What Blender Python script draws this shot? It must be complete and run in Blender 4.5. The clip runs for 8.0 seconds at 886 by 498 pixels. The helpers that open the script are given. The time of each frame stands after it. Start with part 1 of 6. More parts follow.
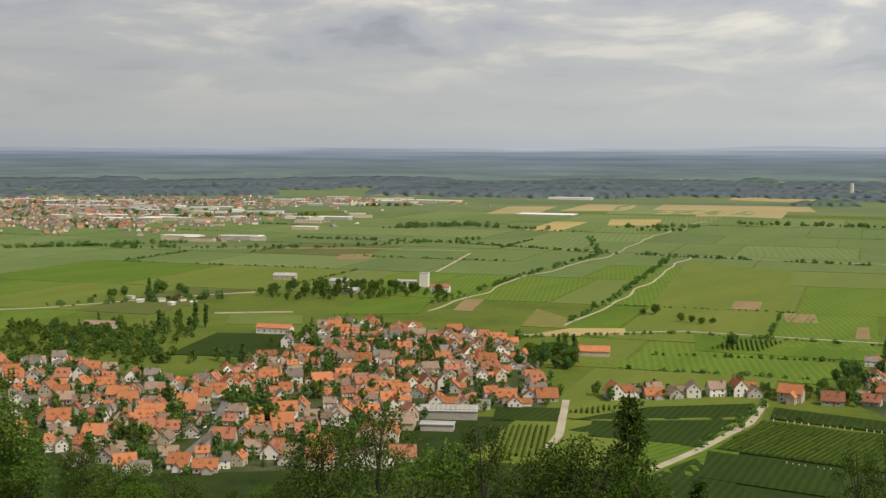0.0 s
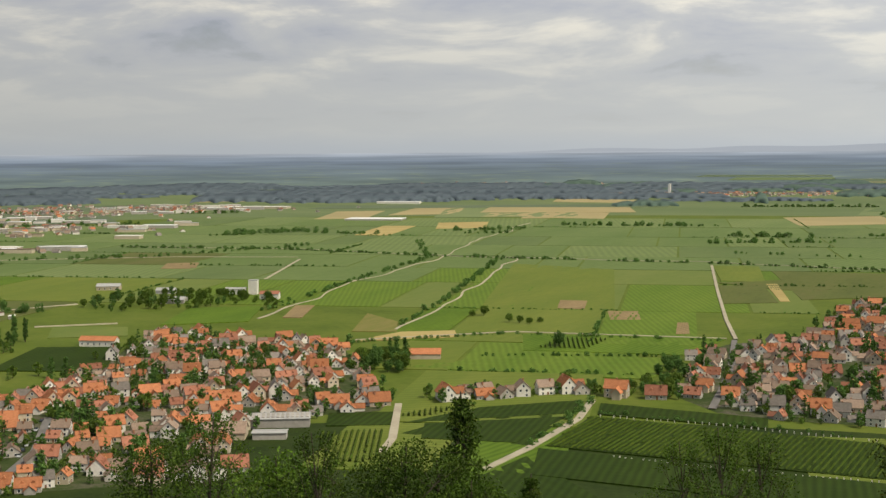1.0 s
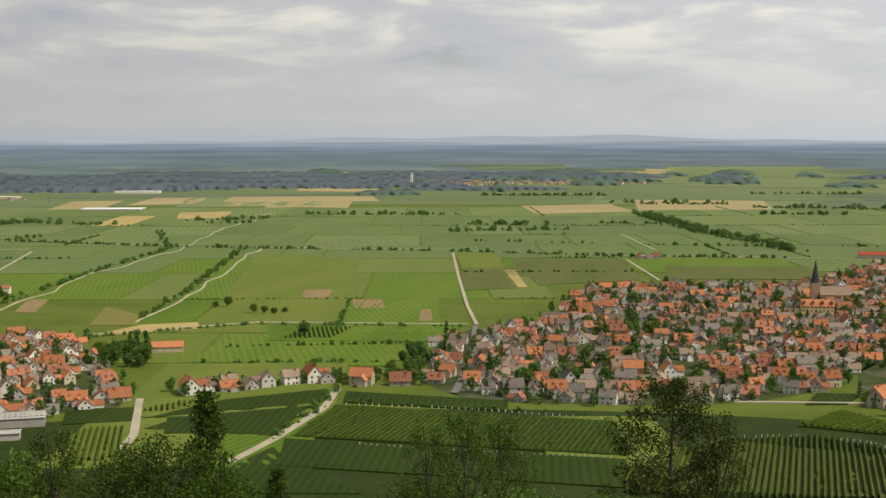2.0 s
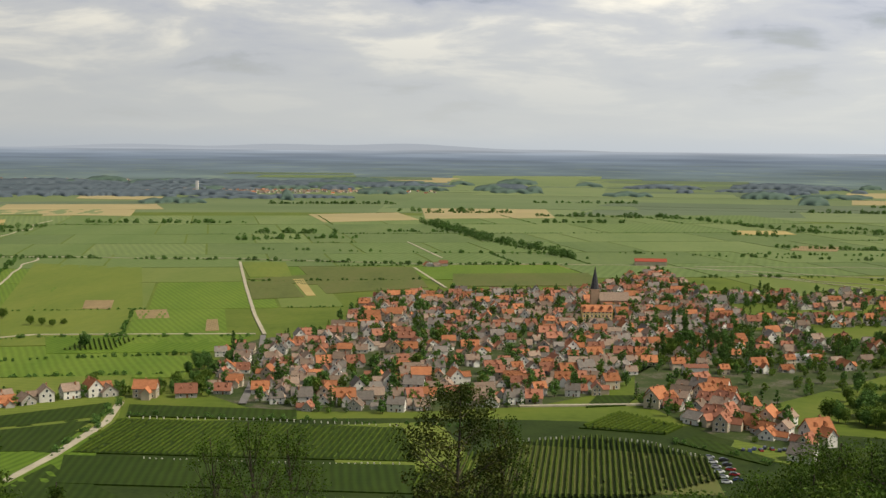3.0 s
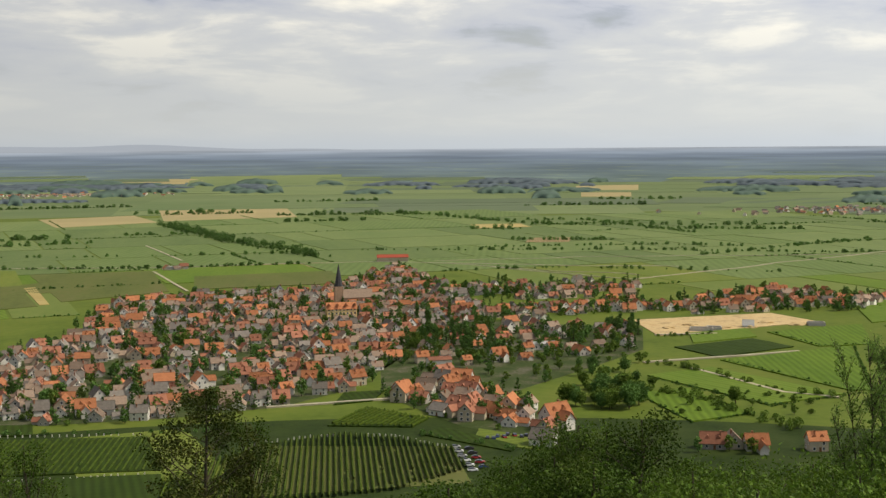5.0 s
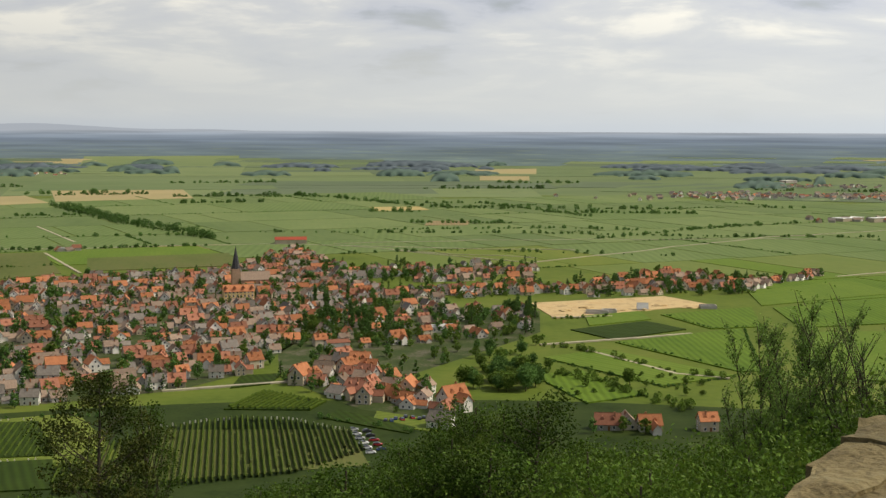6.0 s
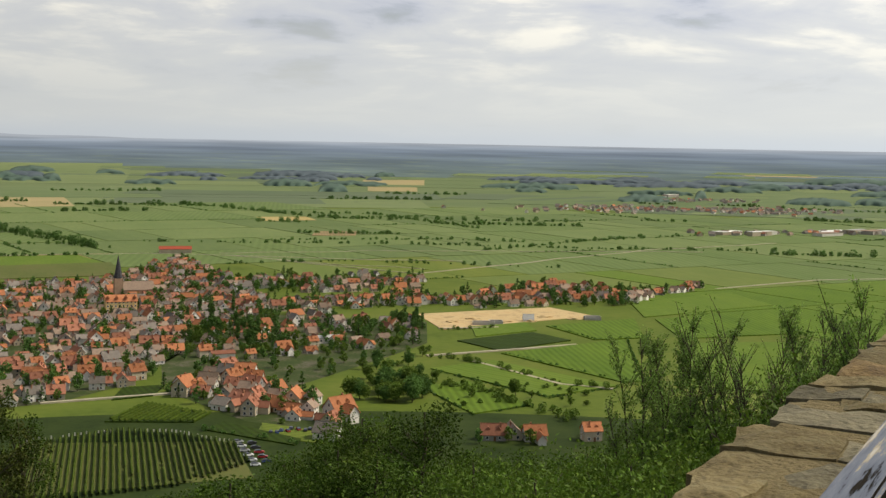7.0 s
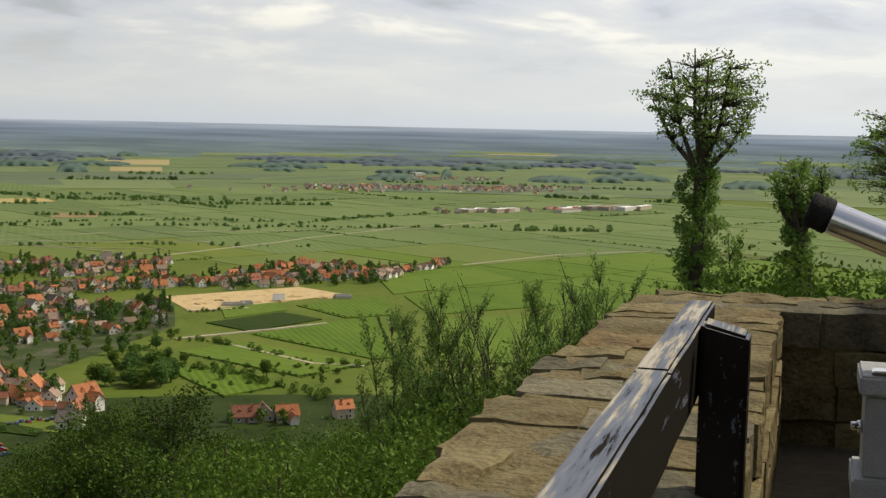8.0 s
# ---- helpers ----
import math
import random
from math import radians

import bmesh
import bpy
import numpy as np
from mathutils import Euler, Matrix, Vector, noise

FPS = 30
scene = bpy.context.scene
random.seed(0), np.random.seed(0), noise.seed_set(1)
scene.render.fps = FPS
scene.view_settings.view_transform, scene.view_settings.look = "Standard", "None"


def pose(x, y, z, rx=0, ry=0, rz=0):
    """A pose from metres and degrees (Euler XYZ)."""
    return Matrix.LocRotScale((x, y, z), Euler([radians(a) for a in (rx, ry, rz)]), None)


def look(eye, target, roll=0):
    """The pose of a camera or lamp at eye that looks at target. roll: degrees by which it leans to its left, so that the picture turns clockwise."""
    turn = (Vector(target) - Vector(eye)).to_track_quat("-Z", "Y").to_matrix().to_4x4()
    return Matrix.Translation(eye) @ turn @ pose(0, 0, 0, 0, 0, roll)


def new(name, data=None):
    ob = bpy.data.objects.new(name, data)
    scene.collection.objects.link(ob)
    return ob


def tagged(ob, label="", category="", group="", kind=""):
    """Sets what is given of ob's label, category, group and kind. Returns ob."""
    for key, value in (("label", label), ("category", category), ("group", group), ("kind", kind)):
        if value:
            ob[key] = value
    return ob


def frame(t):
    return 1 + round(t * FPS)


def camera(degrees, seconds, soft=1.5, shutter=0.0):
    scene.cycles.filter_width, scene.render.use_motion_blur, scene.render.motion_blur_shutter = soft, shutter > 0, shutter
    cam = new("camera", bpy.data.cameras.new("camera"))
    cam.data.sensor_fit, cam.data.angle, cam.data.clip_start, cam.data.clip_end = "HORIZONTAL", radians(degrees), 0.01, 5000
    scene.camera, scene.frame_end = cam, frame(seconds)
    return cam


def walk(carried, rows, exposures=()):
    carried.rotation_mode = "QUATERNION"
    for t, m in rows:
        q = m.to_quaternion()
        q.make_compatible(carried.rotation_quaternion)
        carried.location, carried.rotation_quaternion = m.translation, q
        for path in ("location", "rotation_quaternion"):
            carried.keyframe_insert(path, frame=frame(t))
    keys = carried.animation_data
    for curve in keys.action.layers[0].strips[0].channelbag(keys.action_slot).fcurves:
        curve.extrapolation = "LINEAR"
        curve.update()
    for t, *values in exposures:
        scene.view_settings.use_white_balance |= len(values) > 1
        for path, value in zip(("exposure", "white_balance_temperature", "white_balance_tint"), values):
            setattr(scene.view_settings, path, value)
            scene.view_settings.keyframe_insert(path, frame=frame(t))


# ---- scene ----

EYE = 130.0            # height of the eye above the plain
UNIT = 1.3             # metres to one unit of the plan


def stand(yaw, pitch, roll):
    return pose(0, 0, EYE, 90 + pitch, 0, yaw) @ pose(0, 0, 0, 0, 0, roll)


cam = camera(38.42, 8.0, soft=1.4)
walk(cam, [(t, stand(yaw, pitch, roll)) for t, yaw, pitch, roll in (
    (0.0, 31.376, -4.565, 0.251), (0.5, 26.740, -4.493, -0.356), (1.0, 23.675, -4.357, -0.369), (1.5, 18.397, -5.035, 0.152),
    (2.0, 12.150, -4.883, -0.035), (2.2, 10.012, -4.860, 0.165), (3.3, 0.810, -4.415, -0.021), (3.5, -0.056, -4.759, -0.478),
    (4.0, -3.465, -4.659, 0.471), (4.2, -4.854, -4.527, 0.233), (5.3, -10.135, -4.622, 0.039), (5.5, -10.912, -4.801, 0.515),
    (6.0, -13.567, -5.305, 0.262), (6.5, -14.813, -5.048, 0.197), (7.0, -18.642, -4.755, 1.081), (7.5, -22.607, -5.292, 1.079),
    (8.0, -29.951, -5.473, 1.212))],
    exposures=((0.0, 0.0), (8.0, 0.0)))

# ---- world and sun ----
SUN_AZ, SUN_EL = 100.0, 50.0     # degrees, clockwise from +y
world = bpy.data.worlds.new("world")
scene.world = world
world.use_nodes = True
wt = world.node_tree
wt.nodes.clear()


def wn(kind, **kw):
    n = wt.nodes.new(kind)
    for k, v in kw.items():
        if k == "op":
            n.operation = v
        else:
            n.inputs[int(k[1:])].default_value = v
    return n


sky = wt.nodes.new("ShaderNodeTexSky")
sky.sky_type, sky.sun_disc = "NISHITA", False
sky.sun_elevation, sky.sun_rotation = radians(SUN_EL), radians(SUN_AZ)
sky.dust_density = 3.0
co = wt.nodes.new("ShaderNodeTexCoord")
sep = wt.nodes.new("ShaderNodeSeparateXYZ")
wt.links.new(co.outputs["Generated"], sep.inputs[0])
up = wn("ShaderNodeMath", op="MAXIMUM", _1=0.0)
wt.links.new(sep.outputs[2], up.inputs[0])
lift = wn("ShaderNodeMath", op="ADD", _1=0.17)
wt.links.new(up.outputs[0], lift.inputs[0])
flat = wt.nodes.new("ShaderNodeCombineXYZ")
for i in (0, 1):
    dv = wn("ShaderNodeMath", op="DIVIDE")
    wt.links.new(sep.outputs[i], dv.inputs[0])
    wt.links.new(lift.outputs[0], dv.inputs[1])
    wt.links.new(dv.outputs[0], flat.inputs[i])
big = wt.nodes.new("ShaderNodeTexNoise")
big.inputs["Scale"].default_value, big.inputs["Detail"].default_value = 1.7, 8.0
big.inputs["Roughness"].default_value, big.inputs["Distortion"].default_value = 0.55, 0.3
wt.links.new(flat.outputs[0], big.inputs["Vector"])
ramp = wt.nodes.new("ShaderNodeValToRGB")
ramp.color_ramp.elements[0].position, ramp.color_ramp.elements[0].color = 0.36, (0.40, 0.43, 0.53, 1)
ramp.color_ramp.elements[1].position, ramp.color_ramp.elements[1].color = 0.62, (1.0, 0.94, 0.80, 1)
mid = ramp.color_ramp.elements.new(0.52)
mid.color = (0.60, 0.605, 0.61, 1)
wt.links.new(big.outputs[0], ramp.inputs[0])
skyb = wt.nodes.new("ShaderNodeVectorMath")
skyb.operation = "SCALE"
skyb.inputs["Scale"].default_value = 0.07
wt.links.new(sky.outputs[0], skyb.inputs[0])
gap = wt.nodes.new("ShaderNodeMapRange")
for k, v in ((1, 0.31), (2, 0.40), (3, 0.25), (4, 0.97)):
    gap.inputs[k].default_value = v
wt.links.new(big.outputs[0], gap.inputs[0])
mixc = wt.nodes.new("ShaderNodeMix")
mixc.data_type = "RGBA"
high = wt.nodes.new("ShaderNodeMapRange")
for k, v in ((1, 0.22), (2, 0.55), (3, 1.0), (4, 0.35)):
    high.inputs[k].default_value = v
wt.links.new(sep.outputs[2], high.inputs[0])
cover = wn("ShaderNodeMath", op="MULTIPLY")
wt.links.new(gap.outputs[0], cover.inputs[0])
wt.links.new(high.outputs[0], cover.inputs[1])
wt.links.new(cover.outputs[0], mixc.inputs[0])
wt.links.new(skyb.outputs[0], mixc.inputs[6])
wt.links.new(ramp.outputs[0], mixc.inputs[7])
# thin mist along the horizon
low = wt.nodes.new("ShaderNodeMapRange")
for k, v in ((1, 0.015), (2, 0.16), (3, 0.95), (4, 0.0)):
    low.inputs[k].default_value = v
low.interpolation_type = "SMOOTHSTEP"
wt.links.new(sep.outputs[2], low.inputs[0])
mixh = wt.nodes.new("ShaderNodeMix")
mixh.data_type = "RGBA"
mixh.inputs[7].default_value = (0.54, 0.555, 0.545, 1)
wt.links.new(low.outputs[0], mixh.inputs[0])
wt.links.new(mixc.outputs[2], mixh.inputs[6])
# brighter towards the sun
dot = wt.nodes.new("ShaderNodeVectorMath")
dot.operation = "DOT_PRODUCT"
dot.inputs[1].default_value = (math.sin(radians(SUN_AZ)), math.cos(radians(SUN_AZ)), 0.3)
wt.links.new(co.outputs["Generated"], dot.inputs[0])
glow = wt.nodes.new("ShaderNodeMapRange")
for k, v in ((1, -1.0), (2, 0.6), (3, 0.74), (4, 1.42)):
    glow.inputs[k].default_value = v
wt.links.new(dot.outputs["Value"], glow.inputs[0])
bg = wt.nodes.new("ShaderNodeBackground")
wt.links.new(glow.outputs[0], bg.inputs[1])
rim = wt.nodes.new("ShaderNodeMapRange")
for k, v in ((1, -0.002), (2, 0.022), (3, 0.8), (4, 0.0)):
    rim.inputs[k].default_value = v
rim.interpolation_type = "SMOOTHSTEP"
wt.links.new(sep.outputs[2], rim.inputs[0])
mixr = wt.nodes.new("ShaderNodeMix")
mixr.data_type = "RGBA"
mixr.inputs[7].default_value = (0.47, 0.51, 0.55, 1)
wt.links.new(rim.outputs[0], mixr.inputs[0])
wt.links.new(mixh.outputs[2], mixr.inputs[6])
wt.links.new(mixr.outputs[2], bg.inputs[0])
wo = wt.nodes.new("ShaderNodeOutputWorld")
wt.links.new(bg.outputs[0], wo.inputs[0])

sun = new("sun", bpy.data.lights.new("sun", "SUN"))
sun.data.energy, sun.data.angle, sun.data.color = 3.65, radians(2.0), (1.0, 0.89, 0.70)
sa, se = radians(SUN_AZ), radians(SUN_EL)
sun.matrix_world = look((500 * math.sin(sa) * math.cos(se), 500 * math.cos(sa) * math.cos(se), 500 * math.sin(se)), (0, 0, 0))

# ---- materials ----


def material(name, stops, scale=1.0, rough=0.85, bump=0.0, fine=0.0, metal=0.0, coords="Object", per_object=0.0, per_island=0.0,
             stretch=(1, 1, 1), specular=0.08, turn=0.0, bump_scale=None, rows=None, thin=0.0):
    """A surface whose colour runs over the stops by noise at two scales; per_object and per_island vary its brightness piece by piece."""
    mat = bpy.data.materials.new(name)
    mat.use_nodes = True
    nt = mat.node_tree
    bsdf = nt.nodes["Principled BSDF"]
    bsdf.inputs["Roughness"].default_value = rough
    bsdf.inputs["Metallic"].default_value = metal
    bsdf.inputs["Specular IOR Level"].default_value = specular
    tc = nt.nodes.new("ShaderNodeTexCoord")
    mp = nt.nodes.new("ShaderNodeMapping")
    mp.inputs["Scale"].default_value = stretch
    mp.inputs["Rotation"].default_value = (0, 0, radians(turn))
    if coords == "World":
        geo = nt.nodes.new("ShaderNodeNewGeometry")
        nt.links.new(geo.outputs["Position"], mp.inputs[0])
    else:
        nt.links.new(tc.outputs[coords], mp.inputs[0])
    n1 = nt.nodes.new("ShaderNodeTexNoise")
    n1.inputs["Scale"].default_value, n1.inputs["Detail"].default_value = scale, 6.0
    nt.links.new(mp.outputs[0], n1.inputs["Vector"])
    n2 = nt.nodes.new("ShaderNodeTexNoise")
    n2.inputs["Scale"].default_value, n2.inputs["Detail"].default_value = scale * 9.0, 4.0
    nt.links.new(mp.outputs[0], n2.inputs["Vector"])
    mx = nt.nodes.new("ShaderNodeMix")
    mx.inputs[0].default_value = 0.35
    nt.links.new(n1.outputs[0], mx.inputs[2])
    nt.links.new(n2.outputs[0], mx.inputs[3])
    rp = nt.nodes.new("ShaderNodeValToRGB")
    el = rp.color_ramp.elements
    el[0].position, el[0].color = 0.34, (*stops[0], 1)
    el[1].position, el[1].color = 0.66, (*stops[-1], 1)
    for i, c in enumerate(stops[1:-1]):
        el.new(0.34 + 0.32 * (i + 1) / (len(stops) - 1)).color = (*c, 1)
    nt.links.new(mx.outputs[0], rp.inputs[0])
    out = rp.outputs[0]
    if rows:
        # planted rows: spacing in metres, heading, depth of tone
        spacing, heading, depth = rows
        place = nt.nodes.new("ShaderNodeNewGeometry")
        rm = nt.nodes.new("ShaderNodeMapping")
        rm.inputs["Rotation"].default_value = (0, 0, radians(heading))
        nt.links.new(place.outputs["Position"], rm.inputs[0])
        wave = nt.nodes.new("ShaderNodeTexWave")
        wave.inputs["Scale"].default_value = 0.314 / spacing
        wave.inputs["Distortion"].default_value, wave.inputs["Detail"].default_value, wave.inputs["Detail Scale"].default_value = 1.5, 3.0, 0.6
        nt.links.new(rm.outputs[0], wave.inputs["Vector"])
        rr = nt.nodes.new("ShaderNodeMapRange")
        rr.inputs[3].default_value, rr.inputs[4].default_value = 1 - depth, 1 + depth
        nt.links.new(wave.outputs["Fac"], rr.inputs[0])
        rv = nt.nodes.new("ShaderNodeHueSaturation")
        nt.links.new(rr.outputs[0], rv.inputs["Value"])
        nt.links.new(out, rv.inputs["Color"])
        out = rv.outputs[0]
    for amount, source in ((per_object, "object"), (per_island, "island")):
        if not amount:
            continue
        if source == "object":
            rnd = nt.nodes.new("ShaderNodeObjectInfo").outputs["Random"]
        else:
            rnd = nt.nodes.new("ShaderNodeNewGeometry").outputs["Random Per Island"]
        mr = nt.nodes.new("ShaderNodeMapRange")
        mr.inputs[3].default_value, mr.inputs[4].default_value = 1 - amount, 1 + amount
        nt.links.new(rnd, mr.inputs[0])
        hs = nt.nodes.new("ShaderNodeHueSaturation")
        hs.inputs["Saturation"].default_value = 1.0
        nt.links.new(mr.outputs[0], hs.inputs["Value"])
        nt.links.new(out, hs.inputs["Color"])
        out = hs.outputs[0]
    nt.links.new(out, bsdf.inputs["Base Color"])
    if thin:
        glowing = nt.nodes.new("ShaderNodeBsdfTranslucent")
        nt.links.new(out, glowing.inputs[0])
        both = nt.nodes.new("ShaderNodeMixShader")
        both.inputs[0].default_value = thin
        nt.links.new(bsdf.outputs[0], both.inputs[1])
        nt.links.new(glowing.outputs[0], both.inputs[2])
        nt.links.new(both.outputs[0], nt.nodes["Material Output"].inputs[0])
    if bump:
        bp = nt.nodes.new("ShaderNodeBump")
        bp.inputs["Strength"].default_value, bp.inputs["Distance"].default_value = bump, fine or 0.05
        src_h = n2
        if bump_scale:
            src_h = nt.nodes.new("ShaderNodeTexNoise")
            src_h.inputs["Scale"].default_value, src_h.inputs["Detail"].default_value = bump_scale, 6.0
            nt.links.new(mp.outputs[0], src_h.inputs["Vector"])
        nt.links.new(src_h.outputs[0], bp.inputs["Height"])
        nt.links.new(bp.outputs[0], bsdf.inputs["Normal"])
    return mat


M = {}
M["meadow"] = material("meadow", [(0.067, 0.100, 0.013), (0.093, 0.128, 0.018), (0.119, 0.143, 0.025)], 0.02, coords="World")
# near ground, its grass colour darkened for cloud shade
M["hill"] = material("hill", [(0.014, 0.027, 0.005), (0.026, 0.043, 0.008), (0.036, 0.053, 0.011)], 0.05, coords="World")
M["crop_a"] = material("crop_a", [(0.066, 0.118, 0.011), (0.099, 0.158, 0.016)], 0.03, coords="World", stretch=(1, 0.25, 1), turn=12, rows=(4.2, 12, 0.16))
# cloud shade on the near fields is put into this darker green
M["crop_shaded"] = material("crop_shaded", [(0.019, 0.037, 0.004), (0.031, 0.052, 0.006)], 0.03, coords="World", stretch=(1, 0.25, 1), turn=12, rows=(3.6, -8, 0.18))
M["crop_c"] = material("crop_c", [(0.100, 0.139, 0.022), (0.139, 0.167, 0.030)], 0.03, coords="World", stretch=(1, 0.2, 1), turn=12, rows=(5.0, 74, 0.10))
M["crop_e"] = material("crop_e", [(0.081, 0.137, 0.015), (0.116, 0.170, 0.022)], 0.03, coords="World", stretch=(1, 0.25, 1), turn=12, rows=(4.6, -24, 0.12))
# middle distance: haze is mixed into these greens, bluer than the near crops
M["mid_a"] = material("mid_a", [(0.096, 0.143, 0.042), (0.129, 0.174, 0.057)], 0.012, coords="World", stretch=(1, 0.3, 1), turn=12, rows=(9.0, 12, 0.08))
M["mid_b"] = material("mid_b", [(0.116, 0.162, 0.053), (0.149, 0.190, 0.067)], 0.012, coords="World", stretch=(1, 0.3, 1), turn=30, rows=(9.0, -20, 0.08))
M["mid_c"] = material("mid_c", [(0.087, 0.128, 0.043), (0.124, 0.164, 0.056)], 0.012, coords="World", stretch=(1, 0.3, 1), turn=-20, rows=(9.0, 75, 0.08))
M["soil"] = material("soil", [(0.19, 0.14, 0.07), (0.27, 0.20, 0.10)], 0.05, coords="World", stretch=(1, 0.3, 1), rows=(4.0, 12, 0.1))
M["straw"] = material("straw", [(0.30, 0.235, 0.09), (0.40, 0.32, 0.13)], 0.02, coords="World", stretch=(0.4, 1, 1))
M["sand"] = material("sand", [(0.40, 0.28, 0.13), (0.50, 0.38, 0.20), (0.30, 0.22, 0.11)], 0.09, coords="World")
# vine green, likewise darkened for the cloud shade
M["vine"] = material("vine", [(0.027, 0.050, 0.005), (0.042, 0.068, 0.006), (0.061, 0.082, 0.010)], 0.35, coords="World", per_island=0.12)
M["path"] = material("path", [(0.30, 0.27, 0.20), (0.42, 0.38, 0.28)], 0.08, coords="World")
M["asphalt"] = material("asphalt", [(0.13, 0.125, 0.115), (0.19, 0.18, 0.165)], 0.1, coords="World")
M["leaf"] = material("leaf", [(0.055, 0.103, 0.016), (0.097, 0.158, 0.024), (0.147, 0.202, 0.039)], 0.4, coords="Object", per_island=0.3, per_object=0.2, rough=0.6, thin=0.3)
M["leaf_dark"] = material("leaf_dark", [(0.057, 0.120, 0.028), (0.111, 0.201, 0.045)], 0.4, per_island=0.3, per_object=0.2, rough=0.6, thin=0.25)
M["leaf_light"] = material("leaf_light", [(0.077, 0.140, 0.022), (0.126, 0.207, 0.035), (0.168, 0.224, 0.049)], 0.6, per_island=0.3, per_object=0.12, rough=0.6, thin=0.3)
M["leaf_near"] = material("leaf_near", [(0.040, 0.082, 0.009), (0.069, 0.128, 0.014), (0.116, 0.161, 0.026)], 0.6, per_island=0.4, per_object=0.25, rough=0.5, thin=0.3)
M["leaf_wood"] = material("leaf_wood", [(0.026, 0.055, 0.007), (0.047, 0.086, 0.010), (0.078, 0.112, 0.017)], 0.5, per_island=0.4, per_object=0.3, rough=0.55, thin=0.25)
M["leaf_airy"] = material("leaf_airy", [(0.106, 0.188, 0.037), (0.170, 0.279, 0.058), (0.234, 0.332, 0.085)], 0.6, per_island=0.35, per_object=0.15, rough=0.5, thin=0.45)
M["leaf_autumn"] = material("leaf_autumn", [(0.024, 0.040, 0.007), (0.046, 0.064, 0.010), (0.085, 0.080, 0.018)], 0.6, per_island=0.35, rough=0.6, thin=0.2)
M["bark"] = material("bark", [(0.045, 0.038, 0.028), (0.09, 0.076, 0.056)], 2.0, bump=0.6, stretch=(1, 1, 0.2))
# far ground, with haze put into its base colour
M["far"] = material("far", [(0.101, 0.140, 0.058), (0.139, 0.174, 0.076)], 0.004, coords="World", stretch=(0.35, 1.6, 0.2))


def hazed_distance_material():
    """Far plain as a glowing backdrop: painted haze, faint strips of wood and field."""
    mat = bpy.data.materials.new("distance")
    mat.use_nodes = True
    nt = mat.node_tree
    bsdf = nt.nodes["Principled BSDF"]
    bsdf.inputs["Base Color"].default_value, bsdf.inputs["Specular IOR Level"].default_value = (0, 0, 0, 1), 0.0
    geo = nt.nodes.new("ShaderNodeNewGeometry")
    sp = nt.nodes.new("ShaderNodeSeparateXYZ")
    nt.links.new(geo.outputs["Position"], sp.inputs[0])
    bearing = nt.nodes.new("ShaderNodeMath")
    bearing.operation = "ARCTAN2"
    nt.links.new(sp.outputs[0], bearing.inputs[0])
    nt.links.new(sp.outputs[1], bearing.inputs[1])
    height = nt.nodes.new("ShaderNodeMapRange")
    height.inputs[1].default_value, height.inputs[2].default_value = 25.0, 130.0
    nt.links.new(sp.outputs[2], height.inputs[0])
    # haze as colour: paler and bluer with height, towards the horizon
    haze_ramp = nt.nodes.new("ShaderNodeValToRGB")
    el = haze_ramp.color_ramp.elements
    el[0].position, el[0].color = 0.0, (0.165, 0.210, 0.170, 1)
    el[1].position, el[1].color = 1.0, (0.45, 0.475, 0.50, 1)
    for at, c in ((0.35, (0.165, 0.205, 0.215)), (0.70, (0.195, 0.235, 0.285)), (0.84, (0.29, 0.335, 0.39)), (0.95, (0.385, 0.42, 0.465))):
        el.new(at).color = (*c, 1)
    nt.links.new(height.outputs[0], haze_ramp.inputs[0])
    strips = []
    for wide, tall, detail in ((9.0, 9.0, 4.0), (38.0, 34.0, 5.0)):
        at = nt.nodes.new("ShaderNodeCombineXYZ")
        for src, k, slot in ((bearing.outputs[0], wide, 0), (height.outputs[0], tall, 1)):
            mul = nt.nodes.new("ShaderNodeMath")
            mul.operation = "MULTIPLY"
            mul.inputs[1].default_value = k
            nt.links.new(src, mul.inputs[0])
            nt.links.new(mul.outputs[0], at.inputs[slot])
        nz = nt.nodes.new("ShaderNodeTexNoise")
        nz.inputs["Scale"].default_value, nz.inputs["Detail"].default_value = 1.0, detail
        nt.links.new(at.outputs[0], nz.inputs["Vector"])
        strips.append(nz)
    patch = nt.nodes.new("ShaderNodeMapRange")
    for k, v in ((1, 0.54), (2, 0.66), (3, 0.0), (4, 0.55)):
        patch.inputs[k].default_value = v
    nt.links.new(strips[1].outputs[0], patch.inputs[0])
    lowland = nt.nodes.new("ShaderNodeMapRange")
    for k, v in ((1, 0.2), (2, 0.85), (3, 1.0), (4, 0.0)):
        lowland.inputs[k].default_value = v
    nt.links.new(height.outputs[0], lowland.inputs[0])
    amount = nt.nodes.new("ShaderNodeMath")
    amount.operation = "MULTIPLY"
    nt.links.new(patch.outputs[0], amount.inputs[0])
    nt.links.new(lowland.outputs[0], amount.inputs[1])
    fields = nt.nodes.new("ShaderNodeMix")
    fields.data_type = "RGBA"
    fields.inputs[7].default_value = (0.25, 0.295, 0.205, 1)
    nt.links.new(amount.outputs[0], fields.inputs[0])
    nt.links.new(haze_ramp.outputs[0], fields.inputs[6])
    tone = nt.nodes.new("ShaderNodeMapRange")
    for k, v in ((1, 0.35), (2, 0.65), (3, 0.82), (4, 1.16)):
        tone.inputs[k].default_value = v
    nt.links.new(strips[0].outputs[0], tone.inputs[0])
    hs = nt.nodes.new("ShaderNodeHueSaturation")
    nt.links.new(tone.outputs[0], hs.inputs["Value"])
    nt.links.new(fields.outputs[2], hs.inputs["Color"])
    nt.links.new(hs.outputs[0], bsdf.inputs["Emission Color"])
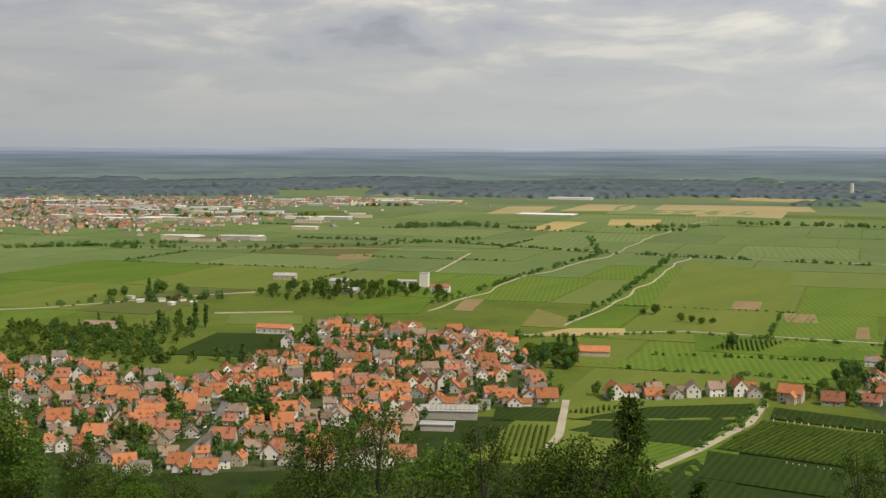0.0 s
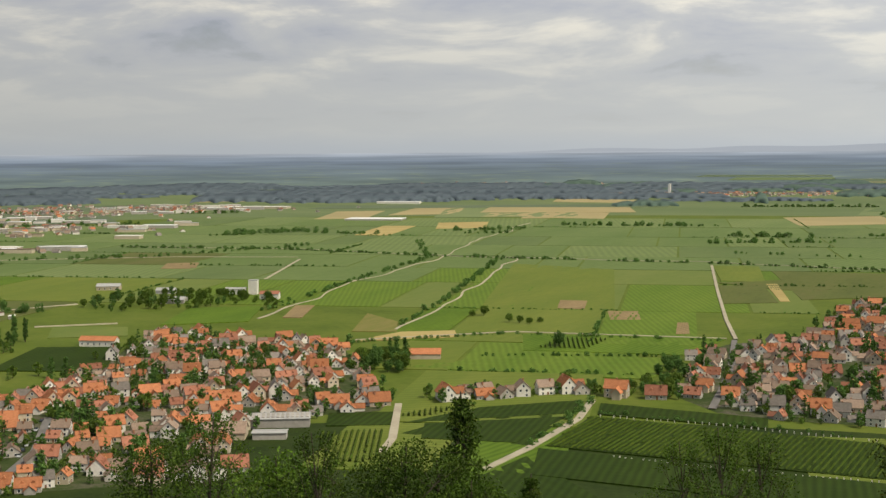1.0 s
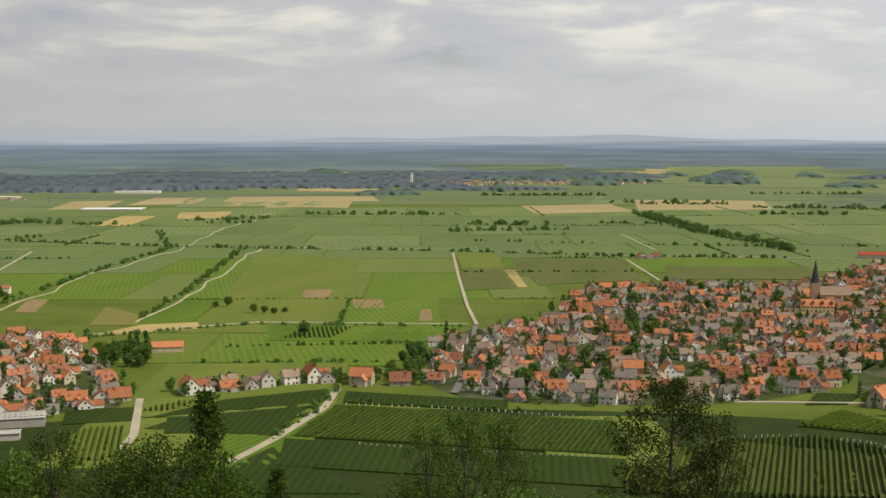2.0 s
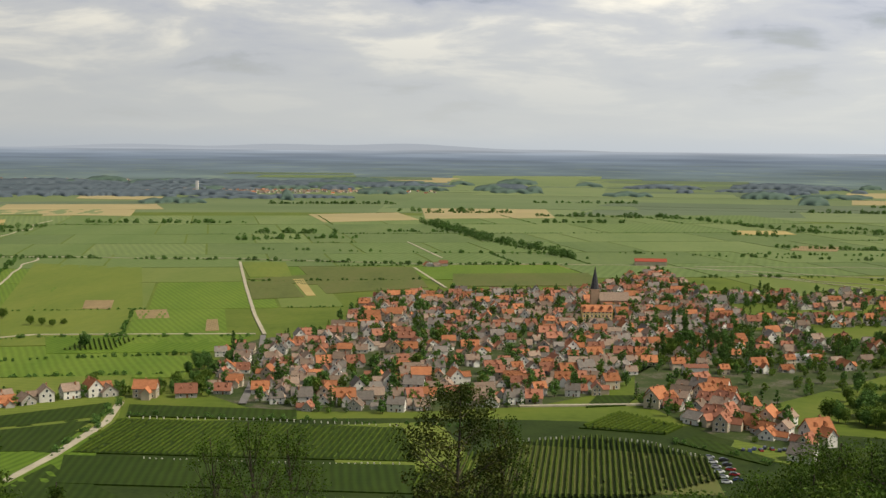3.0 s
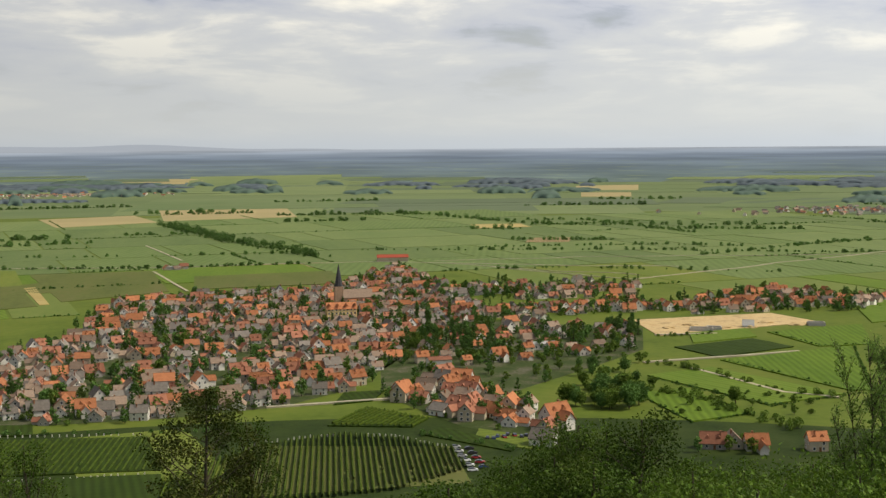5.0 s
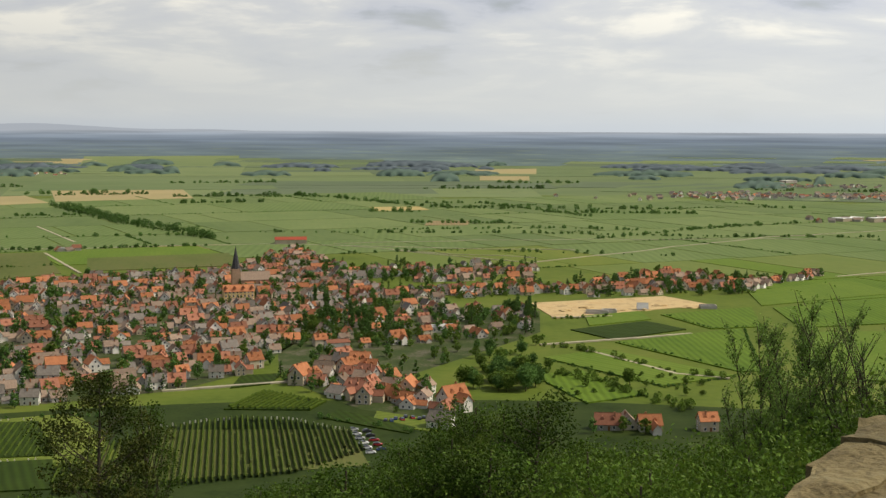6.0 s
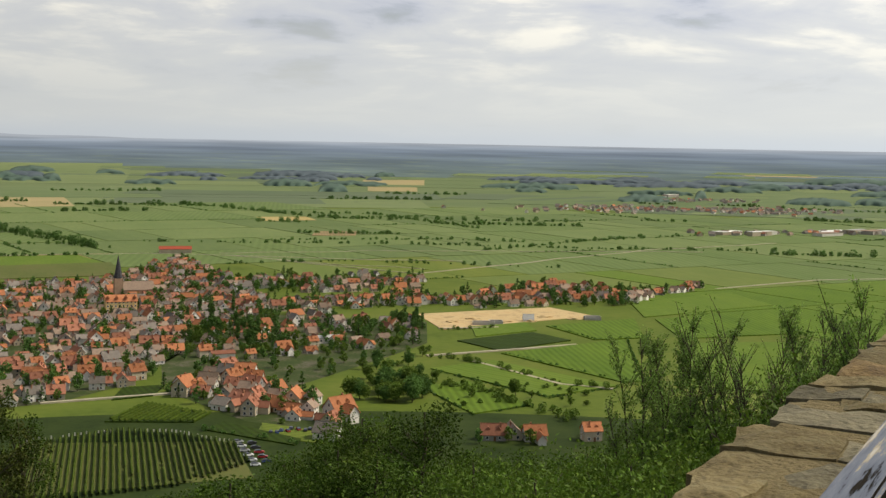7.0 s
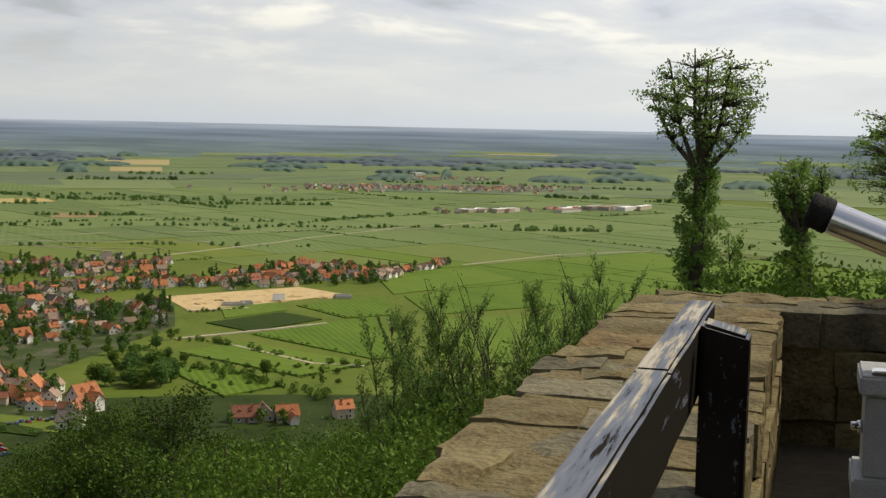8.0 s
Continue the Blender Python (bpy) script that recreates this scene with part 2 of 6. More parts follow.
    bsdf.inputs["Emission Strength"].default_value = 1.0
    return mat


M["distance"] = hazed_distance_material()


# ---- mesh helpers ----


def mesh_of(name, verts, faces, mats, index=None, smooth=False):
    me = bpy.data.meshes.new(name)
    me.from_pydata([tuple(v) for v in verts], [], faces)
    for mt in (mats if isinstance(mats, (list, tuple)) else [mats]):
        me.materials.append(mt)
    if index is not None:
        me.polygons.foreach_set("material_index", index)
    if smooth:
        me.polygons.foreach_set("use_smooth", [True] * len(me.polygons))
    me.update()
    return me


def part(name, me, parent, label="", m=None):
    ob = new(name, me)
    ob.parent = parent
    if m is not None:
        ob.matrix_basis = m
    if label:
        ob["label"] = label
    return ob


def thing(name, label, category, group="", kind="", m=None):
    ob = new(name)
    ob.empty_display_size = 0.5
    tagged(ob, label, category, group, kind)
    if m is not None:
        ob.matrix_basis = m
    return ob


class Shape:
    """Collects boxes, prisms and strips into one mesh."""

    def __init__(self):
        self.v, self.f, self.i = [], [], []

    def add(self, verts, faces, mat=0):
        o = len(self.v)
        self.v += [tuple(v) for v in verts]
        self.f += [tuple(o + k for k in f) for f in faces]
        self.i += [mat] * len(faces)

    def box(self, x0, x1, y0, y1, z0, z1, mat=0, m=None):
        vs = [Vector((x, y, z)) for z in (z0, z1) for x, y in ((x0, y0), (x1, y0), (x1, y1), (x0, y1))]
        if m is not None:
            vs = [m @ v for v in vs]
        self.add(vs, [(3, 2, 1, 0), (4, 5, 6, 7), (0, 1, 5, 4), (1, 2, 6, 5), (2, 3, 7, 6), (3, 0, 4, 7)], mat)

    def tube(self, a, b, ra, rb, sides=7, mat=0):
        a, b = Vector(a), Vector(b)
        q = (b - a).to_track_quat("Z", "Y").to_matrix()
        vs = []
        for c, r in ((a, ra), (b, rb)):
            for k in range(sides):
                t = 2 * math.pi * k / sides
                vs.append(c + q @ Vector((r * math.cos(t), r * math.sin(t), 0)))
        fs = [(k, (k + 1) % sides, sides + (k + 1) % sides, sides + k) for k in range(sides)]
        fs += [tuple(reversed(range(sides))), tuple(range(sides, 2 * sides))]
        self.add(vs, fs, mat)

    def mesh(self, name, mats, smooth=False):
        return mesh_of(name, self.v, self.f, mats, self.i, smooth)


# ---- the land ----
FLAT = 2600.0


def hill(x, y):
    r = math.hypot(x, y)
    az = math.degrees(math.atan2(x, y))
    slope = 0.335
    slope -= 0.055 * min(1, max(0, (-33 - az) / 12))
    a = 125.0 - slope * r + 3.0 * noise.noise(Vector((x * 0.02, y * 0.02, 0)))
    if y < -1:
        a = max(a, 118.0)
    z = 0.5 * (a + math.sqrt(a * a + 14.0 ** 2)) - 0.3 * max(0, 1 - abs(a) / 40)
    return z * min(1, max(0, (640 - r) / 220))


def warp(x, y):
    """Past the flat stretch the land is drawn closer and rises, so that it still meets the horizon."""
    r = math.hypot(x, y)
    if r <= FLAT:
        return x, y, hill(x, y) if r < 640 else 0.0
    d = FLAT + 2250.0 * (1 - FLAT / r)
    return x * d / r, y * d / r, EYE * (1 - d / r)


def plan(x, y):
    return x * UNIT, y * UNIT


def rings(name, radii, mats, pick, centre=False):
    """A sheet of land in rings round the hill."""
    n = 200
    vs, fs, idx = ([(0, 0, 120.0)] if centre else []), [], []
    o = len(vs)
    for r in radii:
        for k in range(n):
            t = 2 * math.pi * k / n
            x, y, z = warp(r * math.sin(t), r * math.cos(t))
            vs.append((x, y, min(z, 127.0) if r < 640 else z))
    if centre:
        fs += [(0, 1 + (k + 1) % n, 1 + k) for k in range(n)]
        idx += [1] * n
    for j in range(len(radii) - 1):
        for k in range(n):
            a, b = o + j * n + k, o + j * n + (k + 1) % n
            fs.append((a, b, b + n, a + n))
            idx.append(pick(radii[j]))
    return mesh_of(name, vs, fs, mats, idx, True)


NEAR = [6, 9, 14] + [20 + 12 * k for k in range(55)] + [700, 800, 950, 1100, 1300, 1600, 2000, 2300, 2600, 2900, 3300, 3900, 4800]
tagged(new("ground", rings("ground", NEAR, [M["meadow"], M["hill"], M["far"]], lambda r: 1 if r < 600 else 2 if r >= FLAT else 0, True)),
       "green farmland plain below a wooded hillside", "ground", kind="structure")
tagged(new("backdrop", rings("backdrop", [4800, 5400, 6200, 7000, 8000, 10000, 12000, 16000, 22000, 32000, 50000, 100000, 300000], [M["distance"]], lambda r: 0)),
       "distant plain backdrop with painted blue haze, reaching the horizon", "backdrop", kind="structure")


def strip(name, pts, width, mat, label, lift=0.8, category="road", wind=0.0):
    """A road or path along points of the plan, laid on the land."""
    fine = []
    pts = [plan(*q) for q in pts]
    for (xa, ya), (xb, yb) in zip(pts, pts[1:]):
        n = max(2, int(math.hypot(xb - xa, yb - ya) / 12))
        fine += [(xa + (xb - xa) * k / n, ya + (yb - ya) * k / n) for k in range(n)]
    fine.append(pts[-1])
    if wind:
        fine = [(x + wind * noise.noise(Vector((x * 0.011, y * 0.011, 1))), y + wind * noise.noise(Vector((x * 0.011, y * 0.011, 7)))) for x, y in fine]
    vs, fs = [], []
    for k, (x, y) in enumerate(fine):
        xa, ya = fine[max(0, k - 1)]
        xb, yb = fine[min(len(fine) - 1, k + 1)]
        d = math.hypot(xb - xa, yb - ya)
        wob = 1 + 0.12 * noise.noise(Vector((x * 0.05, y * 0.05, 3)))
        nx, ny = -(yb - ya) / d * width / 2 * wob, (xb - xa) / d * width / 2 * wob
        for s in (1, -1):
            px, py, pz = warp(x + s * nx, y + s * ny)
            vs += [(px, py, pz + lift), (px, py, pz - 1.0)]
        if k:
            o = 4 * k
            fs += [(o - 4, o - 2, o + 2, o), (o - 4, o, o + 1, o - 3), (o - 2, o - 1, o + 3, o + 2)]
    return tagged(new(name, mesh_of(name, vs, fs, mat)), label, category, kind="structure")


def parcel(corners, mat, height=0.6, label="green crop field", name="field"):
    """A crop standing on the land: a slab with four corners on the plan."""
    (x0, y0), (x1, y1), (x2, y2), (x3, y3) = [plan(*q) for q in corners]
    n = 10
    vs, fs = [], []
    for j in range(n + 1):
        for i in range(n + 1):
            u, v = i / n, j / n
            x = (x0 * (1 - u) + x1 * u) * (1 - v) + (x3 * (1 - u) + x2 * u) * v
            y = (y0 * (1 - u) + y1 * u) * (1 - v) + (y3 * (1 - u) + y2 * u) * v
            px, py, pz = warp(x, y)
            vs.append((px, py, pz + (height + 0.1 * math.sin(3.1 * i + 5.3 * j) * height)))
    for j in range(n):
        for i in range(n):
            a = j * (n + 1) + i
            fs.append((a, a + 1, a + n + 2, a + n + 1))
    rim = [i for i in range(n + 1)] + [(n + 1) * j + n for j in range(1, n + 1)] + [(n + 1) * n + i for i in range(n - 1, -1, -1)] + [(n + 1) * j for j in range(n - 1, 0, -1)]
    base = len(vs)
    vs += [(vs[k][0], vs[k][1], vs[k][2] - height - 0.6) for k in rim]
    for k in range(len(rim)):
        k2 = (k + 1) % len(rim)
        fs.append((rim[k], rim[k2], base + k2, base + k))
    return tagged(new(name, mesh_of(name, vs, fs, mat)), label, "field", kind="structure")


def inside(x, y, poly):
    hit = False
    for (xa, ya), (xb, yb) in zip(poly, poly[1:] + poly[:1]):
        if (ya > y) != (yb > y) and x < (xb - xa) * (y - ya) / (yb - ya) + xa:
            hit = not hit
    return hit


def near_line(x, y, pts, width):
    for (xa, ya), (xb, yb) in zip(pts, pts[1:]):
        dx, dy = xb - xa, yb - ya
        t = max(0, min(1, ((x - xa) * dx + (y - ya) * dy) / (dx * dx + dy * dy)))
        if math.hypot(x - xa - t * dx, y - ya - t * dy) < width:
            return True
    return False


# ---- roads and paths ----
ROADS = {
    "north": ((-228, 1101), (-182, 900), (-146, 748), (-126, 672)),
    "village": ((-126, 668), (-111, 580), (-104, 523), (-100, 486)),
    "far": ((-861, 1116), (-683, 1150), (-482, 1122), (-240, 1130), (-71, 1107), (108, 1118), (243, 1057), (353, 1008)),
    "hedge": ((-416, 1115), (-340, 791), (-306, 642)),
    "diagonal": ((-602, 1682), (-541, 1340), (-481, 1085), (-451, 871), (-412, 654)),
    "depot": ((-602, 1037), (-533, 864)),
    "edge": ((-314, 597), (-246, 657), (-131, 673)),
    "fork": ((-148, 486), (-142, 449), (-143, 396), (-146, 363)),
    "slope": ((-217, 450), (-192, 393), (-186, 372)),
    "bend": ((-100, 1365), (-54, 1169)),
    "bend_low": ((-73, 1070), (-39, 914)),
    "main_street": ((-329, 376), (-295, 330), (-280, 300)),
    "parking": ((8, 492), (60, 500)),
    "sand_track": ((216, 645), (250, 643)),
    "east_track": ((183, 563), (235, 572), (267, 579)),
    "low_track": ((199, 545), (216, 482), (233, 468)),
    "eastern": ((168, 1118), (384, 1116), (628, 1079)),
    "eastern_low": ((164, 1092), (250, 1007), (310, 955)),
    "long": ((473, 791), (586, 831), (678, 830)),
    "long_far": ((199, 1059), (296, 925), (354, 962), (580, 1100), (769, 1167)),
    "west": ((-640, 505), (-615, 537), (-589, 619), (-563, 675)),
    "west_low": ((-512, 576), (-476, 606)),
    "west_far": ((-905, 904), (-731, 1023), (-617, 1060)),
}
for key, pts in ROADS.items():
    wide = key in ("village", "main_street", "slope", "fork")
    narrow = {"diagonal": 1.5, "hedge": 2.0, "eastern": 1.8, "eastern_low": 1.8, "long_far": 2.0, "far": 2.4}
    strip("road" if wide else "path", pts, 3.8 if wide else narrow.get(key, 2.8), M["asphalt"] if key in ("village", "main_street") else M["path"],
          "grey asphalt village street" if key in ("village", "main_street") else "pale gravel farm track between fields",
          wind=16.0 if key in narrow else 0.0)

# ---- fields ----
M["crop_d"] = material("crop_d", [(0.074, 0.093, 0.024), (0.095, 0.112, 0.030), (0.112, 0.113, 0.038)], 0.03, coords="World", stretch=(1, 0.25, 1), turn=12)
M["pale"] = material("pale", [(0.105, 0.146, 0.032), (0.139, 0.170, 0.043)], 0.02, coords="World", stretch=(1, 0.3, 1), turn=12)
M["vinegold"] = material("vinegold", [(0.14, 0.15, 0.035), (0.20, 0.17, 0.06)], 0.1, coords="World", stretch=(1, 0.15, 1), turn=12)
FIELD_LABEL = {"soil": "bare brown ploughed field strip", "straw": "yellow harvested grain field", "sand": "bare sandy building ground", "pale": "pale fresh green meadow field",
               "crop_a": "bright green vineyard field", "crop_shaded": "deep green vineyard field with painted cloud shade", "crop_c": "yellowish green vineyard field", "crop_e": "fresh green vineyard field", "crop_d": "olive green dry field", "mid_a": "green vineyard strip on the plain", "mid_b": "light green vineyard strip on the plain", "mid_c": "dull green vineyard strip on the plain",
               "vinegold": "golden green young vineyard field"}


def field(mat, corners, height=0.6):
    # distant straw and pale fields take the copies with painted haze
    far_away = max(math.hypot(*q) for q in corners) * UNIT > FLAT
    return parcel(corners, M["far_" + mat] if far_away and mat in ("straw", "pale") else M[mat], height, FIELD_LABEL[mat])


# greyer copies of straw and pale: haze is in the colour
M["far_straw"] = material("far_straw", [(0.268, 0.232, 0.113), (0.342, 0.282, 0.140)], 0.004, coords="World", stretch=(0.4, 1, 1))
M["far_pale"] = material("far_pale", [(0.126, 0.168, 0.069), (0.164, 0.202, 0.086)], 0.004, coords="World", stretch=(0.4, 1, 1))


MARGINS = []


def mosaic(heading, x0, x1, y0, y1, seed, skip):
    """The patchwork of crops over the plain, in strips along one heading."""
    rg = random.Random(seed)
    c, s = math.cos(radians(heading)), math.sin(radians(heading))
    made, v = 0, y0
    while v < y1:
        length = rg.uniform(60, 135) * (0.7 + v / 1500)
        u = x0
        while u < x1:
            width = rg.choice((rg.uniform(22, 50), rg.uniform(40, 110))) * (0.7 + v / 1300)
            corners = [(p * c + q * s, -p * s + q * c) for p, q in ((u + 1, v + 1), (u + width - 1, v + 1), (u + width - 1, v + length - 1), (u + 1, v + length - 1))]
            mx, my = sum(p[0] for p in corners) / 4, sum(p[1] for p in corners) / 4
            az, r = math.degrees(math.atan2(mx, my)), math.hypot(mx, my)
            tone = rg.choices(("crop_a", "crop_e", "crop_c", "crop_d", "pale"), (22, 36, 22, 7, 12))[0]
            # farther out, crops switch to the greens with haze in them
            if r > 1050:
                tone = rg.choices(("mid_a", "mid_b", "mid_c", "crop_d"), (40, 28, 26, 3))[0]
            bumpy = rg.uniform(0.2, 0.5)
            if -52 < az < 62 and 420 < r < 1950 and not any(inside(px, py, k) for k in skip for px, py in corners + [(mx, my)]):
                field(tone, tuple(corners), bumpy)
                made += 1
                if rg.random() < 0.2:
                    MARGINS.append(((corners[0], corners[1]), rg.uniform(0.8, 1.7)))
                if rg.random() < 0.12:
                    MARGINS.append(((corners[1], corners[2]), rg.uniform(0.8, 1.7)))
            u += width
        v += length
    return made


field("soil", ((-398, 664), (-387, 668), (-410, 725), (-422, 721)), 0.6)
field("soil", ((-668, 911), (-644, 920), (-671, 968), (-696, 959)), 0.6)
field("soil", ((-257, 767), (-239, 767), (-251, 812), (-269, 809)), 0.6)
field("soil", ((-160, 680), (-153, 683), (-164, 728), (-170, 726)), 0.6)
field("soil", ((-210, 725), (-193, 731), (-205, 770), (-223, 764)), 0.5)
field("straw", ((-131, 852), (-125, 854), (-151, 965), (-159, 962)), 0.6)
field("crop_c", ((-194, 972), (-161, 975), (-188, 1103), (-227, 1101)), 0.6)
field("crop_d", ((-163, 827), (-131, 845), (-158, 949), (-189, 938)), 0.6)
field("crop_d", ((-119, 866), (-52, 916), (-75, 1074), (-171, 1065)), 0.6)
field("straw", ((-313, 593), (-267, 627), (-278, 650), (-304, 634)), 0.6)
field("vinegold", ((-331, 627), (-306, 633), (-324, 672), (-359, 701)), 0.6)
field("soil", ((-666, 914), (-644, 929), (-672, 975), (-694, 960)), 0.6)
field("pale", ((-474, 543), (-438, 566), (-460, 595), (-502, 580)), 0.6)
field("crop_shaded", ((-428, 449), (-377, 468), (-415, 532), (-456, 515)), 0.6)
field("crop_a", ((-448, 609), (-408, 641), (-440, 709), (-479, 683)), 0.6)
field("straw", ((-893, 1819), (-805, 1884), (-882, 2129), (-960, 2070)), 0.6)
field("straw", ((-946, 1675), (-883, 1721), (-966, 1957), (-1033, 1908)), 0.6)
field("straw", ((-718, 1369), (-674, 1374), (-726, 1565), (-769, 1550)), 0.6)
field("straw", ((-673, 1511), (-618, 1550), (-669, 1689), (-728, 1646)), 0.6)
field("straw", ((-656, 1788), (-556, 1860), (-611, 2073), (-722, 1992)), 0.6)
field("straw", ((-1505, 2186), (-1430, 2245), (-1559, 2496), (-1641, 2430)), 0.6)
field("straw", ((-239, 1712), (-115, 1803), (-163, 2001), (-293, 1921)), 0.6)
field("straw", ((-109, 1831), (81, 1894), (71, 2405), (-148, 2325)), 0.6)
field("straw", ((-519, 3049), (-317, 3000), (-337, 3258), (-557, 3316)), 0.6)
field("straw", ((-375, 4069), (-120, 3985), (-124, 4453), (-410, 4558)), 0.6)
field("straw", ((289, 1556), (361, 1569), (362, 1640), (296, 1637)), 0.6)
field("soil", ((296, 1312), (342, 1307), (363, 1371), (315, 1376)), 0.6)
field("straw", ((679, 2497), (778, 2476), (852, 2714), (745, 2741)), 0.6)
field("straw", ((-815, 2404), (-646, 2372), (-678, 2530), (-859, 2566)), 0.6)
field("straw", ((-635, 1822), (-534, 1808), (-581, 1999), (-694, 2017)), 0.6)
field("pale", ((-137, 2995), (228, 2904), (396, 4527), (-175, 4750)), 0.6)
field("straw", ((745, 2784), (895, 2797), (1041, 3252), (862, 3221)), 0.6)
field("pale", ((1065, 2610), (1537, 2632), (1835, 3050), (1263, 2984)), 0.6)
field("pale", ((1734, 2537), (2015, 2546), (2519, 3129), (2148, 3086)), 0.6)
field("pale", ((-131, 3103), (232, 3136), (393, 5014), (-185, 4866)), 0.6)
field("crop_d", ((-194, 958), (-142, 922), (-70, 956), (-69, 1070)), 0.6)
field("crop_d", ((-35, 926), (74, 944), (72, 1042), (-38, 1019)), 0.6)
field("soil", ((-67, 1045), (105, 1091), (88, 1126), (-71, 1107)), 0.3)
field("crop_c", ((-283, 682), (-205, 718), (-297, 1037), (-397, 1063)), 0.4)
field("crop_shaded", ((-139, 402), (-26, 398), (-34, 448), (-139, 455)), 0.6)
field("crop_shaded", ((-130, 363), (-24, 359), (-26, 393), (-140, 398)), 0.6)
field("crop_shaded", ((-138, 460), (-74, 458), (-77, 476), (-143, 481)), 0.6)
field("crop_shaded", ((-224, 403), (-202, 413), (-210, 436), (-234, 424)), 0.6)
field("crop_shaded", ((-183, 397), (-150, 403), (-147, 452), (-192, 420)), 0.6)
field("crop_shaded", ((-200, 418), (-147, 458), (-152, 484), (-184, 456)), 0.6)
field("crop_shaded", ((29, 454), (59, 446), (67, 460), (47, 484)), 0.6)
field("crop_shaded", ((34, 492), (50, 497), (57, 518), (40, 516)), 0.6)
field("crop_shaded", ((61, 433), (86, 403), (90, 411), (69, 444)), 0.6)
field("pale", ((77, 423), (92, 423), (94, 438), (81, 436)), 0.1)
field("crop_c", ((78, 419), (96, 403), (97, 424), (82, 440)), 0.3)
for tone, corners in (("crop_a", ((220, 562), (299, 589), (253, 480), (244, 481))), ("crop_e", ((174, 530), (209, 544), (238, 474), (200, 460))), ("crop_a", ((278, 643), (341, 660), (312, 592), (283, 591))),
                      ("crop_a", ((157, 491), (180, 499), (187, 446), (160, 436))), ("crop_shaded", ((212, 603), (261, 622), (270, 592), (222, 570))), ("crop_e", ((236, 648), (272, 658), (266, 628), (226, 614))),
                      ("crop_e", ((262, 470), (330, 570), (400, 560), (320, 430))), ("crop_a", ((330, 585), (352, 655), (440, 680), (420, 590))), ("crop_e", ((350, 665), (372, 725), (470, 770), (460, 700))),
                      ("crop_c", ((246, 420), (262, 462), (318, 425), (290, 380)))):
    field(tone, corners, 0.7)
for tone, corners in (("crop_shaded", ((-193, 402), (-178, 465), (-149, 471), (-145, 401))), ("crop_shaded", ((-144, 356), (-140, 386), (-96, 337), (-130, 330))), ("crop_e", ((-254, 530), (-214, 584), (-139, 600), (-138, 540))), ("crop_a", ((-238, 651), (-131, 674), (-139, 612), (-218, 597)))):
    field(tone, corners, 0.45)
field("sand", ((222, 704), (217, 642), (323, 676), (312, 717)), 0.4)
OLD = ((-500, 400), (-452, 411), (-374, 393), (-368, 429), (-407, 523), (-430, 585), (-405, 588), (-353, 583), (-315, 583), (-256, 501), (-230, 470), (-216, 438), (-238, 418), (-241, 365), (-212, 327), (-287, 264), (-382, 320))
NEW = ((-117, 504), (-137, 617), (-125, 660), (-92, 668), (-85, 848), (-33, 878), (63, 907), (82, 944), (133, 1078), (142, 940), (150, 780), (135, 720), (80, 660), (75, 600), (53, 547), (41, 521), (14, 493), (-29, 479), (-72, 475), (-97, 481))
mosaic(-13, -1700, 1500, 380, 1950, 3, (OLD, NEW, ((-520, 400), (-300, 330), (-280, 600), (-520, 620)), ((70, 400), (340, 400), (340, 760), (70, 760))))


def vine_rows(poly, heading, spacing, seed, height=1.7, gold=False):
    """Rows of vines, clipped to an outline of the plan."""
    rg = random.Random(seed)
    poly = [plan(*q) for q in poly]
    c, s = math.cos(radians(heading)), math.sin(radians(heading))
    cx, cy = sum(q[0] for q in poly) / len(poly), sum(q[1] for q in poly) / len(poly)
    sh = Shape()
    for i in range(-60, 61):
        ring = None
        for j in range(-90, 91):
            u, v = i * spacing, j * 1.6
            x, y = cx + u * c + v * s, cy - u * s + v * c
            if not inside(x, y, poly) or rg.random() < 0.012:
                ring = None
                continue
            z = warp(x, y)[2]
            w, h = 0.42 * rg.uniform(0.7, 1.3), height * rg.uniform(0.8, 1.15)
            here = len(sh.v)
            for a, b in ((-w, 0.25), (-w * 1.15, h * 0.65), (rg.uniform(-0.15, 0.15), h), (w * 1.15, h * 0.65), (w, 0.25)):
                sh.v.append((x + a * c, y - a * s, z + b))
            if ring is not None:
                for k in range(4):
                    sh.f.append((ring + k, ring + k + 1, here + k + 1, here + k))
                    sh.i.append(0)
            ring = here
    return tagged(new("vine_rows", sh.mesh("vine_rows", [M["vine"]])), "rows of trellised green grape vines", "vineyard", kind="stuff")


field("crop_d", ((-26, 360), (2, 428), (68, 414), (66, 366)), 0.15)
vine_rows(((-26, 386), (1, 426), (34, 441), (52, 430), (68, 412), (68, 383), (42, 360), (15, 355), (-24, 352)), 4, 2.4, 1)
vine_rows(((-221, 392), (-200, 404), (-182, 366), (-192, 347)), -24, 2.7, 2)
vine_rows(((-208, 428), (-196, 432), (-190, 452), (-200, 448)), -24, 2.7, 3)
vine_rows(((-139, 402), (-26, 398), (-34, 448), (-139, 455)), 4, 2.7, 4, 1.3)
vine_rows(((-214, 606), (-190, 612), (-188, 650), (-214, 645)), -20, 3.2, 5)
vine_rows(((29, 454), (59, 446), (67, 460), (47, 484)), 30, 2.7, 6)

M["post_pale"] = material("post_pale", [(0.55, 0.52, 0.45), (0.70, 0.67, 0.60)], 0.5)


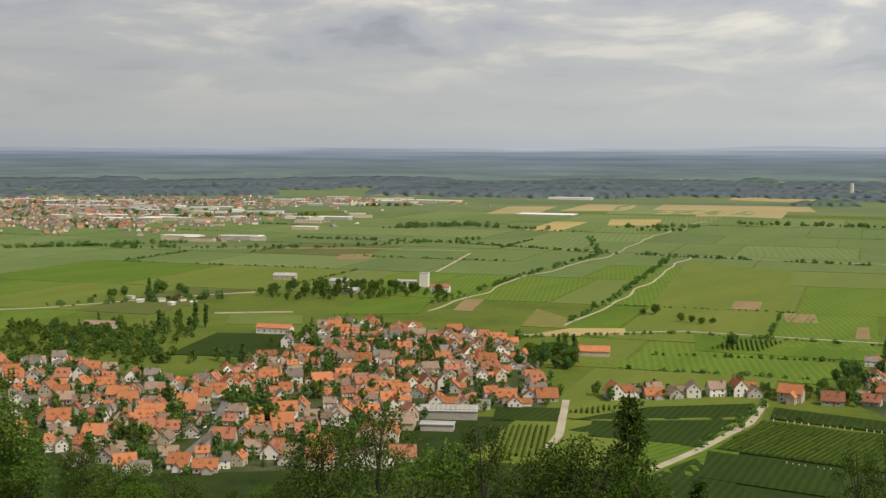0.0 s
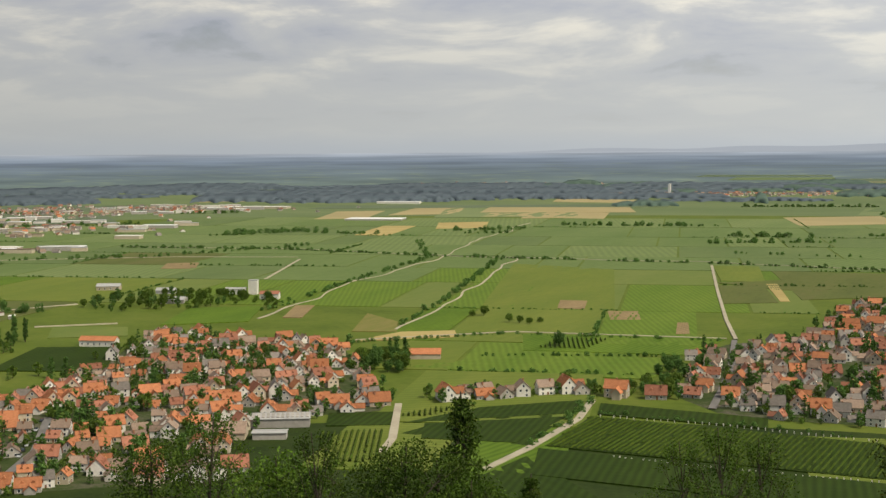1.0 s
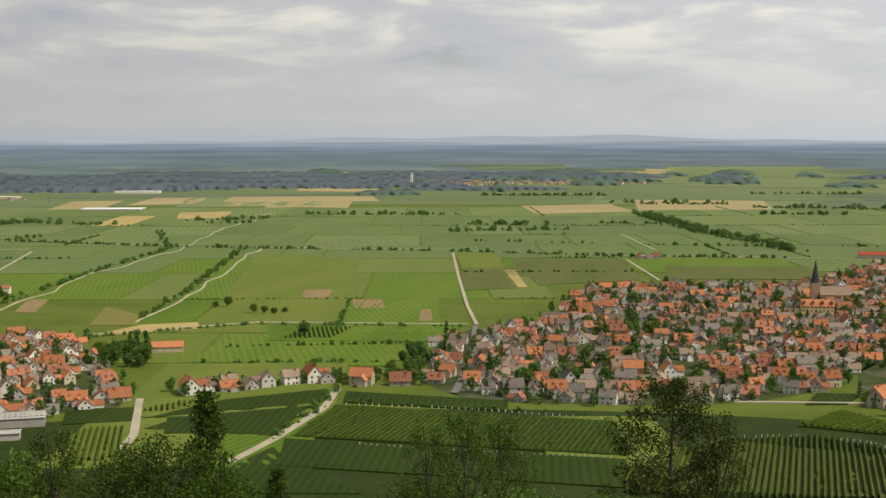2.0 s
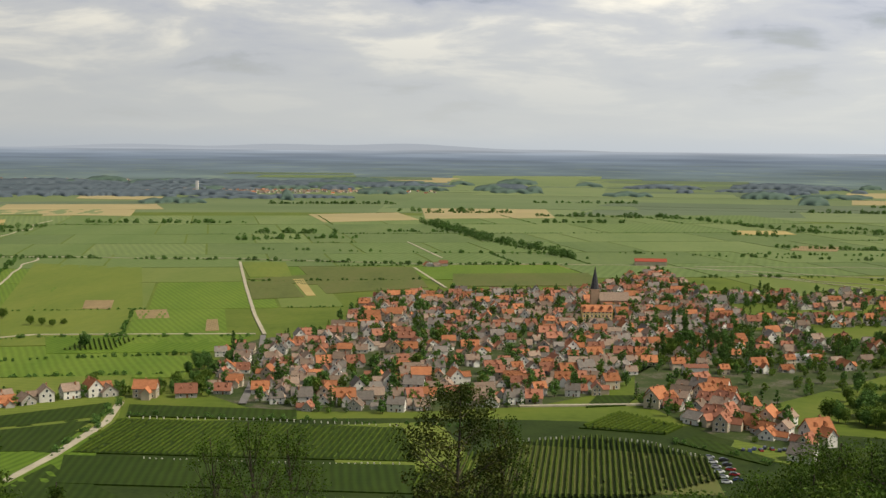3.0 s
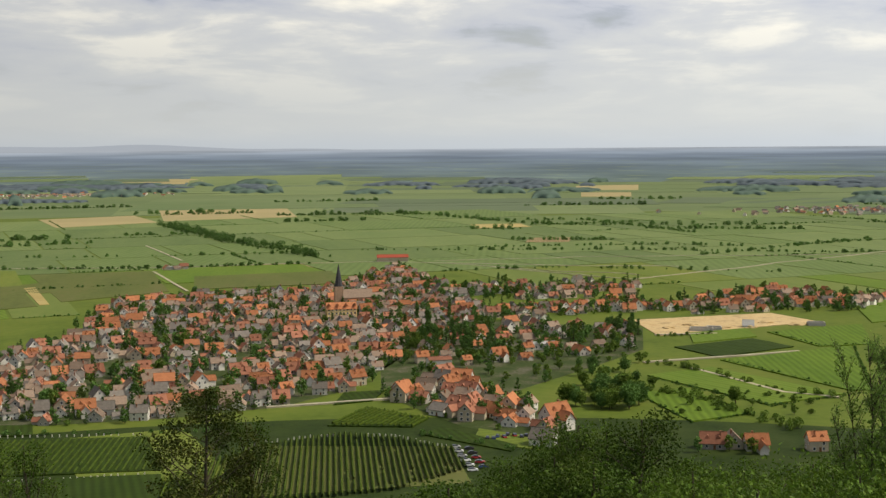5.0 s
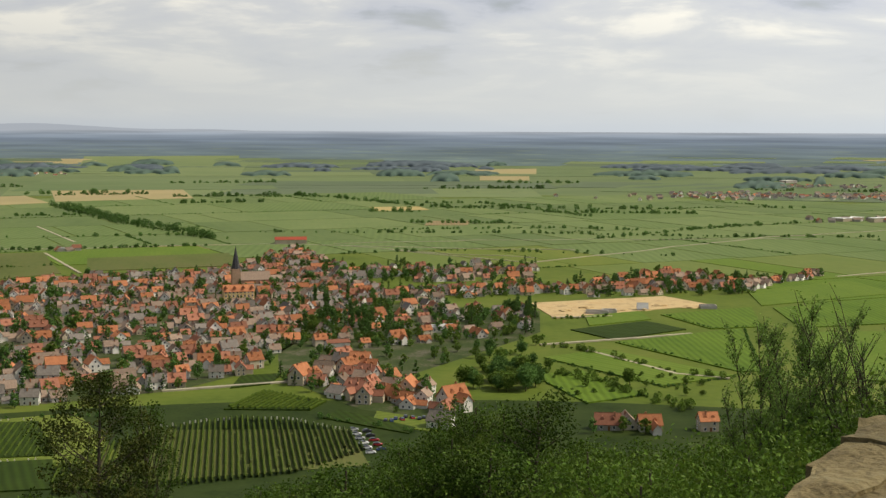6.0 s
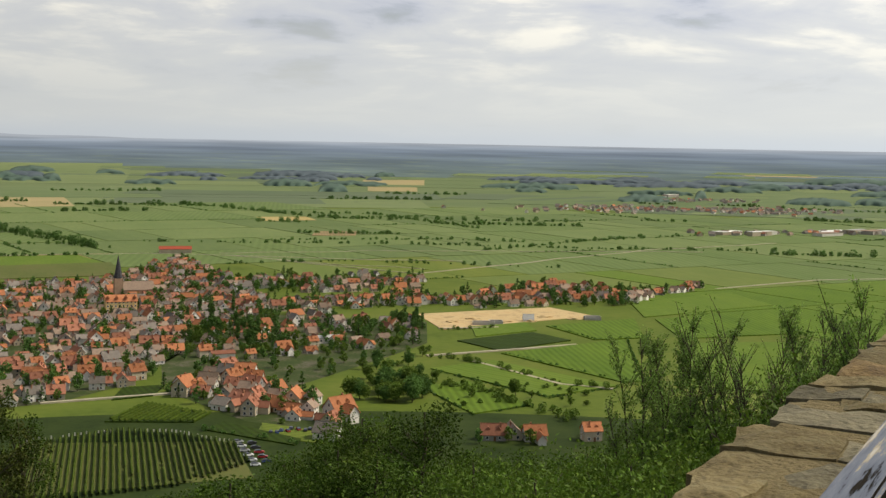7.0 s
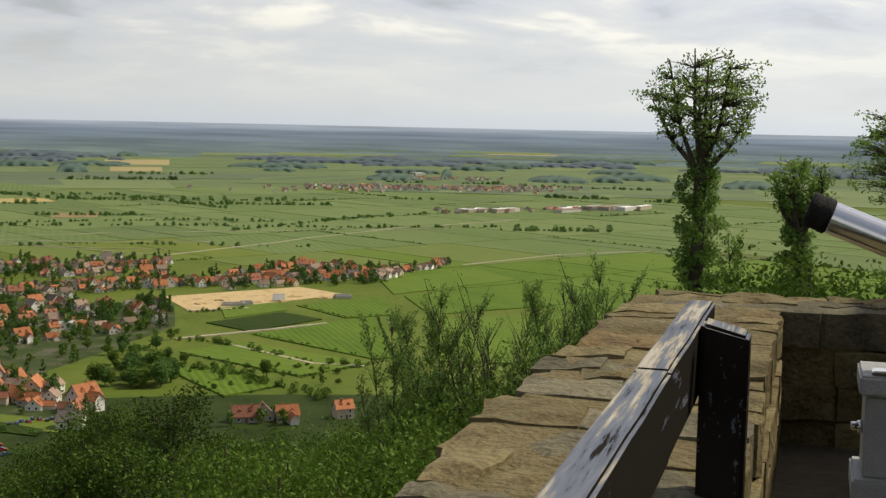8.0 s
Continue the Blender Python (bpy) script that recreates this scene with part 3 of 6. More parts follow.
def end_posts(pts, step):
    """Pale end posts where the vine rows stop."""
    rg = random.Random(len(pts) + int(step * 10))
    pts = [plan(*q) for q in pts]
    sh = Shape()
    for (xa, ya), (xb, yb) in zip(pts, pts[1:]):
        n = int(math.hypot(xb - xa, yb - ya) / step)
        for k in range(n):
            if rg.random() < 0.85:
                x, y = xa + (xb - xa) * k / n, ya + (yb - ya) * k / n
                z, w = warp(x, y)[2], rg.uniform(0.18, 0.3)
                sh.box(x - w, x + w, y - 0.12, y + 0.12, z - 0.3, z + rg.uniform(0.9, 1.4))
    return tagged(new("end_posts", sh.mesh("end_posts", [M["post_pale"]])), "pale end posts of the vine rows", "posts", kind="stuff")


end_posts(((1, 429), (24, 438), (50, 434), (71, 407)), 2.6)
end_posts(((-113, 395), (-69, 392), (-29, 394)), 2.6)
end_posts(((-136, 457), (-90, 458), (-34, 451)), 3.2)

# ---- trees ----


def leaf_cloud(sh, centre, radius, count, size, rng, flat=0.8, mat=0):
    for _ in range(count):
        while True:
            d = Vector((rng.uniform(-1, 1), rng.uniform(-1, 1), rng.uniform(-1, 1)))
            if d.length < 1:
                break
        c = Vector(centre) + Vector((d.x * radius, d.y * radius, d.z * radius * flat))
        a = Vector((rng.uniform(-1, 1), rng.uniform(-1, 1), rng.uniform(-1, 1))).normalized()
        b = a.orthogonal().normalized()
        b = (Matrix.Rotation(rng.uniform(0, 6.28), 3, a) @ b)
        c2 = a.cross(b)
        s = size * rng.uniform(0.6, 1.3)
        sh.add([c - b * s, c + c2 * s * 0.55 + a * s * 0.15, c + b * s, c - c2 * s * 0.55 + a * s * 0.15], [(0, 1, 2, 3)], mat)


def tree_meshes(name, height, spread, bare, limbs, leaves, size, seed, leaf, shape="round", clump=0.32, twigs=3, girth=0.022):
    """Trunk with limbs, and a crown of leaf clumps at the limbs' ends."""
    rng = random.Random(seed)
    wood, crown = Shape(), Shape()
    r0 = height * girth + 0.02
    pts = [Vector((0, 0, -1.2))]
    lean = Vector((rng.uniform(-0.05, 0.05), rng.uniform(-0.05, 0.05), 0))
    for k in range(1, 7):
        f = k / 6
        pts.append(Vector((lean.x * height * f + rng.uniform(-1, 1) * height * 0.012, lean.y * height * f + rng.uniform(-1, 1) * height * 0.012, height * 0.93 * f)))
    for k in range(6):
        wood.tube(pts[k], pts[k + 1], r0 * (1 - 0.15 * k), r0 * (1 - 0.15 * (k + 1)) + 0.01, 7)
    per = max(1, leaves // (limbs * (twigs + 1)))
    puff = spread * clump * 1.1
    for j in range(limbs):
        t = j * 2.4 + rng.uniform(-0.5, 0.5)
        if shape == "cone":
            f = bare + (0.97 - bare) * (j + rng.random()) / limbs
            g = (f - bare) / (1 - bare)
            reach = spread * (1.05 - g) * rng.uniform(0.7, 1.15)
            base = pts[min(5, int(f * 6))].lerp(pts[min(6, int(f * 6) + 1)], f * 6 % 1)
            tip = base + Vector((math.cos(t) * reach, math.sin(t) * reach, -0.12 * reach))
        else:
            # limb ends spread over an egg-shaped crown
            v = -0.95 + 1.9 * (j + rng.random()) / limbs
            half = height * (1 - bare) / 2 - puff * 0.8
            z = height * (1 + bare) / 2 + v * half
            reach = max(0.1, (spread - puff * 0.6) * math.sqrt(1 - v * v) * rng.uniform(0.5, 1.08))
            zb = max(bare * height * 0.7, z - reach * rng.uniform(0.5, 1.0) - (half * 0.5 if shape == "column" else 0))
            f = min(0.98, zb / (height * 0.93))
            g = f
            base = pts[min(5, int(f * 6))].lerp(pts[min(6, int(f * 6) + 1)], f * 6 % 1)
            tip = Vector((lean.x * z + math.cos(t) * reach, lean.y * z + math.sin(t) * reach, z))
        elbow = base.lerp(tip, 0.5) + Vector((0, 0, -0.08 * reach))
        wood.tube(base, elbow, r0 * 0.38 * (1 - 0.6 * g), r0 * 0.22 * (1 - 0.6 * g), 5)
        wood.tube(elbow, tip, r0 * 0.22 * (1 - 0.6 * g), 0.012, 5)
        spots = [tip]
        for _ in range(twigs):
            q = elbow.lerp(tip, rng.uniform(0.1, 1.0)) + Vector((rng.gauss(0, 1), rng.gauss(0, 1), rng.gauss(0.2, 0.8))) * reach * 0.28
            wood.tube(elbow.lerp(tip, 0.4), q, r0 * 0.09, 0.008, 4)
            spots.append(q)
        for q in spots:
            leaf_cloud(crown, q, puff * rng.uniform(0.7, 1.2), per, size, rng, 0.5 if shape == "cone" else 0.8)
    return wood.mesh(name + "_wood", M["bark"]), crown.mesh(name + "_leaves", leaf)


KIND = {
    "oak": (tree_meshes("oak", 9, 4.2, 0.22, 14, 1500, 0.5, 1, M["leaf"], clump=0.42), "broad green deciduous tree", "tree"),
    "lime": (tree_meshes("lime", 11, 3.6, 0.2, 14, 1500, 0.5, 2, M["leaf"], clump=0.42), "tall rounded green deciduous tree", "tree"),
    "dark": (tree_meshes("dark", 10, 3.8, 0.15, 14, 1500, 0.5, 3, M["leaf_dark"], clump=0.42), "dark green dense deciduous tree", "tree"),
    "shrub": (tree_meshes("shrub", 4.2, 2.6, 0.08, 9, 420, 0.42, 4, M["leaf"], clump=0.45), "rounded green field shrub", "shrub"),
    "light": (tree_meshes("light", 6.5, 3.0, 0.15, 10, 560, 0.45, 5, M["leaf_light"]), "light green garden tree", "tree"),
    "spruce": (tree_meshes("spruce", 13, 2.6, 0.08, 22, 900, 0.45, 6, M["leaf_dark"], "cone"), "dark green pointed conifer tree", "conifer"),
    "poplar": (tree_meshes("poplar", 18, 2.2, 0.1, 22, 1500, 0.5, 7, M["leaf_dark"], "column"), "tall slim dark poplar tree", "tree"),
}


KIND["garden_a"] = (tree_meshes("garden_a", 8, 3.4, 0.15, 9, 330, 0.62, 51, M["leaf"], twigs=1), "leafy green garden tree", "tree")
KIND["garden_b"] = (tree_meshes("garden_b", 9, 3.0, 0.12, 9, 330, 0.62, 52, M["leaf_dark"], twigs=1), "dark green garden tree", "tree")
KIND["garden_c"] = (tree_meshes("garden_c", 4, 2.6, 0.05, 8, 240, 0.5, 53, M["leaf_light"], twigs=1), "light green garden shrub", "shrub")
KIND["garden_d"] = (tree_meshes("garden_d", 11, 2.0, 0.05, 14, 330, 0.5, 54, M["leaf_dark"], "cone", twigs=1), "dark green pointed garden conifer", "conifer")
JOINED = {}
UNCOUNTED = {"garden trees", "trees of the grove by the old village", "garden trees of the old village", "trees of the village park", "trees round the winery", "trees of the allotments"}


def plant(kind, x, y, scale=1.0, group="", z=None):
    (wood, crown), label, cat = KIND[kind]
    px, py, pz = warp(x, y)
    m = Matrix.Translation((px, py, pz if z is None else z)) @ Matrix.Rotation((x * 7.3 + y * 3.1) % 6.28, 4, "Z") @ Matrix.Diagonal((scale, scale, scale * (0.9 + 0.2 * ((x * 3.7) % 1)), 1))
    if group in UNCOUNTED:
        JOINED.setdefault((group, kind), []).append(m)
        return None
    ob = thing("conifer" if cat == "conifer" else cat, label, cat, group)
    ob.matrix_basis = m
    part("trunk", wood, ob)
    part("crown", crown, ob)
    return ob


def join_trees():
    """The trees past counting, each kind of a group as one mesh."""
    for (group, kind), places in JOINED.items():
        (wood, crown), label, cat = KIND[kind]
        vs, fs, idx, base = [], [], [], 0
        for me, slot in ((wood, 0), (crown, 1)):
            co = np.empty(len(me.vertices) * 3)
            me.vertices.foreach_get("co", co)
            co = np.c_[co.reshape(-1, 3), np.ones(len(me.vertices))]
            polys = [tuple(p.vertices) for p in me.polygons]
            for m in places:
                vs.append((co @ np.array(m).T)[:, :3])
                fs += [tuple(base + k for k in p) for p in polys]
                idx += [slot] * len(polys)
                base += len(co)
        me = bpy.data.meshes.new("trees")
        me.from_pydata(np.concatenate(vs).tolist(), [], fs)
        me.materials.append(wood.materials[0])
        me.materials.append(crown.materials[0])
        me.polygons.foreach_set("material_index", idx)
        tagged(new("trees", me), label + "s among houses and gardens", "trees", kind="stuff")


tree_rng = random.Random(11)


def hedge(pts, step, jitter=3.0, lo=1.2, hi=2.6, keep=0.8, mat="leaf_dark", tall=1.0, leaf=0.9, label="dark green hedge of shrubs along a farm track"):
    """A row of shrubs too many to count, as one mesh of leaf clumps."""
    pts = [plan(*q) for q in pts]
    sh = Shape()
    for (xa, ya), (xb, yb) in zip(pts, pts[1:]):
        n = max(1, int(math.hypot(xb - xa, yb - ya) / step * 1.5))
        for k in range(n):
            if tree_rng.random() > keep + 0.1 or noise.noise(Vector((k * 0.23 + xa, ya * 0.1, 1))) < -0.28:
                continue
            f = (k + tree_rng.random()) / n
            r = lo * 0.7 + (hi * 1.15 - lo * 0.7) * tree_rng.random() ** 1.8
            x, y = xa + (xb - xa) * f + tree_rng.uniform(-jitter, jitter), ya + (yb - ya) * f + tree_rng.uniform(-jitter, jitter)
            px, py, pz = warp(x, y)
            sh.tube((px, py, pz - 0.5), (px, py, pz + r * tall), 0.15, 0.08, 4)
            leaf_cloud(sh, (px, py, pz + r * tall * 0.9), r, int(14 * (r / leaf) ** 1.5) + 8, leaf, tree_rng, tall)
    return tagged(new("hedge", sh.mesh("hedge", [M[mat]])), label, "hedge", kind="stuff")


# hedges of the plain
hedge(((-861, 1106), (-683, 1140), (-482, 1112), (-250, 1118)), 5)
hedge(((-235, 1118), (-71, 1100), (60, 1110)), 5)
hedge(((-235, 1240), (-71, 1225), (60, 1230)), 9, keep=0.5)
hedge(((-425, 1100), (-345, 791), (-316, 660)), 6, keep=0.6)
hedge(((-314, 588), (-246, 648), (-131, 664)), 4, 1.5, 0.8, 1.6, leaf=0.5)
hedge(((-232, 574), (-138, 608)), 4, 1.5, 0.9, 1.7, leaf=0.5)
hedge(((-103, 1732), (-15, 1420), (76, 1168)), 4, 16, 2, 5, tall=1.1, label="long dark copse of bushes between fields")
hedge(((-600, 1300), (-492, 1085), (-462, 880), (-425, 680)), 6, 5, keep=0.6)
hedge(((-1012, 830), (-949, 917), (-915, 987)), 4, 6, 2, 4)
hedge(((-980, 900), (-905, 904), (-760, 1004)), 6, 5, 1.5, 3.5, keep=0.7)
hedge(((-759, 1004), (-683, 1198)), 8, 4, 1.5, 3)
hedge(((-870, 1301), (-819, 1407), (-700, 1380)), 5, 14, 2.5, 5)
hedge(((-640, 1480), (-560, 1540)), 5, 10, 2.5, 4.5)
hedge(((410, 1113), (673, 1277)), 8, 4)
hedge(((237, 1260), (430, 1250), (511, 1191), (760, 1290)), 7, 4, keep=0.7)
hedge(((325, 1726), (468, 1706), (518, 1407)), 9, 5, 1.5, 3)
hedge(((115, 1251), (354, 1198), (552, 1116), (700, 1080)), 6, 4, keep=0.75)
hedge(((250, 1963), (396, 1600), (677, 1529)), 7, 14, 2, 4.5)
hedge(((157, 1016), (255, 1031), (423, 952)), 8, 4, keep=0.5)
copse_rng = random.Random(61)
for _ in range(34):
    a, r, w = radians(copse_rng.uniform(-50, 60)), copse_rng.uniform(1250, 2500), copse_rng.uniform(15, 120)
    x, y, tilt = r * math.sin(a), r * math.cos(a), copse_rng.uniform(-0.3, 0.3)
    hedge(((x - w * math.cos(a), y + w * math.sin(a) + w * tilt), (x + w * math.cos(a), y - w * math.sin(a) - w * tilt)), 6, copse_rng.choice((3, 8, 14)), 1.8, copse_rng.uniform(3, 5.5), leaf=1.3, label="dark copse of trees among the fields")
hedge(((280, 1550), (340, 1530)), 4, 14, 2, 4.5, label="dark copse of bushes between fields")
hedge(((183, 563), (199, 545), (216, 482), (233, 468)), 4, 3, 1, 2.2, leaf=0.5, mat="leaf")
hedge(((216, 640), (248, 640)), 4, 2, 0.8, 1.6, leaf=0.5, mat="leaf")
hedge(((-148, 480), (-143, 440), (-146, 396)), 4, 3.5, 1, 2.2, leaf=0.5)
hedge(((-140, 463), (-80, 460), (-10, 452)), 4, 1.5, 0.7, 1.4, leaf=0.5)
hedge(((60, 435), (88, 405)), 4, 1.5, 0.8, 1.4, leaf=0.5)
hedge(((-620, 545), (-560, 640)), 4, 8, 1.5, 3.5, leaf=0.6)


def trees_in(poly, count, kinds, group, lo=0.7, hi=1.25, seed=1):
    rg = random.Random(seed)
    poly = [plan(*q) for q in poly]
    xs, ys = [q[0] for q in poly], [q[1] for q in poly]
    made = 0
    while made < count:
        x, y = rg.uniform(min(xs), max(xs)), rg.uniform(min(ys), max(ys))
        if inside(x, y, poly):
            plant(rg.choice(kinds), x, y, rg.uniform(lo, hi), group)
            made += 1


for line, thick in MARGINS:
    hedge(line, 3.2, 1.2, 0.4, thick, keep=0.7, leaf=0.7, label="thin dark hedge along a field margin")
for line in (((222, 560), (244, 486)), ((299, 586), (253, 478)), ((174, 526), (200, 458), (238, 472)), ((157, 489), (160, 434), (188, 446)), ((280, 640), (284, 592), (312, 594))):
    hedge(line, 2.5, 0.6, 0.3, 0.9, keep=0.9, leaf=0.5, label="thin dark hedge along a vineyard")
hedge(((164, 502), (179, 476), (191, 427), (191, 409)), 3, 5, 1.0, 2.8, leaf=0.6, mat="leaf", label="green bushes along a ditch")
# groves
trees_in(((-556, 455), (-556, 497), (-478, 477), (-409, 429), (-413, 408), (-477, 409), (-496, 405)), 150, ["garden_a", "garden_b", "garden_a", "garden_c"], "trees of the grove by the old village", 0.6, 1.1, seed=31)
trees_in(((-370, 547), (-340, 544), (-280, 453), (-287, 434), (-320, 470)), 60, ["garden_a", "garden_b", "garden_c"], "garden trees of the old village", 0.6, 1.1, seed=32)
trees_in(((77, 700), (112, 735), (125, 700), (114, 610), (90, 596), (70, 616)), 60, ["garden_a", "garden_b", "garden_c", "poplar"], "trees of the village park", 0.5, 0.95, seed=33)
trees_in(((143, 546), (160, 558), (171, 534), (153, 480), (132, 477)), 12, ["oak", "dark", "oak"], "trees of the eastern copse", 0.6, 1.0, seed=34)
trees_in(((-560, 470), (-470, 440), (-400, 430), (-390, 455), (-440, 450), (-460, 510), (-500, 560)), 120, ["garden_a", "garden_b", "garden_a", "garden_c", "garden_a", "garden_d"], "trees of the grove by the old village", 0.55, 1.1, seed=1)
trees_in(((-530, 640), (-450, 700), (-420, 700), (-440, 740), (-520, 760), (-570, 690)), 95, ["garden_a", "garden_b", "oak", "garden_c"], "trees round the winery", seed=2)
trees_in(((-285, 500), (-248, 510), (-250, 548), (-275, 560)), 28, ["dark", "oak", "spruce"], "trees of the small copse", seed=3)
trees_in(((-640, 590), (-560, 600), (-550, 640), (-620, 640)), 22, ["dark", "shrub", "spruce", "oak"], "trees of the allotments", seed=4)
trees_in(((120, 470), (150, 455), (160, 500), (140, 515)), 22, ["dark", "oak"], "trees of the eastern copse", seed=5)
trees_in(((70, 590), (120, 570), (140, 640), (85, 670)), 26, ["garden_a", "oak", "light", "garden_d"], "trees of the village park", seed=6)
trees_in(((200, 640), (214, 648), (212, 676), (198, 672)), 10, ["spruce", "dark"], "conifers beside the sandy ground", seed=7)
trees_in(((-370, 470), (-330, 460), (-300, 500), (-340, 560), (-380, 540)), 45, ["garden_a", "garden_c", "garden_b"], "garden trees of the old village", 0.6, 1.1, seed=8)
trees_in(((-140, 500), (-118, 520), (-125, 600), (-140, 590)), 18, ["dark", "oak", "shrub"], "trees at the village edge", 0.5, 0.9, seed=9)
trees_in(((60, 575), (78, 655), (130, 690), (205, 650), (200, 585), (150, 520), (104, 500), (92, 545)), 150, ["garden_a", "garden_b", "garden_c", "garden_c", "garden_a"], "garden trees", 0.45, 1.0, seed=21)
trees_in(((140, 850), (270, 846), (270, 868), (140, 872)), 45, ["garden_a", "garden_b", "garden_c"], "garden trees", 0.4, 0.9, seed=22)
trees_in(((135, 735), (300, 735), (470, 800), (440, 815), (300, 762), (140, 762)), 90, ["garden_a", "garden_b", "garden_c"], "garden trees", 0.4, 0.9, seed=23)
trees_in(((-215, 455), (-150, 494), (-116, 500), (-120, 520), (-160, 520), (-215, 478)), 50, ["garden_a", "garden_b", "garden_c"], "garden trees", 0.4, 0.85, seed=24)
trees_in(((140, 470), (185, 505), (222, 470), (205, 430), (185, 425)), 34, ["garden_c", "garden_c", "shrub", "garden_a"], "garden trees", 0.4, 0.9, seed=25)
for x, y, kind, size in ((187, 461, "lime", 1.0), (-287, 716, "oak", 1.0), (-293, 712, "shrub", 1.3), (-206, 618, "dark", 1.1), (-388, 446, "spruce", 1.0), (-380, 446, "spruce", 1.15),
                         (-168, 512, "oak", 0.9), (96, 654, "poplar", 1.15), (107, 606, "poplar", 1.1), (110, 610, "poplar", 0.95), (168, 505, "oak", 0.7), (175, 488, "shrub", 1.0), (-245, 700, "shrub", 1.1),
                         (-262, 694, "oak", 0.8), (-255, 692, "oak", 0.75), (-248, 690, "oak", 0.7), (-476, 528, "poplar", 1.0), (-483, 500, "poplar", 0.9), (-478, 522, "poplar", 1.1), (140, 505, "shrub", 1.2)):
    plant(kind, x * UNIT, y * UNIT, size, "solitary trees in the fields")

# ---- wooded hillside below the terrace ----
KIND["wood_a"] = (tree_meshes("wood_a", 11, 3.8, 0.08, 30, 12000, 0.09, 21, M["leaf_near"], clump=0.25), "leafy green hillside tree", "tree")
KIND["wood_b"] = (tree_meshes("wood_b", 11, 3.5, 0.08, 30, 12000, 0.09, 22, M["leaf_wood"], clump=0.25), "dense green hillside tree", "tree")
KIND["wood_c"] = (tree_meshes("wood_c", 8, 3.6, 0.05, 26, 11000, 0.085, 23, M["leaf_near"], clump=0.26), "bushy green hillside tree", "tree")
KIND["fir"] = (tree_meshes("fir", 14, 2.8, 0.05, 80, 8000, 0.11, 24, M["leaf_wood"], "cone", clump=0.17), "dark green pointed hillside conifer", "conifer")
KIND["open"] = (tree_meshes("open", 14, 2.6, 0.15, 34, 7500, 0.085, 25, M["leaf_wood"], "column", clump=0.2, twigs=5, girth=0.012), "sparse open-crowned hillside tree", "tree")
KIND["autumn"] = (tree_meshes("autumn", 15, 3.9, 0.10, 40, 15000, 0.105, 26, M["leaf_autumn"], clump=0.17, twigs=4, girth=0.014), "broad tree with yellowing leaves", "tree")
SKYLINE = ((-60, -9.5), (-51, -10.6), (-48.5, -11.9), (-46, -13.5), (-43, -14.2), (-38.6, -14.8), (-33.5, -15.4), (-25, -15.9), (-15, -15.9), (-6, -15.6), (2, -16.2), (6.8, -15.2),
           (10.6, -14.3), (13, -13.6), (17, -12.8), (21, -13.1), (24, -13.3), (27, -12.8), (29, -12.3), (32, -10.6), (34, -9.6), (40, -8.3), (60, -7))


def skyline(az):
    for (a, ea), (b, eb) in zip(SKYLINE, SKYLINE[1:]):
        if a <= az <= b:
            return ea + (eb - ea) * (az - a) / (b - a)
    return -12


def true_height(kind):
    return max(v.co.z for v in KIND[kind][0][1].vertices)


HEIGHT = {}


def set_tree(kind, az, r, top, group, wide=1.0):
    """A tree at a bearing and distance whose top stands at a height angle."""
    if kind not in HEIGHT:
        HEIGHT[kind] = true_height(kind)
    x, y = r * math.sin(radians(az)), r * math.cos(radians(az))
    z = warp(x, y)[2]
    s = (EYE + r * math.tan(radians(top)) - z) / HEIGHT[kind]
    (wood, crown), label, cat = KIND[kind]
    ob = thing(cat, label, cat, group)
    ob.matrix_basis = Matrix.Translation((x, y, z)) @ Matrix.Rotation(az * 5.1 + r, 4, "Z") @ Matrix.Diagonal((s * wide, s * wide, s, 1))
    part("trunk", wood, ob)
    part("crown", crown, ob)
    return ob


hill_rng = random.Random(8)
wood_count = 0
while wood_count < 135:
    az = hill_rng.uniform(-54, 31)
    r = 62 * (300 / 62) ** hill_rng.random()
    if az > 6:
        r = hill_rng.uniform(42, 130)
    top = skyline(az) - abs(hill_rng.gauss(0, 0.9))
    x, y = r * math.sin(radians(az)), r * math.cos(radians(az))
    tall = EYE + r * math.tan(radians(top)) - warp(x, y)[2]
    if not 4.0 < tall < 15:
        continue
    kind = hill_rng.choice(["wood_a", "wood_b", "wood_b"]) if tall > 8 else "wood_c"
    set_tree(kind, az, r, top, "trees of the hillside wood", hill_rng.uniform(0.85, 1.25))
    wood_count += 1
for kind, az, r, top in (("open", -34.6, 75, -11.2), ("wood_c", -22.8, 78, -14.4), ("wood_b", -24.4, 82, -13.4), ("wood_c", -8.6, 60, -15.4), ("wood_c", -4.8, 62, -15.6), ("wood_b", -37.4, 85, -12.0), ("wood_c", -31, 80, -13.0), ("open", -29.2, 75, -12.2), ("wood_b", -25.6, 80, -12.5), ("wood_b", -26.6, 85, -13.2), ("fir", -22.5, 85, -11.0),
                         ("fir", -19.8, 80, -14.4), ("open", -10.9, 70, -11.8), ("open", -9.2, 74, -12.2), ("open", -12.6, 78, -12.6), ("autumn", -1.9, 72, -10.2), ("open", 0.5, 74, -11.7), ("wood_a", 15.0, 70, -12.0), ("wood_b", 17.4, 62, -11.5), ("wood_c", -13.5, 80, -15.0),
                         ("wood_a", 16.2, 66, -12.4), ("open", 14.6, 68, -12.2)):
    set_tree(kind, az, r, top, "tall trees on the hillside")

# ---- houses ----
M["plaster_white"] = material("plaster_white", [(0.528, 0.510, 0.458), (0.669, 0.642, 0.581)], 0.4, per_object=0.12)
M["plaster_cream"] = material("plaster_cream", [(0.378, 0.324, 0.234), (0.486, 0.423, 0.315)], 0.4, per_object=0.15)
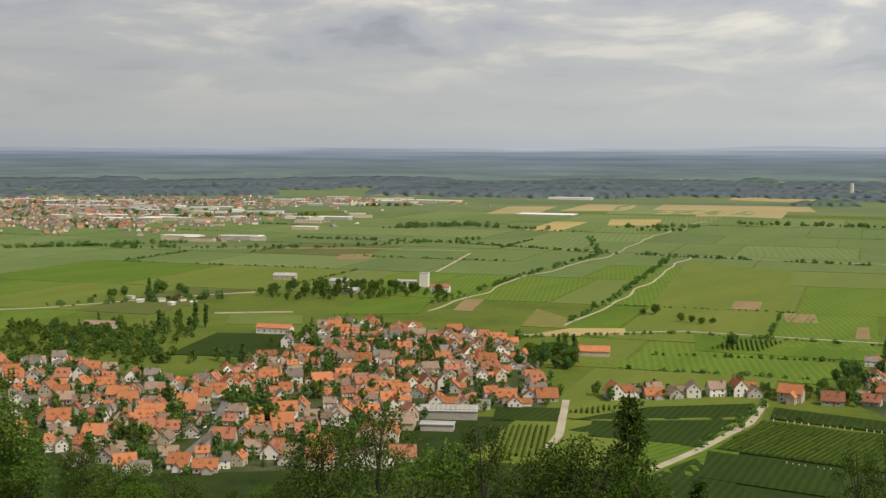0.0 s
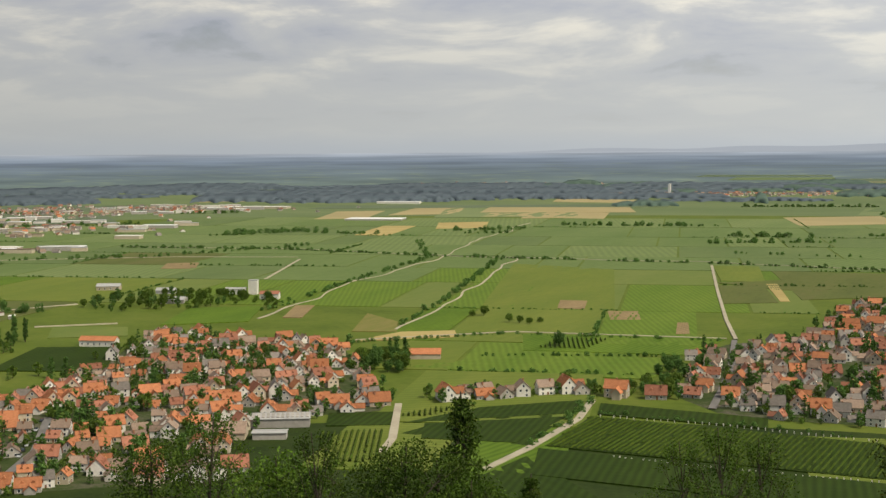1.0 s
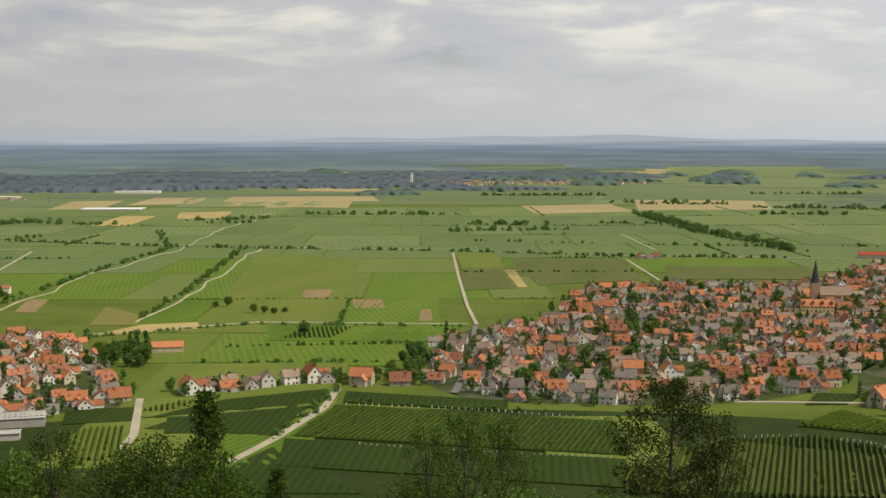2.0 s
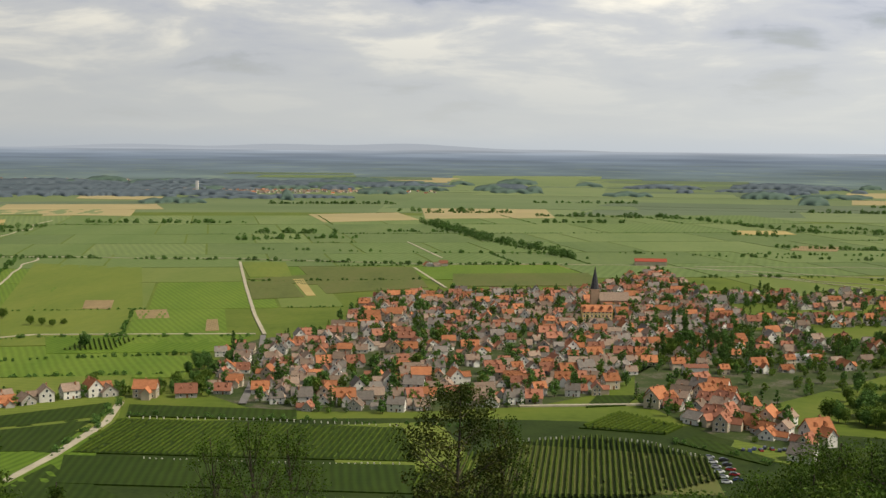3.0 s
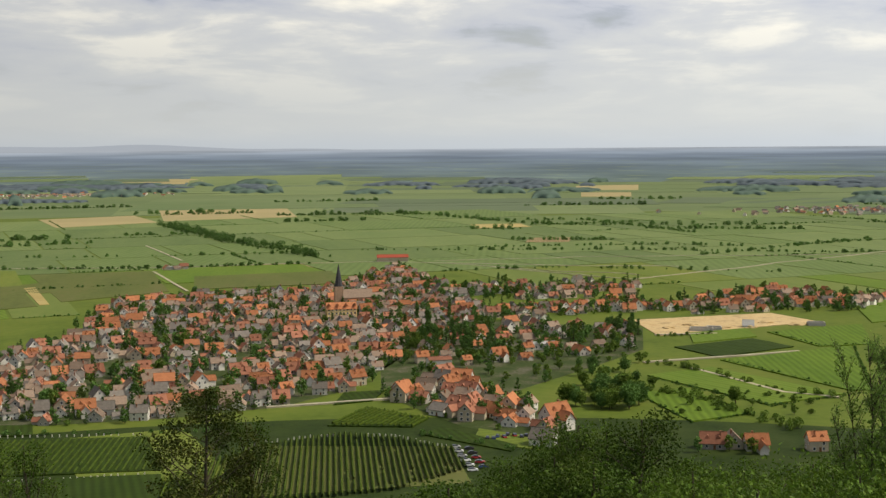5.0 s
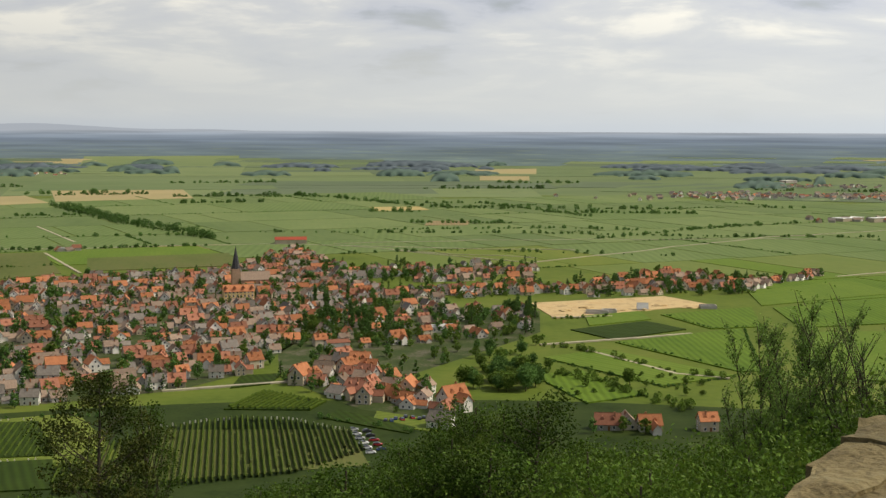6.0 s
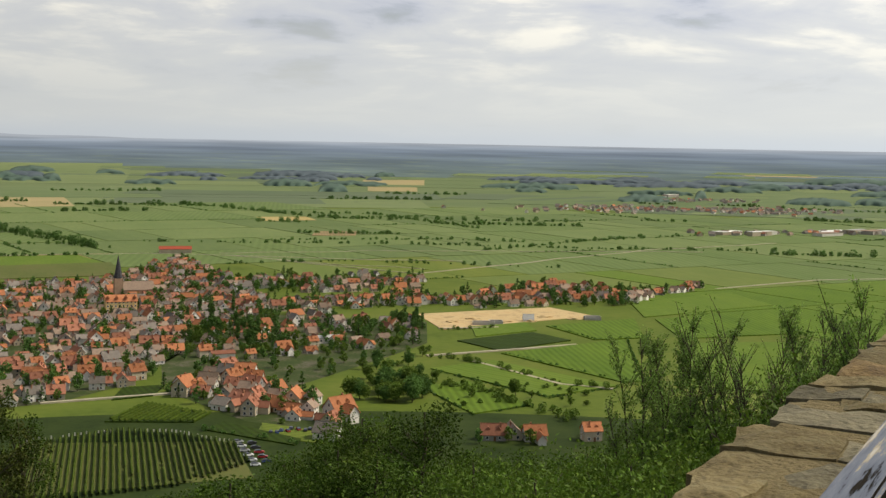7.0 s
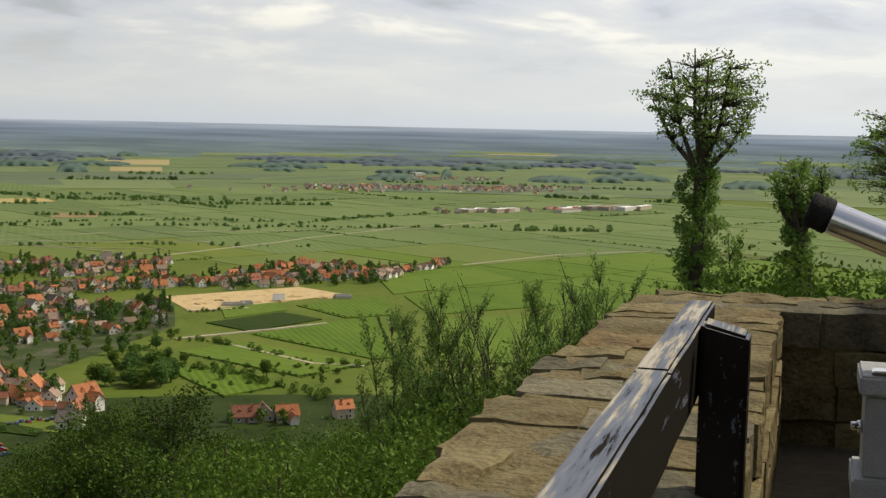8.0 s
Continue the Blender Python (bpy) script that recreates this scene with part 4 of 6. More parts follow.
M["plaster_grey"] = material("plaster_grey", [(0.28, 0.265, 0.235), (0.38, 0.36, 0.32)], 0.4, per_object=0.15)
M["roof_orange"] = material("roof_orange", [(0.278, 0.115, 0.054), (0.418, 0.174, 0.083)], 0.8, bump=0.4, per_object=0.3)
M["roof_red"] = material("roof_red", [(0.25, 0.112, 0.070), (0.34, 0.15, 0.095)], 0.8, bump=0.4, per_object=0.3)
M["roof_brown"] = material("roof_brown", [(0.185, 0.138, 0.102), (0.27, 0.20, 0.15)], 0.8, bump=0.4, per_object=0.3)
M["roof_grey"] = material("roof_grey", [(0.13, 0.115, 0.10), (0.20, 0.18, 0.155)], 0.8, bump=0.4, per_object=0.2)
M["brick"] = material("brick", [(0.25, 0.12, 0.07), (0.33, 0.17, 0.1)], 2.0)
M["frame_white"] = material("frame_white", [(0.7, 0.7, 0.68), (0.8, 0.8, 0.78)], 1.0, rough=0.5)
M["glass"] = material("glass", [(0.02, 0.025, 0.03), (0.04, 0.05, 0.06)], 0.5, rough=0.08, specular=0.6)
M["door"] = material("door", [(0.12, 0.06, 0.03), (0.2, 0.1, 0.05)], 1.0)


def window_mesh(w, h):
    """A frame with its pane set back, in one piece."""
    s = Shape()
    t = 0.1
    a, b = w / 2 + t, h / 2 + t
    vs = [(x, y, z) for y, k in ((0.02, 0), (-0.1, 0), (-0.1, t), (-0.03, t)) for x, z in ((-a + k, -b + k), (a - k, -b + k), (a - k, b - k), (-a + k, b - k))]
    for o in (0, 4, 8):
        s.f += [(o + k, o + (k + 1) % 4, o + 4 + (k + 1) % 4, o + 4 + k) for k in range(4)]
        s.i += [0] * 4
    s.v, s.f, s.i = vs, s.f + [(12, 13, 14, 15)], s.i + [1]
    return s.mesh("window", [M["frame_white"], M["glass"]])


WINDOW = window_mesh(1.1, 1.35)


def door_mesh():
    s = Shape()
    s.box(-0.55, 0.55, -0.08, 0.02, 0, 2.1, 0)
    return s.mesh("door", [M["door"]])


DOOR = door_mesh()


def wall_mesh(l, w, h, rise):
    s = Shape()
    a, b = l / 2, w / 2
    vs = [(-a, -b, -2), (a, -b, -2), (a, b, -2), (-a, b, -2), (-a, -b, h), (a, -b, h), (a, b, h), (-a, b, h), (-a, 0, h + rise), (a, 0, h + rise)]
    s.add(vs, [(0, 1, 5, 4), (2, 3, 7, 6), (1, 2, 6, 9, 5), (3, 0, 4, 8, 7), (4, 5, 9, 8), (6, 7, 8, 9), (3, 2, 1, 0)])
    return s


def roof_mesh(l, w, h, rise, mat):
    s = Shape()
    a, b, t, over = l / 2 + 0.45, w / 2, 0.28, 0.5
    k = rise / b
    for sg in (1, -1):
        y0, z0 = sg * (b + over), h - over * k + 0.06
        vs = [(-a, y0, z0), (a, y0, z0), (a, 0, h + rise + 0.06), (-a, 0, h + rise + 0.06), (-a, y0, z0 + t), (a, y0, z0 + t), (a, 0, h + rise + 0.06 + t), (-a, 0, h + rise + 0.06 + t)]
        fs = [(3, 2, 1, 0), (4, 5, 6, 7), (0, 1, 5, 4), (1, 2, 6, 5), (3, 0, 4, 7)]
        if sg < 0:
            fs = [tuple(reversed(f)) for f in fs]
        s.add(vs, fs)
    s.box(-a, a, -0.14, 0.14, h + rise + 0.28, h + rise + 0.46)
    return s.mesh("roof", [M[mat]])


def house_kind(l, w, h, rise, wall, roof, seed, full=True):
    """A house with gabled roof, chimney, windows and door as its parts; kept aside until it is first set."""
    rng = random.Random(seed)
    d = {"wall": wall_mesh(l, w, h, rise).mesh("wall", [M[wall]]), "roof": roof_mesh(l, w, h, rise, roof)}
    c = Shape()
    cx, cy = rng.uniform(-l * 0.3, l * 0.3), rng.choice((-1, 1)) * w * 0.14
    c.box(cx - 0.35, cx + 0.35, cy - 0.35, cy + 0.35, h + rise * 0.5, h + rise + 0.9)
    c.box(cx - 0.43, cx + 0.43, cy - 0.43, cy + 0.43, h + rise + 0.9, h + rise + 1.02)
    d["chimney"] = c.mesh("chimney", [M["brick"]])
    spots = []
    storeys = [1.4, 3.9] if h > 4.8 else [1.5]
    if full:
        nl = max(2, int(l / 4))
        for sg in (1, -1):
            for z in storeys:
                for k in range(nl):
                    x = -l / 2 + l * (k + 0.5) / nl
                    spots.append(pose(x, sg * w / 2, z, 0, 0, 0 if sg < 0 else 180))
        for sg in (1, -1):
            for z in storeys:
                for y in (-w * 0.22, w * 0.22):
                    spots.append(pose(sg * l / 2, y, z, 0, 0, 90 * sg))
            spots.append(pose(sg * l / 2, 0, h + rise * 0.35, 0, 0, 90 * sg))
        spots = [q for q in spots if rng.random() < 0.85]
    # a lower wing across the house, and dormers, on some kinds
    d["wing"] = []
    if seed % 3 != 1:
        side = rng.choice((-1, 1))
        wl, ww, wh = w * rng.uniform(0.55, 0.8), l * rng.uniform(0.34, 0.45), h * rng.uniform(0.7, 0.95)
        m = pose(rng.uniform(-0.25, 0.25) * l, side * (w / 2 + wl / 2 - 0.4), 0, 0, 0, 90)
        d["wing"] = [(key, me) for key, me in (("wing", wall_mesh(wl, ww, wh, rise * 0.6).mesh("wing", [M[wall]])), ("wing_roof", roof_mesh(wl, ww, wh, rise * 0.6, roof)))]
        for _, me in d["wing"]:
            me.transform(m)
    if seed % 2 == 0:
        for k in (-0.22, 0.2):
            s = Shape()
            a, y0, y1, z0, z1, z2 = 0.9, -w * 0.34, -w * 0.02, h + rise * 0.3, h + rise * 0.58, h + rise * 0.82
            s.add([(k * l + x, y, z) for y in (y0, y1) for x, z in ((-a, z0), (a, z0), (a, z1), (0, z2), (-a, z1))],
                  [(0, 1, 2, 3, 4), (1, 6, 7, 2), (2, 7, 8, 3), (3, 8, 9, 4), (4, 9, 5, 0), (9, 8, 7, 6, 5), (5, 6, 1, 0)])
            d["wing"].append(("dormer", s.mesh("dormer", [M[roof]])))
    d["spots"] = spots
    d["door"] = pose(0.6, -w / 2, 0, 0, 0, 0) if full else None
    return d


ROOFS = {"roof_orange": "orange clay-tile roof", "roof_red": "red-brown tile roof", "roof_brown": "weathered brown tile roof", "roof_grey": "grey slate roof"}
WALLS = {"plaster_white": "white plastered", "plaster_cream": "cream plastered", "plaster_grey": "grey rendered"}
rng = random.Random(5)
KINDS = []
for i in range(16):
    roof = ["roof_orange", "roof_orange", "roof_red", "roof_brown", "roof_orange", "roof_grey", "roof_red", "roof_brown"][i % 8]
    wall = ["plaster_white", "plaster_cream", "plaster_grey", "plaster_white", "plaster_cream"][i % 5]
    args = (rng.uniform(8.5, 12.5), rng.uniform(7, 8.6), rng.choice((3.0, 3.2, 5.2)), rng.uniform(3.2, 4.4), wall, roof, i)
    KINDS.append((house_kind(*args), house_kind(*args, full=False), f"{WALLS[wall]} village house with {ROOFS[roof]}", roof))


def house(x, y, turn, kind, full, group, scale=1.0):
    big, plain_, label, _ = kind
    d = big if full else plain_
    px, py, pz = warp(x, y)
    ob = thing("house", label, "house", group)
    ob.matrix_basis = Matrix.Translation((px, py, pz)) @ Matrix.Rotation(radians(turn), 4, "Z") @ Matrix.Diagonal((scale, scale, scale, 1))
    wl = part("wall", d["wall"], ob)
    part("roof", d["roof"], ob)
    part("chimney", d["chimney"], ob)
    for key, me in d["wing"]:
        part(key, me, ob)
    # only the sides that can be seen from the terrace get their windows
    for q in d["spots"]:
        n = (ob.matrix_basis @ q).to_3x3() @ Vector((0, -1, 0))
        if n.dot(Vector((-px, -py, 0))) > 0:
            part("window", WINDOW, ob, m=q)
    if d["door"]:
        part("door", DOOR, ob, m=d["door"])
    return ob


SPECS = []
GARDEN = ["garden_a", "garden_b", "garden_b", "garden_c", "garden_d"]


def crowded(x, y, gap):
    i, j = int(x // 20), int(y // 20)
    for a in range(i - 1, i + 2):
        for b in range(j - 1, j + 2):
            for p, q in PLACES.get((a, b), ()):
                if math.hypot(x - p, y - q) < gap:
                    return True
    return False


PLACES = {}


def claim(x, y):
    PLACES.setdefault((int(x // 20), int(y // 20)), []).append((x, y))


def roof_choice(pick, weights):
    name = "roof_orange" if pick < weights[0] else "roof_red" if pick < weights[1] else "roof_brown" if pick < weights[2] else "roof_grey"
    return [k for k in KINDS if k[3] == name]


def village(poly, turn, dx, dy, group, seed, weights, gap=0.12, green=0.5, streets=(), size=(0.62, 0.98)):
    """Houses in rows along lanes inside an outline of the plan, with garden trees between."""
    rg = random.Random(seed)
    poly = [plan(*q) for q in poly]
    lines = [[plan(*q) for q in s] for s in streets]
    cx, cy = sum(q[0] for q in poly) / len(poly), sum(q[1] for q in poly) / len(poly)
    c, s = math.cos(radians(turn)), math.sin(radians(turn))
    for j in range(-45, 46):
        for i in range(-45, 46):
            u = i * dx + rg.uniform(-4, 4) + (j % 2) * dx / 2
            v = j * dy + rg.uniform(-3, 3) + 7 * math.sin(i * 0.3 + seed) + (4 if j % 2 else 0)
            x, y = cx + u * c - v * s, cy + u * s + v * c
            lot, pick, spin, tr = rg.random(), rg.random(), rg.random(), rg.random()
            if not inside(x, y, poly) or any(near_line(x, y, ln, 6) for ln in lines) or crowded(x, y, 7.4):
                continue
            if lot < gap:
                if tr < green:
                    for _ in range(rg.choice((2, 3, 4))):
                        plant(rg.choice(GARDEN), x + rg.uniform(-6, 6), y + rg.uniform(-6, 6), rg.uniform(0.7, 1.25), "garden trees")
                continue
            SPECS.append((x, y, turn + (90 if spin < 0.45 else 0) + rg.uniform(-16, 16), rg.choice(roof_choice(pick, weights)), rg.uniform(*size), group))
            claim(x, y)
            for _ in range(rg.choice((1, 1, 2, 2, 2)) if tr < green else 0):
                plant(rg.choice(GARDEN), x + rg.uniform(-11, 11), y + rg.choice((-8, -7, 7, 9)) + rg.uniform(-2, 2), rg.uniform(0.55, 1.05), "garden trees")


def terrace_row(pts, step, group, seed, weights, depth=0.0, size=(0.75, 1.0), keep=0.95):
    rg = random.Random(seed)
    pts = [plan(*q) for q in pts]
    for (xa, ya), (xb, yb) in zip(pts, pts[1:]):
        n = max(1, int(math.hypot(xb - xa, yb - ya) / step))
        turn = math.degrees(math.atan2(yb - ya, xb - xa))
        for k in range(n):
            if rg.random() > keep:
                continue
            f = (k + 0.5 + rg.uniform(-0.2, 0.2)) / n
            x, y = xa + (xb - xa) * f, ya + (yb - ya) * f + rg.uniform(-depth, depth)
            if crowded(x, y, 7.5):
                continue
            SPECS.append((x, y, turn + rg.choice((0, 90)) + rg.uniform(-8, 8), rg.choice(roof_choice(rg.random(), weights)), rg.uniform(*size), group))
            claim(x, y)
            for _ in range(rg.choice((0, 1, 2, 2, 3))):
                plant(rg.choice(GARDEN), x + rg.uniform(-10, 10), y + rg.choice((-8, -7, 8, 10, 13)), rg.uniform(0.5, 1.0), "garden trees")


WARM, MIXED = (0.40, 0.62, 0.90), (0.20, 0.40, 0.80)
M["yard"] = material("yard", [(0.028, 0.048, 0.012), (0.048, 0.066, 0.02), (0.12, 0.105, 0.08)], 0.06, coords="World")


def yards(poly, label):
    """The gardens and lanes between the houses, as a sheet on the land."""
    bm = bmesh.new()
    f = bm.faces.new([bm.verts.new((*plan(*q), 0)) for q in poly])
    bmesh.ops.triangulate(bm, faces=[f])
    for _ in range(5):
        bmesh.ops.subdivide_edges(bm, edges=[e for e in bm.edges if e.calc_length() > 25], cuts=1)
        bmesh.ops.triangulate(bm, faces=list(bm.faces))
    for v in bm.verts:
        v.co.z = warp(v.co.x, v.co.y)[2] + 0.12
    bmesh.ops.recalc_face_normals(bm, faces=list(bm.faces))
    me = bpy.data.meshes.new("gardens")
    bm.to_mesh(me)
    bm.free()
    me.materials.append(M["yard"])
    tagged(new("gardens", me), label, "ground", kind="structure")


yards(OLD, "gardens and lanes between the old houses")
yards(NEW, "gardens and lanes between the village houses")
yards(((56, 506), (86, 554), (103, 499), (117, 440), (100, 420), (77, 444)), "gardens between the houses at the edge")
yards(((75, 688), (135, 720), (218, 672), (195, 600), (160, 560), (104, 500), (86, 554), (56, 520), (60, 560)), "gardens and meadows between scattered houses")
# landmarks keep their ground free
for px, py in ((-254, 554), (-242, 395), (-246, 376), (-234, 380), (60, 800), (57, 748), (62, 748), (110, 439), (-236, 395), (-230, 395), (99, 410)):
    claim(px * UNIT, py * UNIT)
village(OLD, 35, 12.6, 12.0, "houses of the old village", 1, WARM, 0.16, 0.8, streets=(ROADS["main_street"], ((-250, 500), (-262, 420), (-255, 340))))
village(NEW, 8, 12.0, 11.4, "houses of the large village", 2, MIXED, 0.13, 0.8, streets=(ROADS["village"], ((-60, 640), (-64, 500)), ((20, 700), (-10, 560), (-15, 480)), ((-120, 600), (60, 620))))
terrace_row(((-206, 462), (-181, 482), (-154, 502)), 9.5, "row of houses above the vineyard", 3, WARM, 3)
terrace_row(((-204, 472), (-180, 492), (-160, 503)), 11, "row of houses above the vineyard", 13, WARM, 3, keep=0.7)
terrace_row(((-146, 498), (-119, 502)), 12, "row of houses above the vineyard", 4, MIXED, 3)
terrace_row(((132, 858), (163, 852), (268, 856)), 10, "houses of the eastern hamlet", 5, WARM, 9)
terrace_row(((132, 866), (262, 864)), 11, "houses of the eastern hamlet", 15, MIXED, 9, keep=0.7)
terrace_row(((135, 745), (220, 748), (300, 744), (377, 742), (465, 803)), 9.5, "houses along the eastern road", 6, WARM, 8)
terrace_row(((135, 755), (220, 760), (300, 756), (377, 752)), 10, "houses along the eastern road", 16, MIXED, 8, keep=0.75)
village(((244, 753), (359, 839), (410, 787), (368, 705), (331, 720), (260, 724)), 10, 13.5, 17, "houses along the eastern road", 41, WARM, 0.3, 0.9)
village(((138, 893), (184, 918), (287, 899), (263, 823), (202, 817), (135, 825)), 5, 14, 24, "houses of the eastern hamlet", 42, MIXED, 0.4, 0.9)
village(((113, 755), (261, 804), (240, 740), (142, 709)), 5, 13, 17, "houses along the eastern road", 43, WARM, 0.3, 0.9)
village(((75, 688), (135, 720), (218, 672), (195, 600), (114, 565), (68, 590)), 12, 19, 18, "houses among gardens", 7, (0.5, 0.7, 0.85), 0.35, 0.95, streets=(((70, 640), (130, 600)),))
village(((56, 506), (86, 554), (103, 499), (115, 440), (100, 424), (77, 444)), -40, 13, 12.5, "houses at the lower village edge", 8, WARM, 0.2, 0.9, size=(0.8, 1.05))
terrace_row(((150, 399), (170, 393)), 9, "houses below the wood", 9, WARM, 3, size=(0.9, 1.05))
terrace_row(((181, 388), (190, 387)), 9, "houses below the wood", 10, (1, 1, 1), 0)
terrace_row(((-425, 335), (-400, 322), (-372, 305), (-345, 290)), 12, "houses up the slope", 11, WARM, 4)
SPECS.append((110 * UNIT, 439 * UNIT, 25, KINDS[0], 1.15, "houses at the lower village edge"))
SPECS.append((99 * UNIT, 411 * UNIT, -35, KINDS[5], 1.1, "houses at the lower village edge"))

SPECS.sort(key=lambda q: math.hypot(q[0], q[1]))
for x, y, turn, kind, size, group in SPECS[:300]:
    house(x, y, turn, kind, True, group, size)


def far_houses(specs, label):
    """The houses past counting, with their walls, roofs and windows in one mesh."""
    sh = Shape()
    names = ["plaster_white", "plaster_cream", "plaster_grey", "roof_orange", "roof_red", "roof_brown", "roof_grey", "glass"]
    for x, y, turn, kind, size, group in specs:
        px, py, pz = warp(x, y)
        m = Matrix.Translation((px, py, pz)) @ Matrix.Rotation(radians(turn), 4, "Z") @ Matrix.Diagonal((size, size, size, 1))
        for key in ("wall", "roof", "chimney"):
            me = kind[1][key]
            mat = names.index(me.materials[0].name) if key != "chimney" else 4
            sh.add([m @ v.co for v in me.vertices], [tuple(p.vertices) for p in me.polygons], mat)
        for _, me in kind[1]["wing"]:
            sh.add([m @ v.co for v in me.vertices], [tuple(p.vertices) for p in me.polygons], names.index(me.materials[0].name))
        for q in kind[0]["spots"]:
            w = m @ q
            if (w.to_3x3() @ Vector((0, -1, 0))).dot(Vector((-px, -py, 0))) > 0:
                sh.box(-0.55, 0.55, -0.05, 0.05, -0.65, 0.65, 7, w)
    return tagged(new("houses", sh.mesh("houses", [M[n + "_island"] if n + "_island" in M else M[n] for n in names])), label, "houses", kind="stuff")


for n, st in (("roof_orange", [(0.28, 0.115, 0.054), (0.41, 0.170, 0.080)]), ("roof_red", [(0.25, 0.112, 0.070), (0.33, 0.148, 0.092)]), ("roof_brown", [(0.185, 0.138, 0.102), (0.27, 0.20, 0.15)]), ("roof_grey", [(0.14, 0.125, 0.11), (0.21, 0.185, 0.16)]),
              ("plaster_white", [(0.60, 0.58, 0.52), (0.76, 0.73, 0.66)]), ("plaster_cream", [(0.40, 0.34, 0.25), (0.52, 0.45, 0.34)]), ("plaster_grey", [(0.27, 0.255, 0.23), (0.37, 0.35, 0.31)])):
    M[n + "_island"] = material(n + "_island", st, 0.5, per_island=0.32)
far_houses(SPECS[300:], "crowded village houses with orange and brown roofs")

# ---- landmarks ----
M["slate"] = material("slate", [(0.035, 0.036, 0.04), (0.07, 0.07, 0.075)], 0.6, rough=0.6)
M["ochre"] = material("ochre", [(0.70, 0.50, 0.22), (0.80, 0.60, 0.30)], 0.3)
M["tin_red"] = material("tin_red", [(0.277, 0.060, 0.036), (0.343, 0.080, 0.048)], 0.1, stretch=(1, 8, 1))
M["tin_grey"] = material("tin_grey", [(0.30, 0.30, 0.29), (0.42, 0.42, 0.40)], 0.2, stretch=(1, 8, 1))
M["sandstone"] = material("sandstone", [(0.30, 0.20, 0.13), (0.42, 0.29, 0.19)], 0.5)


def hall(name, label, x, y, turn, l, w, h, rise, wall, roof, lights=0, windows=0, category="building"):
    l, w, h, rise = l * 0.85, w * 0.8, h * 0.85, rise * 0.85
    px, py, pz = warp(x * UNIT, y * UNIT)
    ob = thing(name, label, category, m=Matrix.Translation((px, py, pz)) @ Matrix.Rotation(radians(turn), 4, "Z"))
    part("wall", wall_mesh(l, w, h, rise).mesh("wall", [M[wall]]), ob)
    rf = part("roof", roof_mesh(l, w, h, rise, roof), ob)
    for k in range(lights):
        s = Shape()
        cx = -l / 2 + l * (k + 0.5) / lights
        s.box(-0.7, 0.7, -w * 0.2, w * 0.2, 0, 0.35)
        part("skylight", s.mesh("skylight", [M["plaster_grey"]]), rf, m=pose(cx, -w * 0.25, h + rise * 0.5 + 0.35, math.degrees(math.atan2(rise, w / 2)), 0, 0))
    for k in range(windows):
        for z in ([1.6, 4.6, 7.4] if h > 7 else [2.0]):
            part("window", WINDOW, ob, m=pose(-l / 2 + l * (k + 0.5) / windows, -w / 2, z))
    return ob


hall("barn", "long barn with bright orange tile roof", -254, 556, 22, 24, 11, 4.5, 3.2, "plaster_cream", "roof_orange", category="barn")
hall("greenhouse_hall", "long grey hall with a row of white skylights", -242, 398, 28, 38, 14, 5, 2.0, "plaster_grey", "tin_grey", 14)
hall("barn", "wide brown-roofed barn with plastered walls", -248, 374, 25, 22, 16, 4, 4.5, "plaster_cream", "roof_brown", category="barn")
hall("shed", "low shed with a pale flat roof", -233, 379, 25, 18, 9, 3.5, 0.4, "plaster_grey", "tin_grey", category="shed")
hall("winery", "white winery building with low roof", -496, 764, 20, 22, 12, 6.5, 1.0, "plaster_white", "tin_grey", windows=5)
hall("winery", "white winery wing with red tile roof", -458, 748, 20, 20, 11, 6, 2.5, "plaster_white", "roof_red", windows=4)
hall("farmhouse", "pale farm building among the vineyards", -600, 755, 25, 26, 12, 5, 2.5, "plaster_cream", "tin_grey", windows=4)
hall("shed", "grey tin-roofed shed beside the trees", -547, 752, 20, 20, 12, 4, 2.2, "tin_grey", "tin_grey", category="shed")
hall("shed", "wide pale tin-roofed shed", -508, 706, 20, 26, 16, 4, 2.2, "plaster_grey", "tin_grey", category="shed")
hall("hall", "long white hall with orange tile roof", -430, 532, 14, 30, 10, 5, 2.6, "plaster_white", "roof_orange", windows=6)
hall("barn", "low barn with a dull brown roof", -522, 494, 20, 26, 12, 4, 2.5, "plaster_grey", "roof_brown", category="barn")
hall("red_hall", "large hall with red metal roof", 132, 1122, -4, 42, 22, 6, 3.0, "plaster_cream", "tin_red")
hall("pavilion", "house with pink metal roof and white walls", 88, 570, 6, 16, 10, 5.8, 1.6, "plaster_white", "roof_red", windows=4)
hall("clubhouse", "white building with glazed front", 147, 612, 8, 18, 9, 4.5, 1.2, "plaster_white", "tin_grey", windows=5)
hall("tent", "white gabled tent on the sandy ground", 276, 664, -20, 9, 8, 2.0, 4.0, "frame_white", "tin_grey", category="tent")

px, py, pz = warp(-485 * UNIT, 770 * UNIT)
tower = thing("silo_tower", "square white silo tower beside the winery", "tower", m=Matrix.Translation((px, py, pz)) @ Matrix.Rotation(radians(20), 4, "Z"))
s = Shape()
s.box(-4, 4, -4, 4, -1, 13)
part("wall", s.mesh("wall", [M["plaster_white"]]), tower)
s = Shape()
s.box(-4.3, 4.3, -4.3, 4.3, 13, 13.5)
part("roof", s.mesh("roof", [M["tin_grey"]]), tower)

school = hall("manor", "large ochre three-storey building with orange hipped roof", 57, 748, 4, 27, 13, 9.5, 5.0, "ochre", "roof_orange", 0, 8)
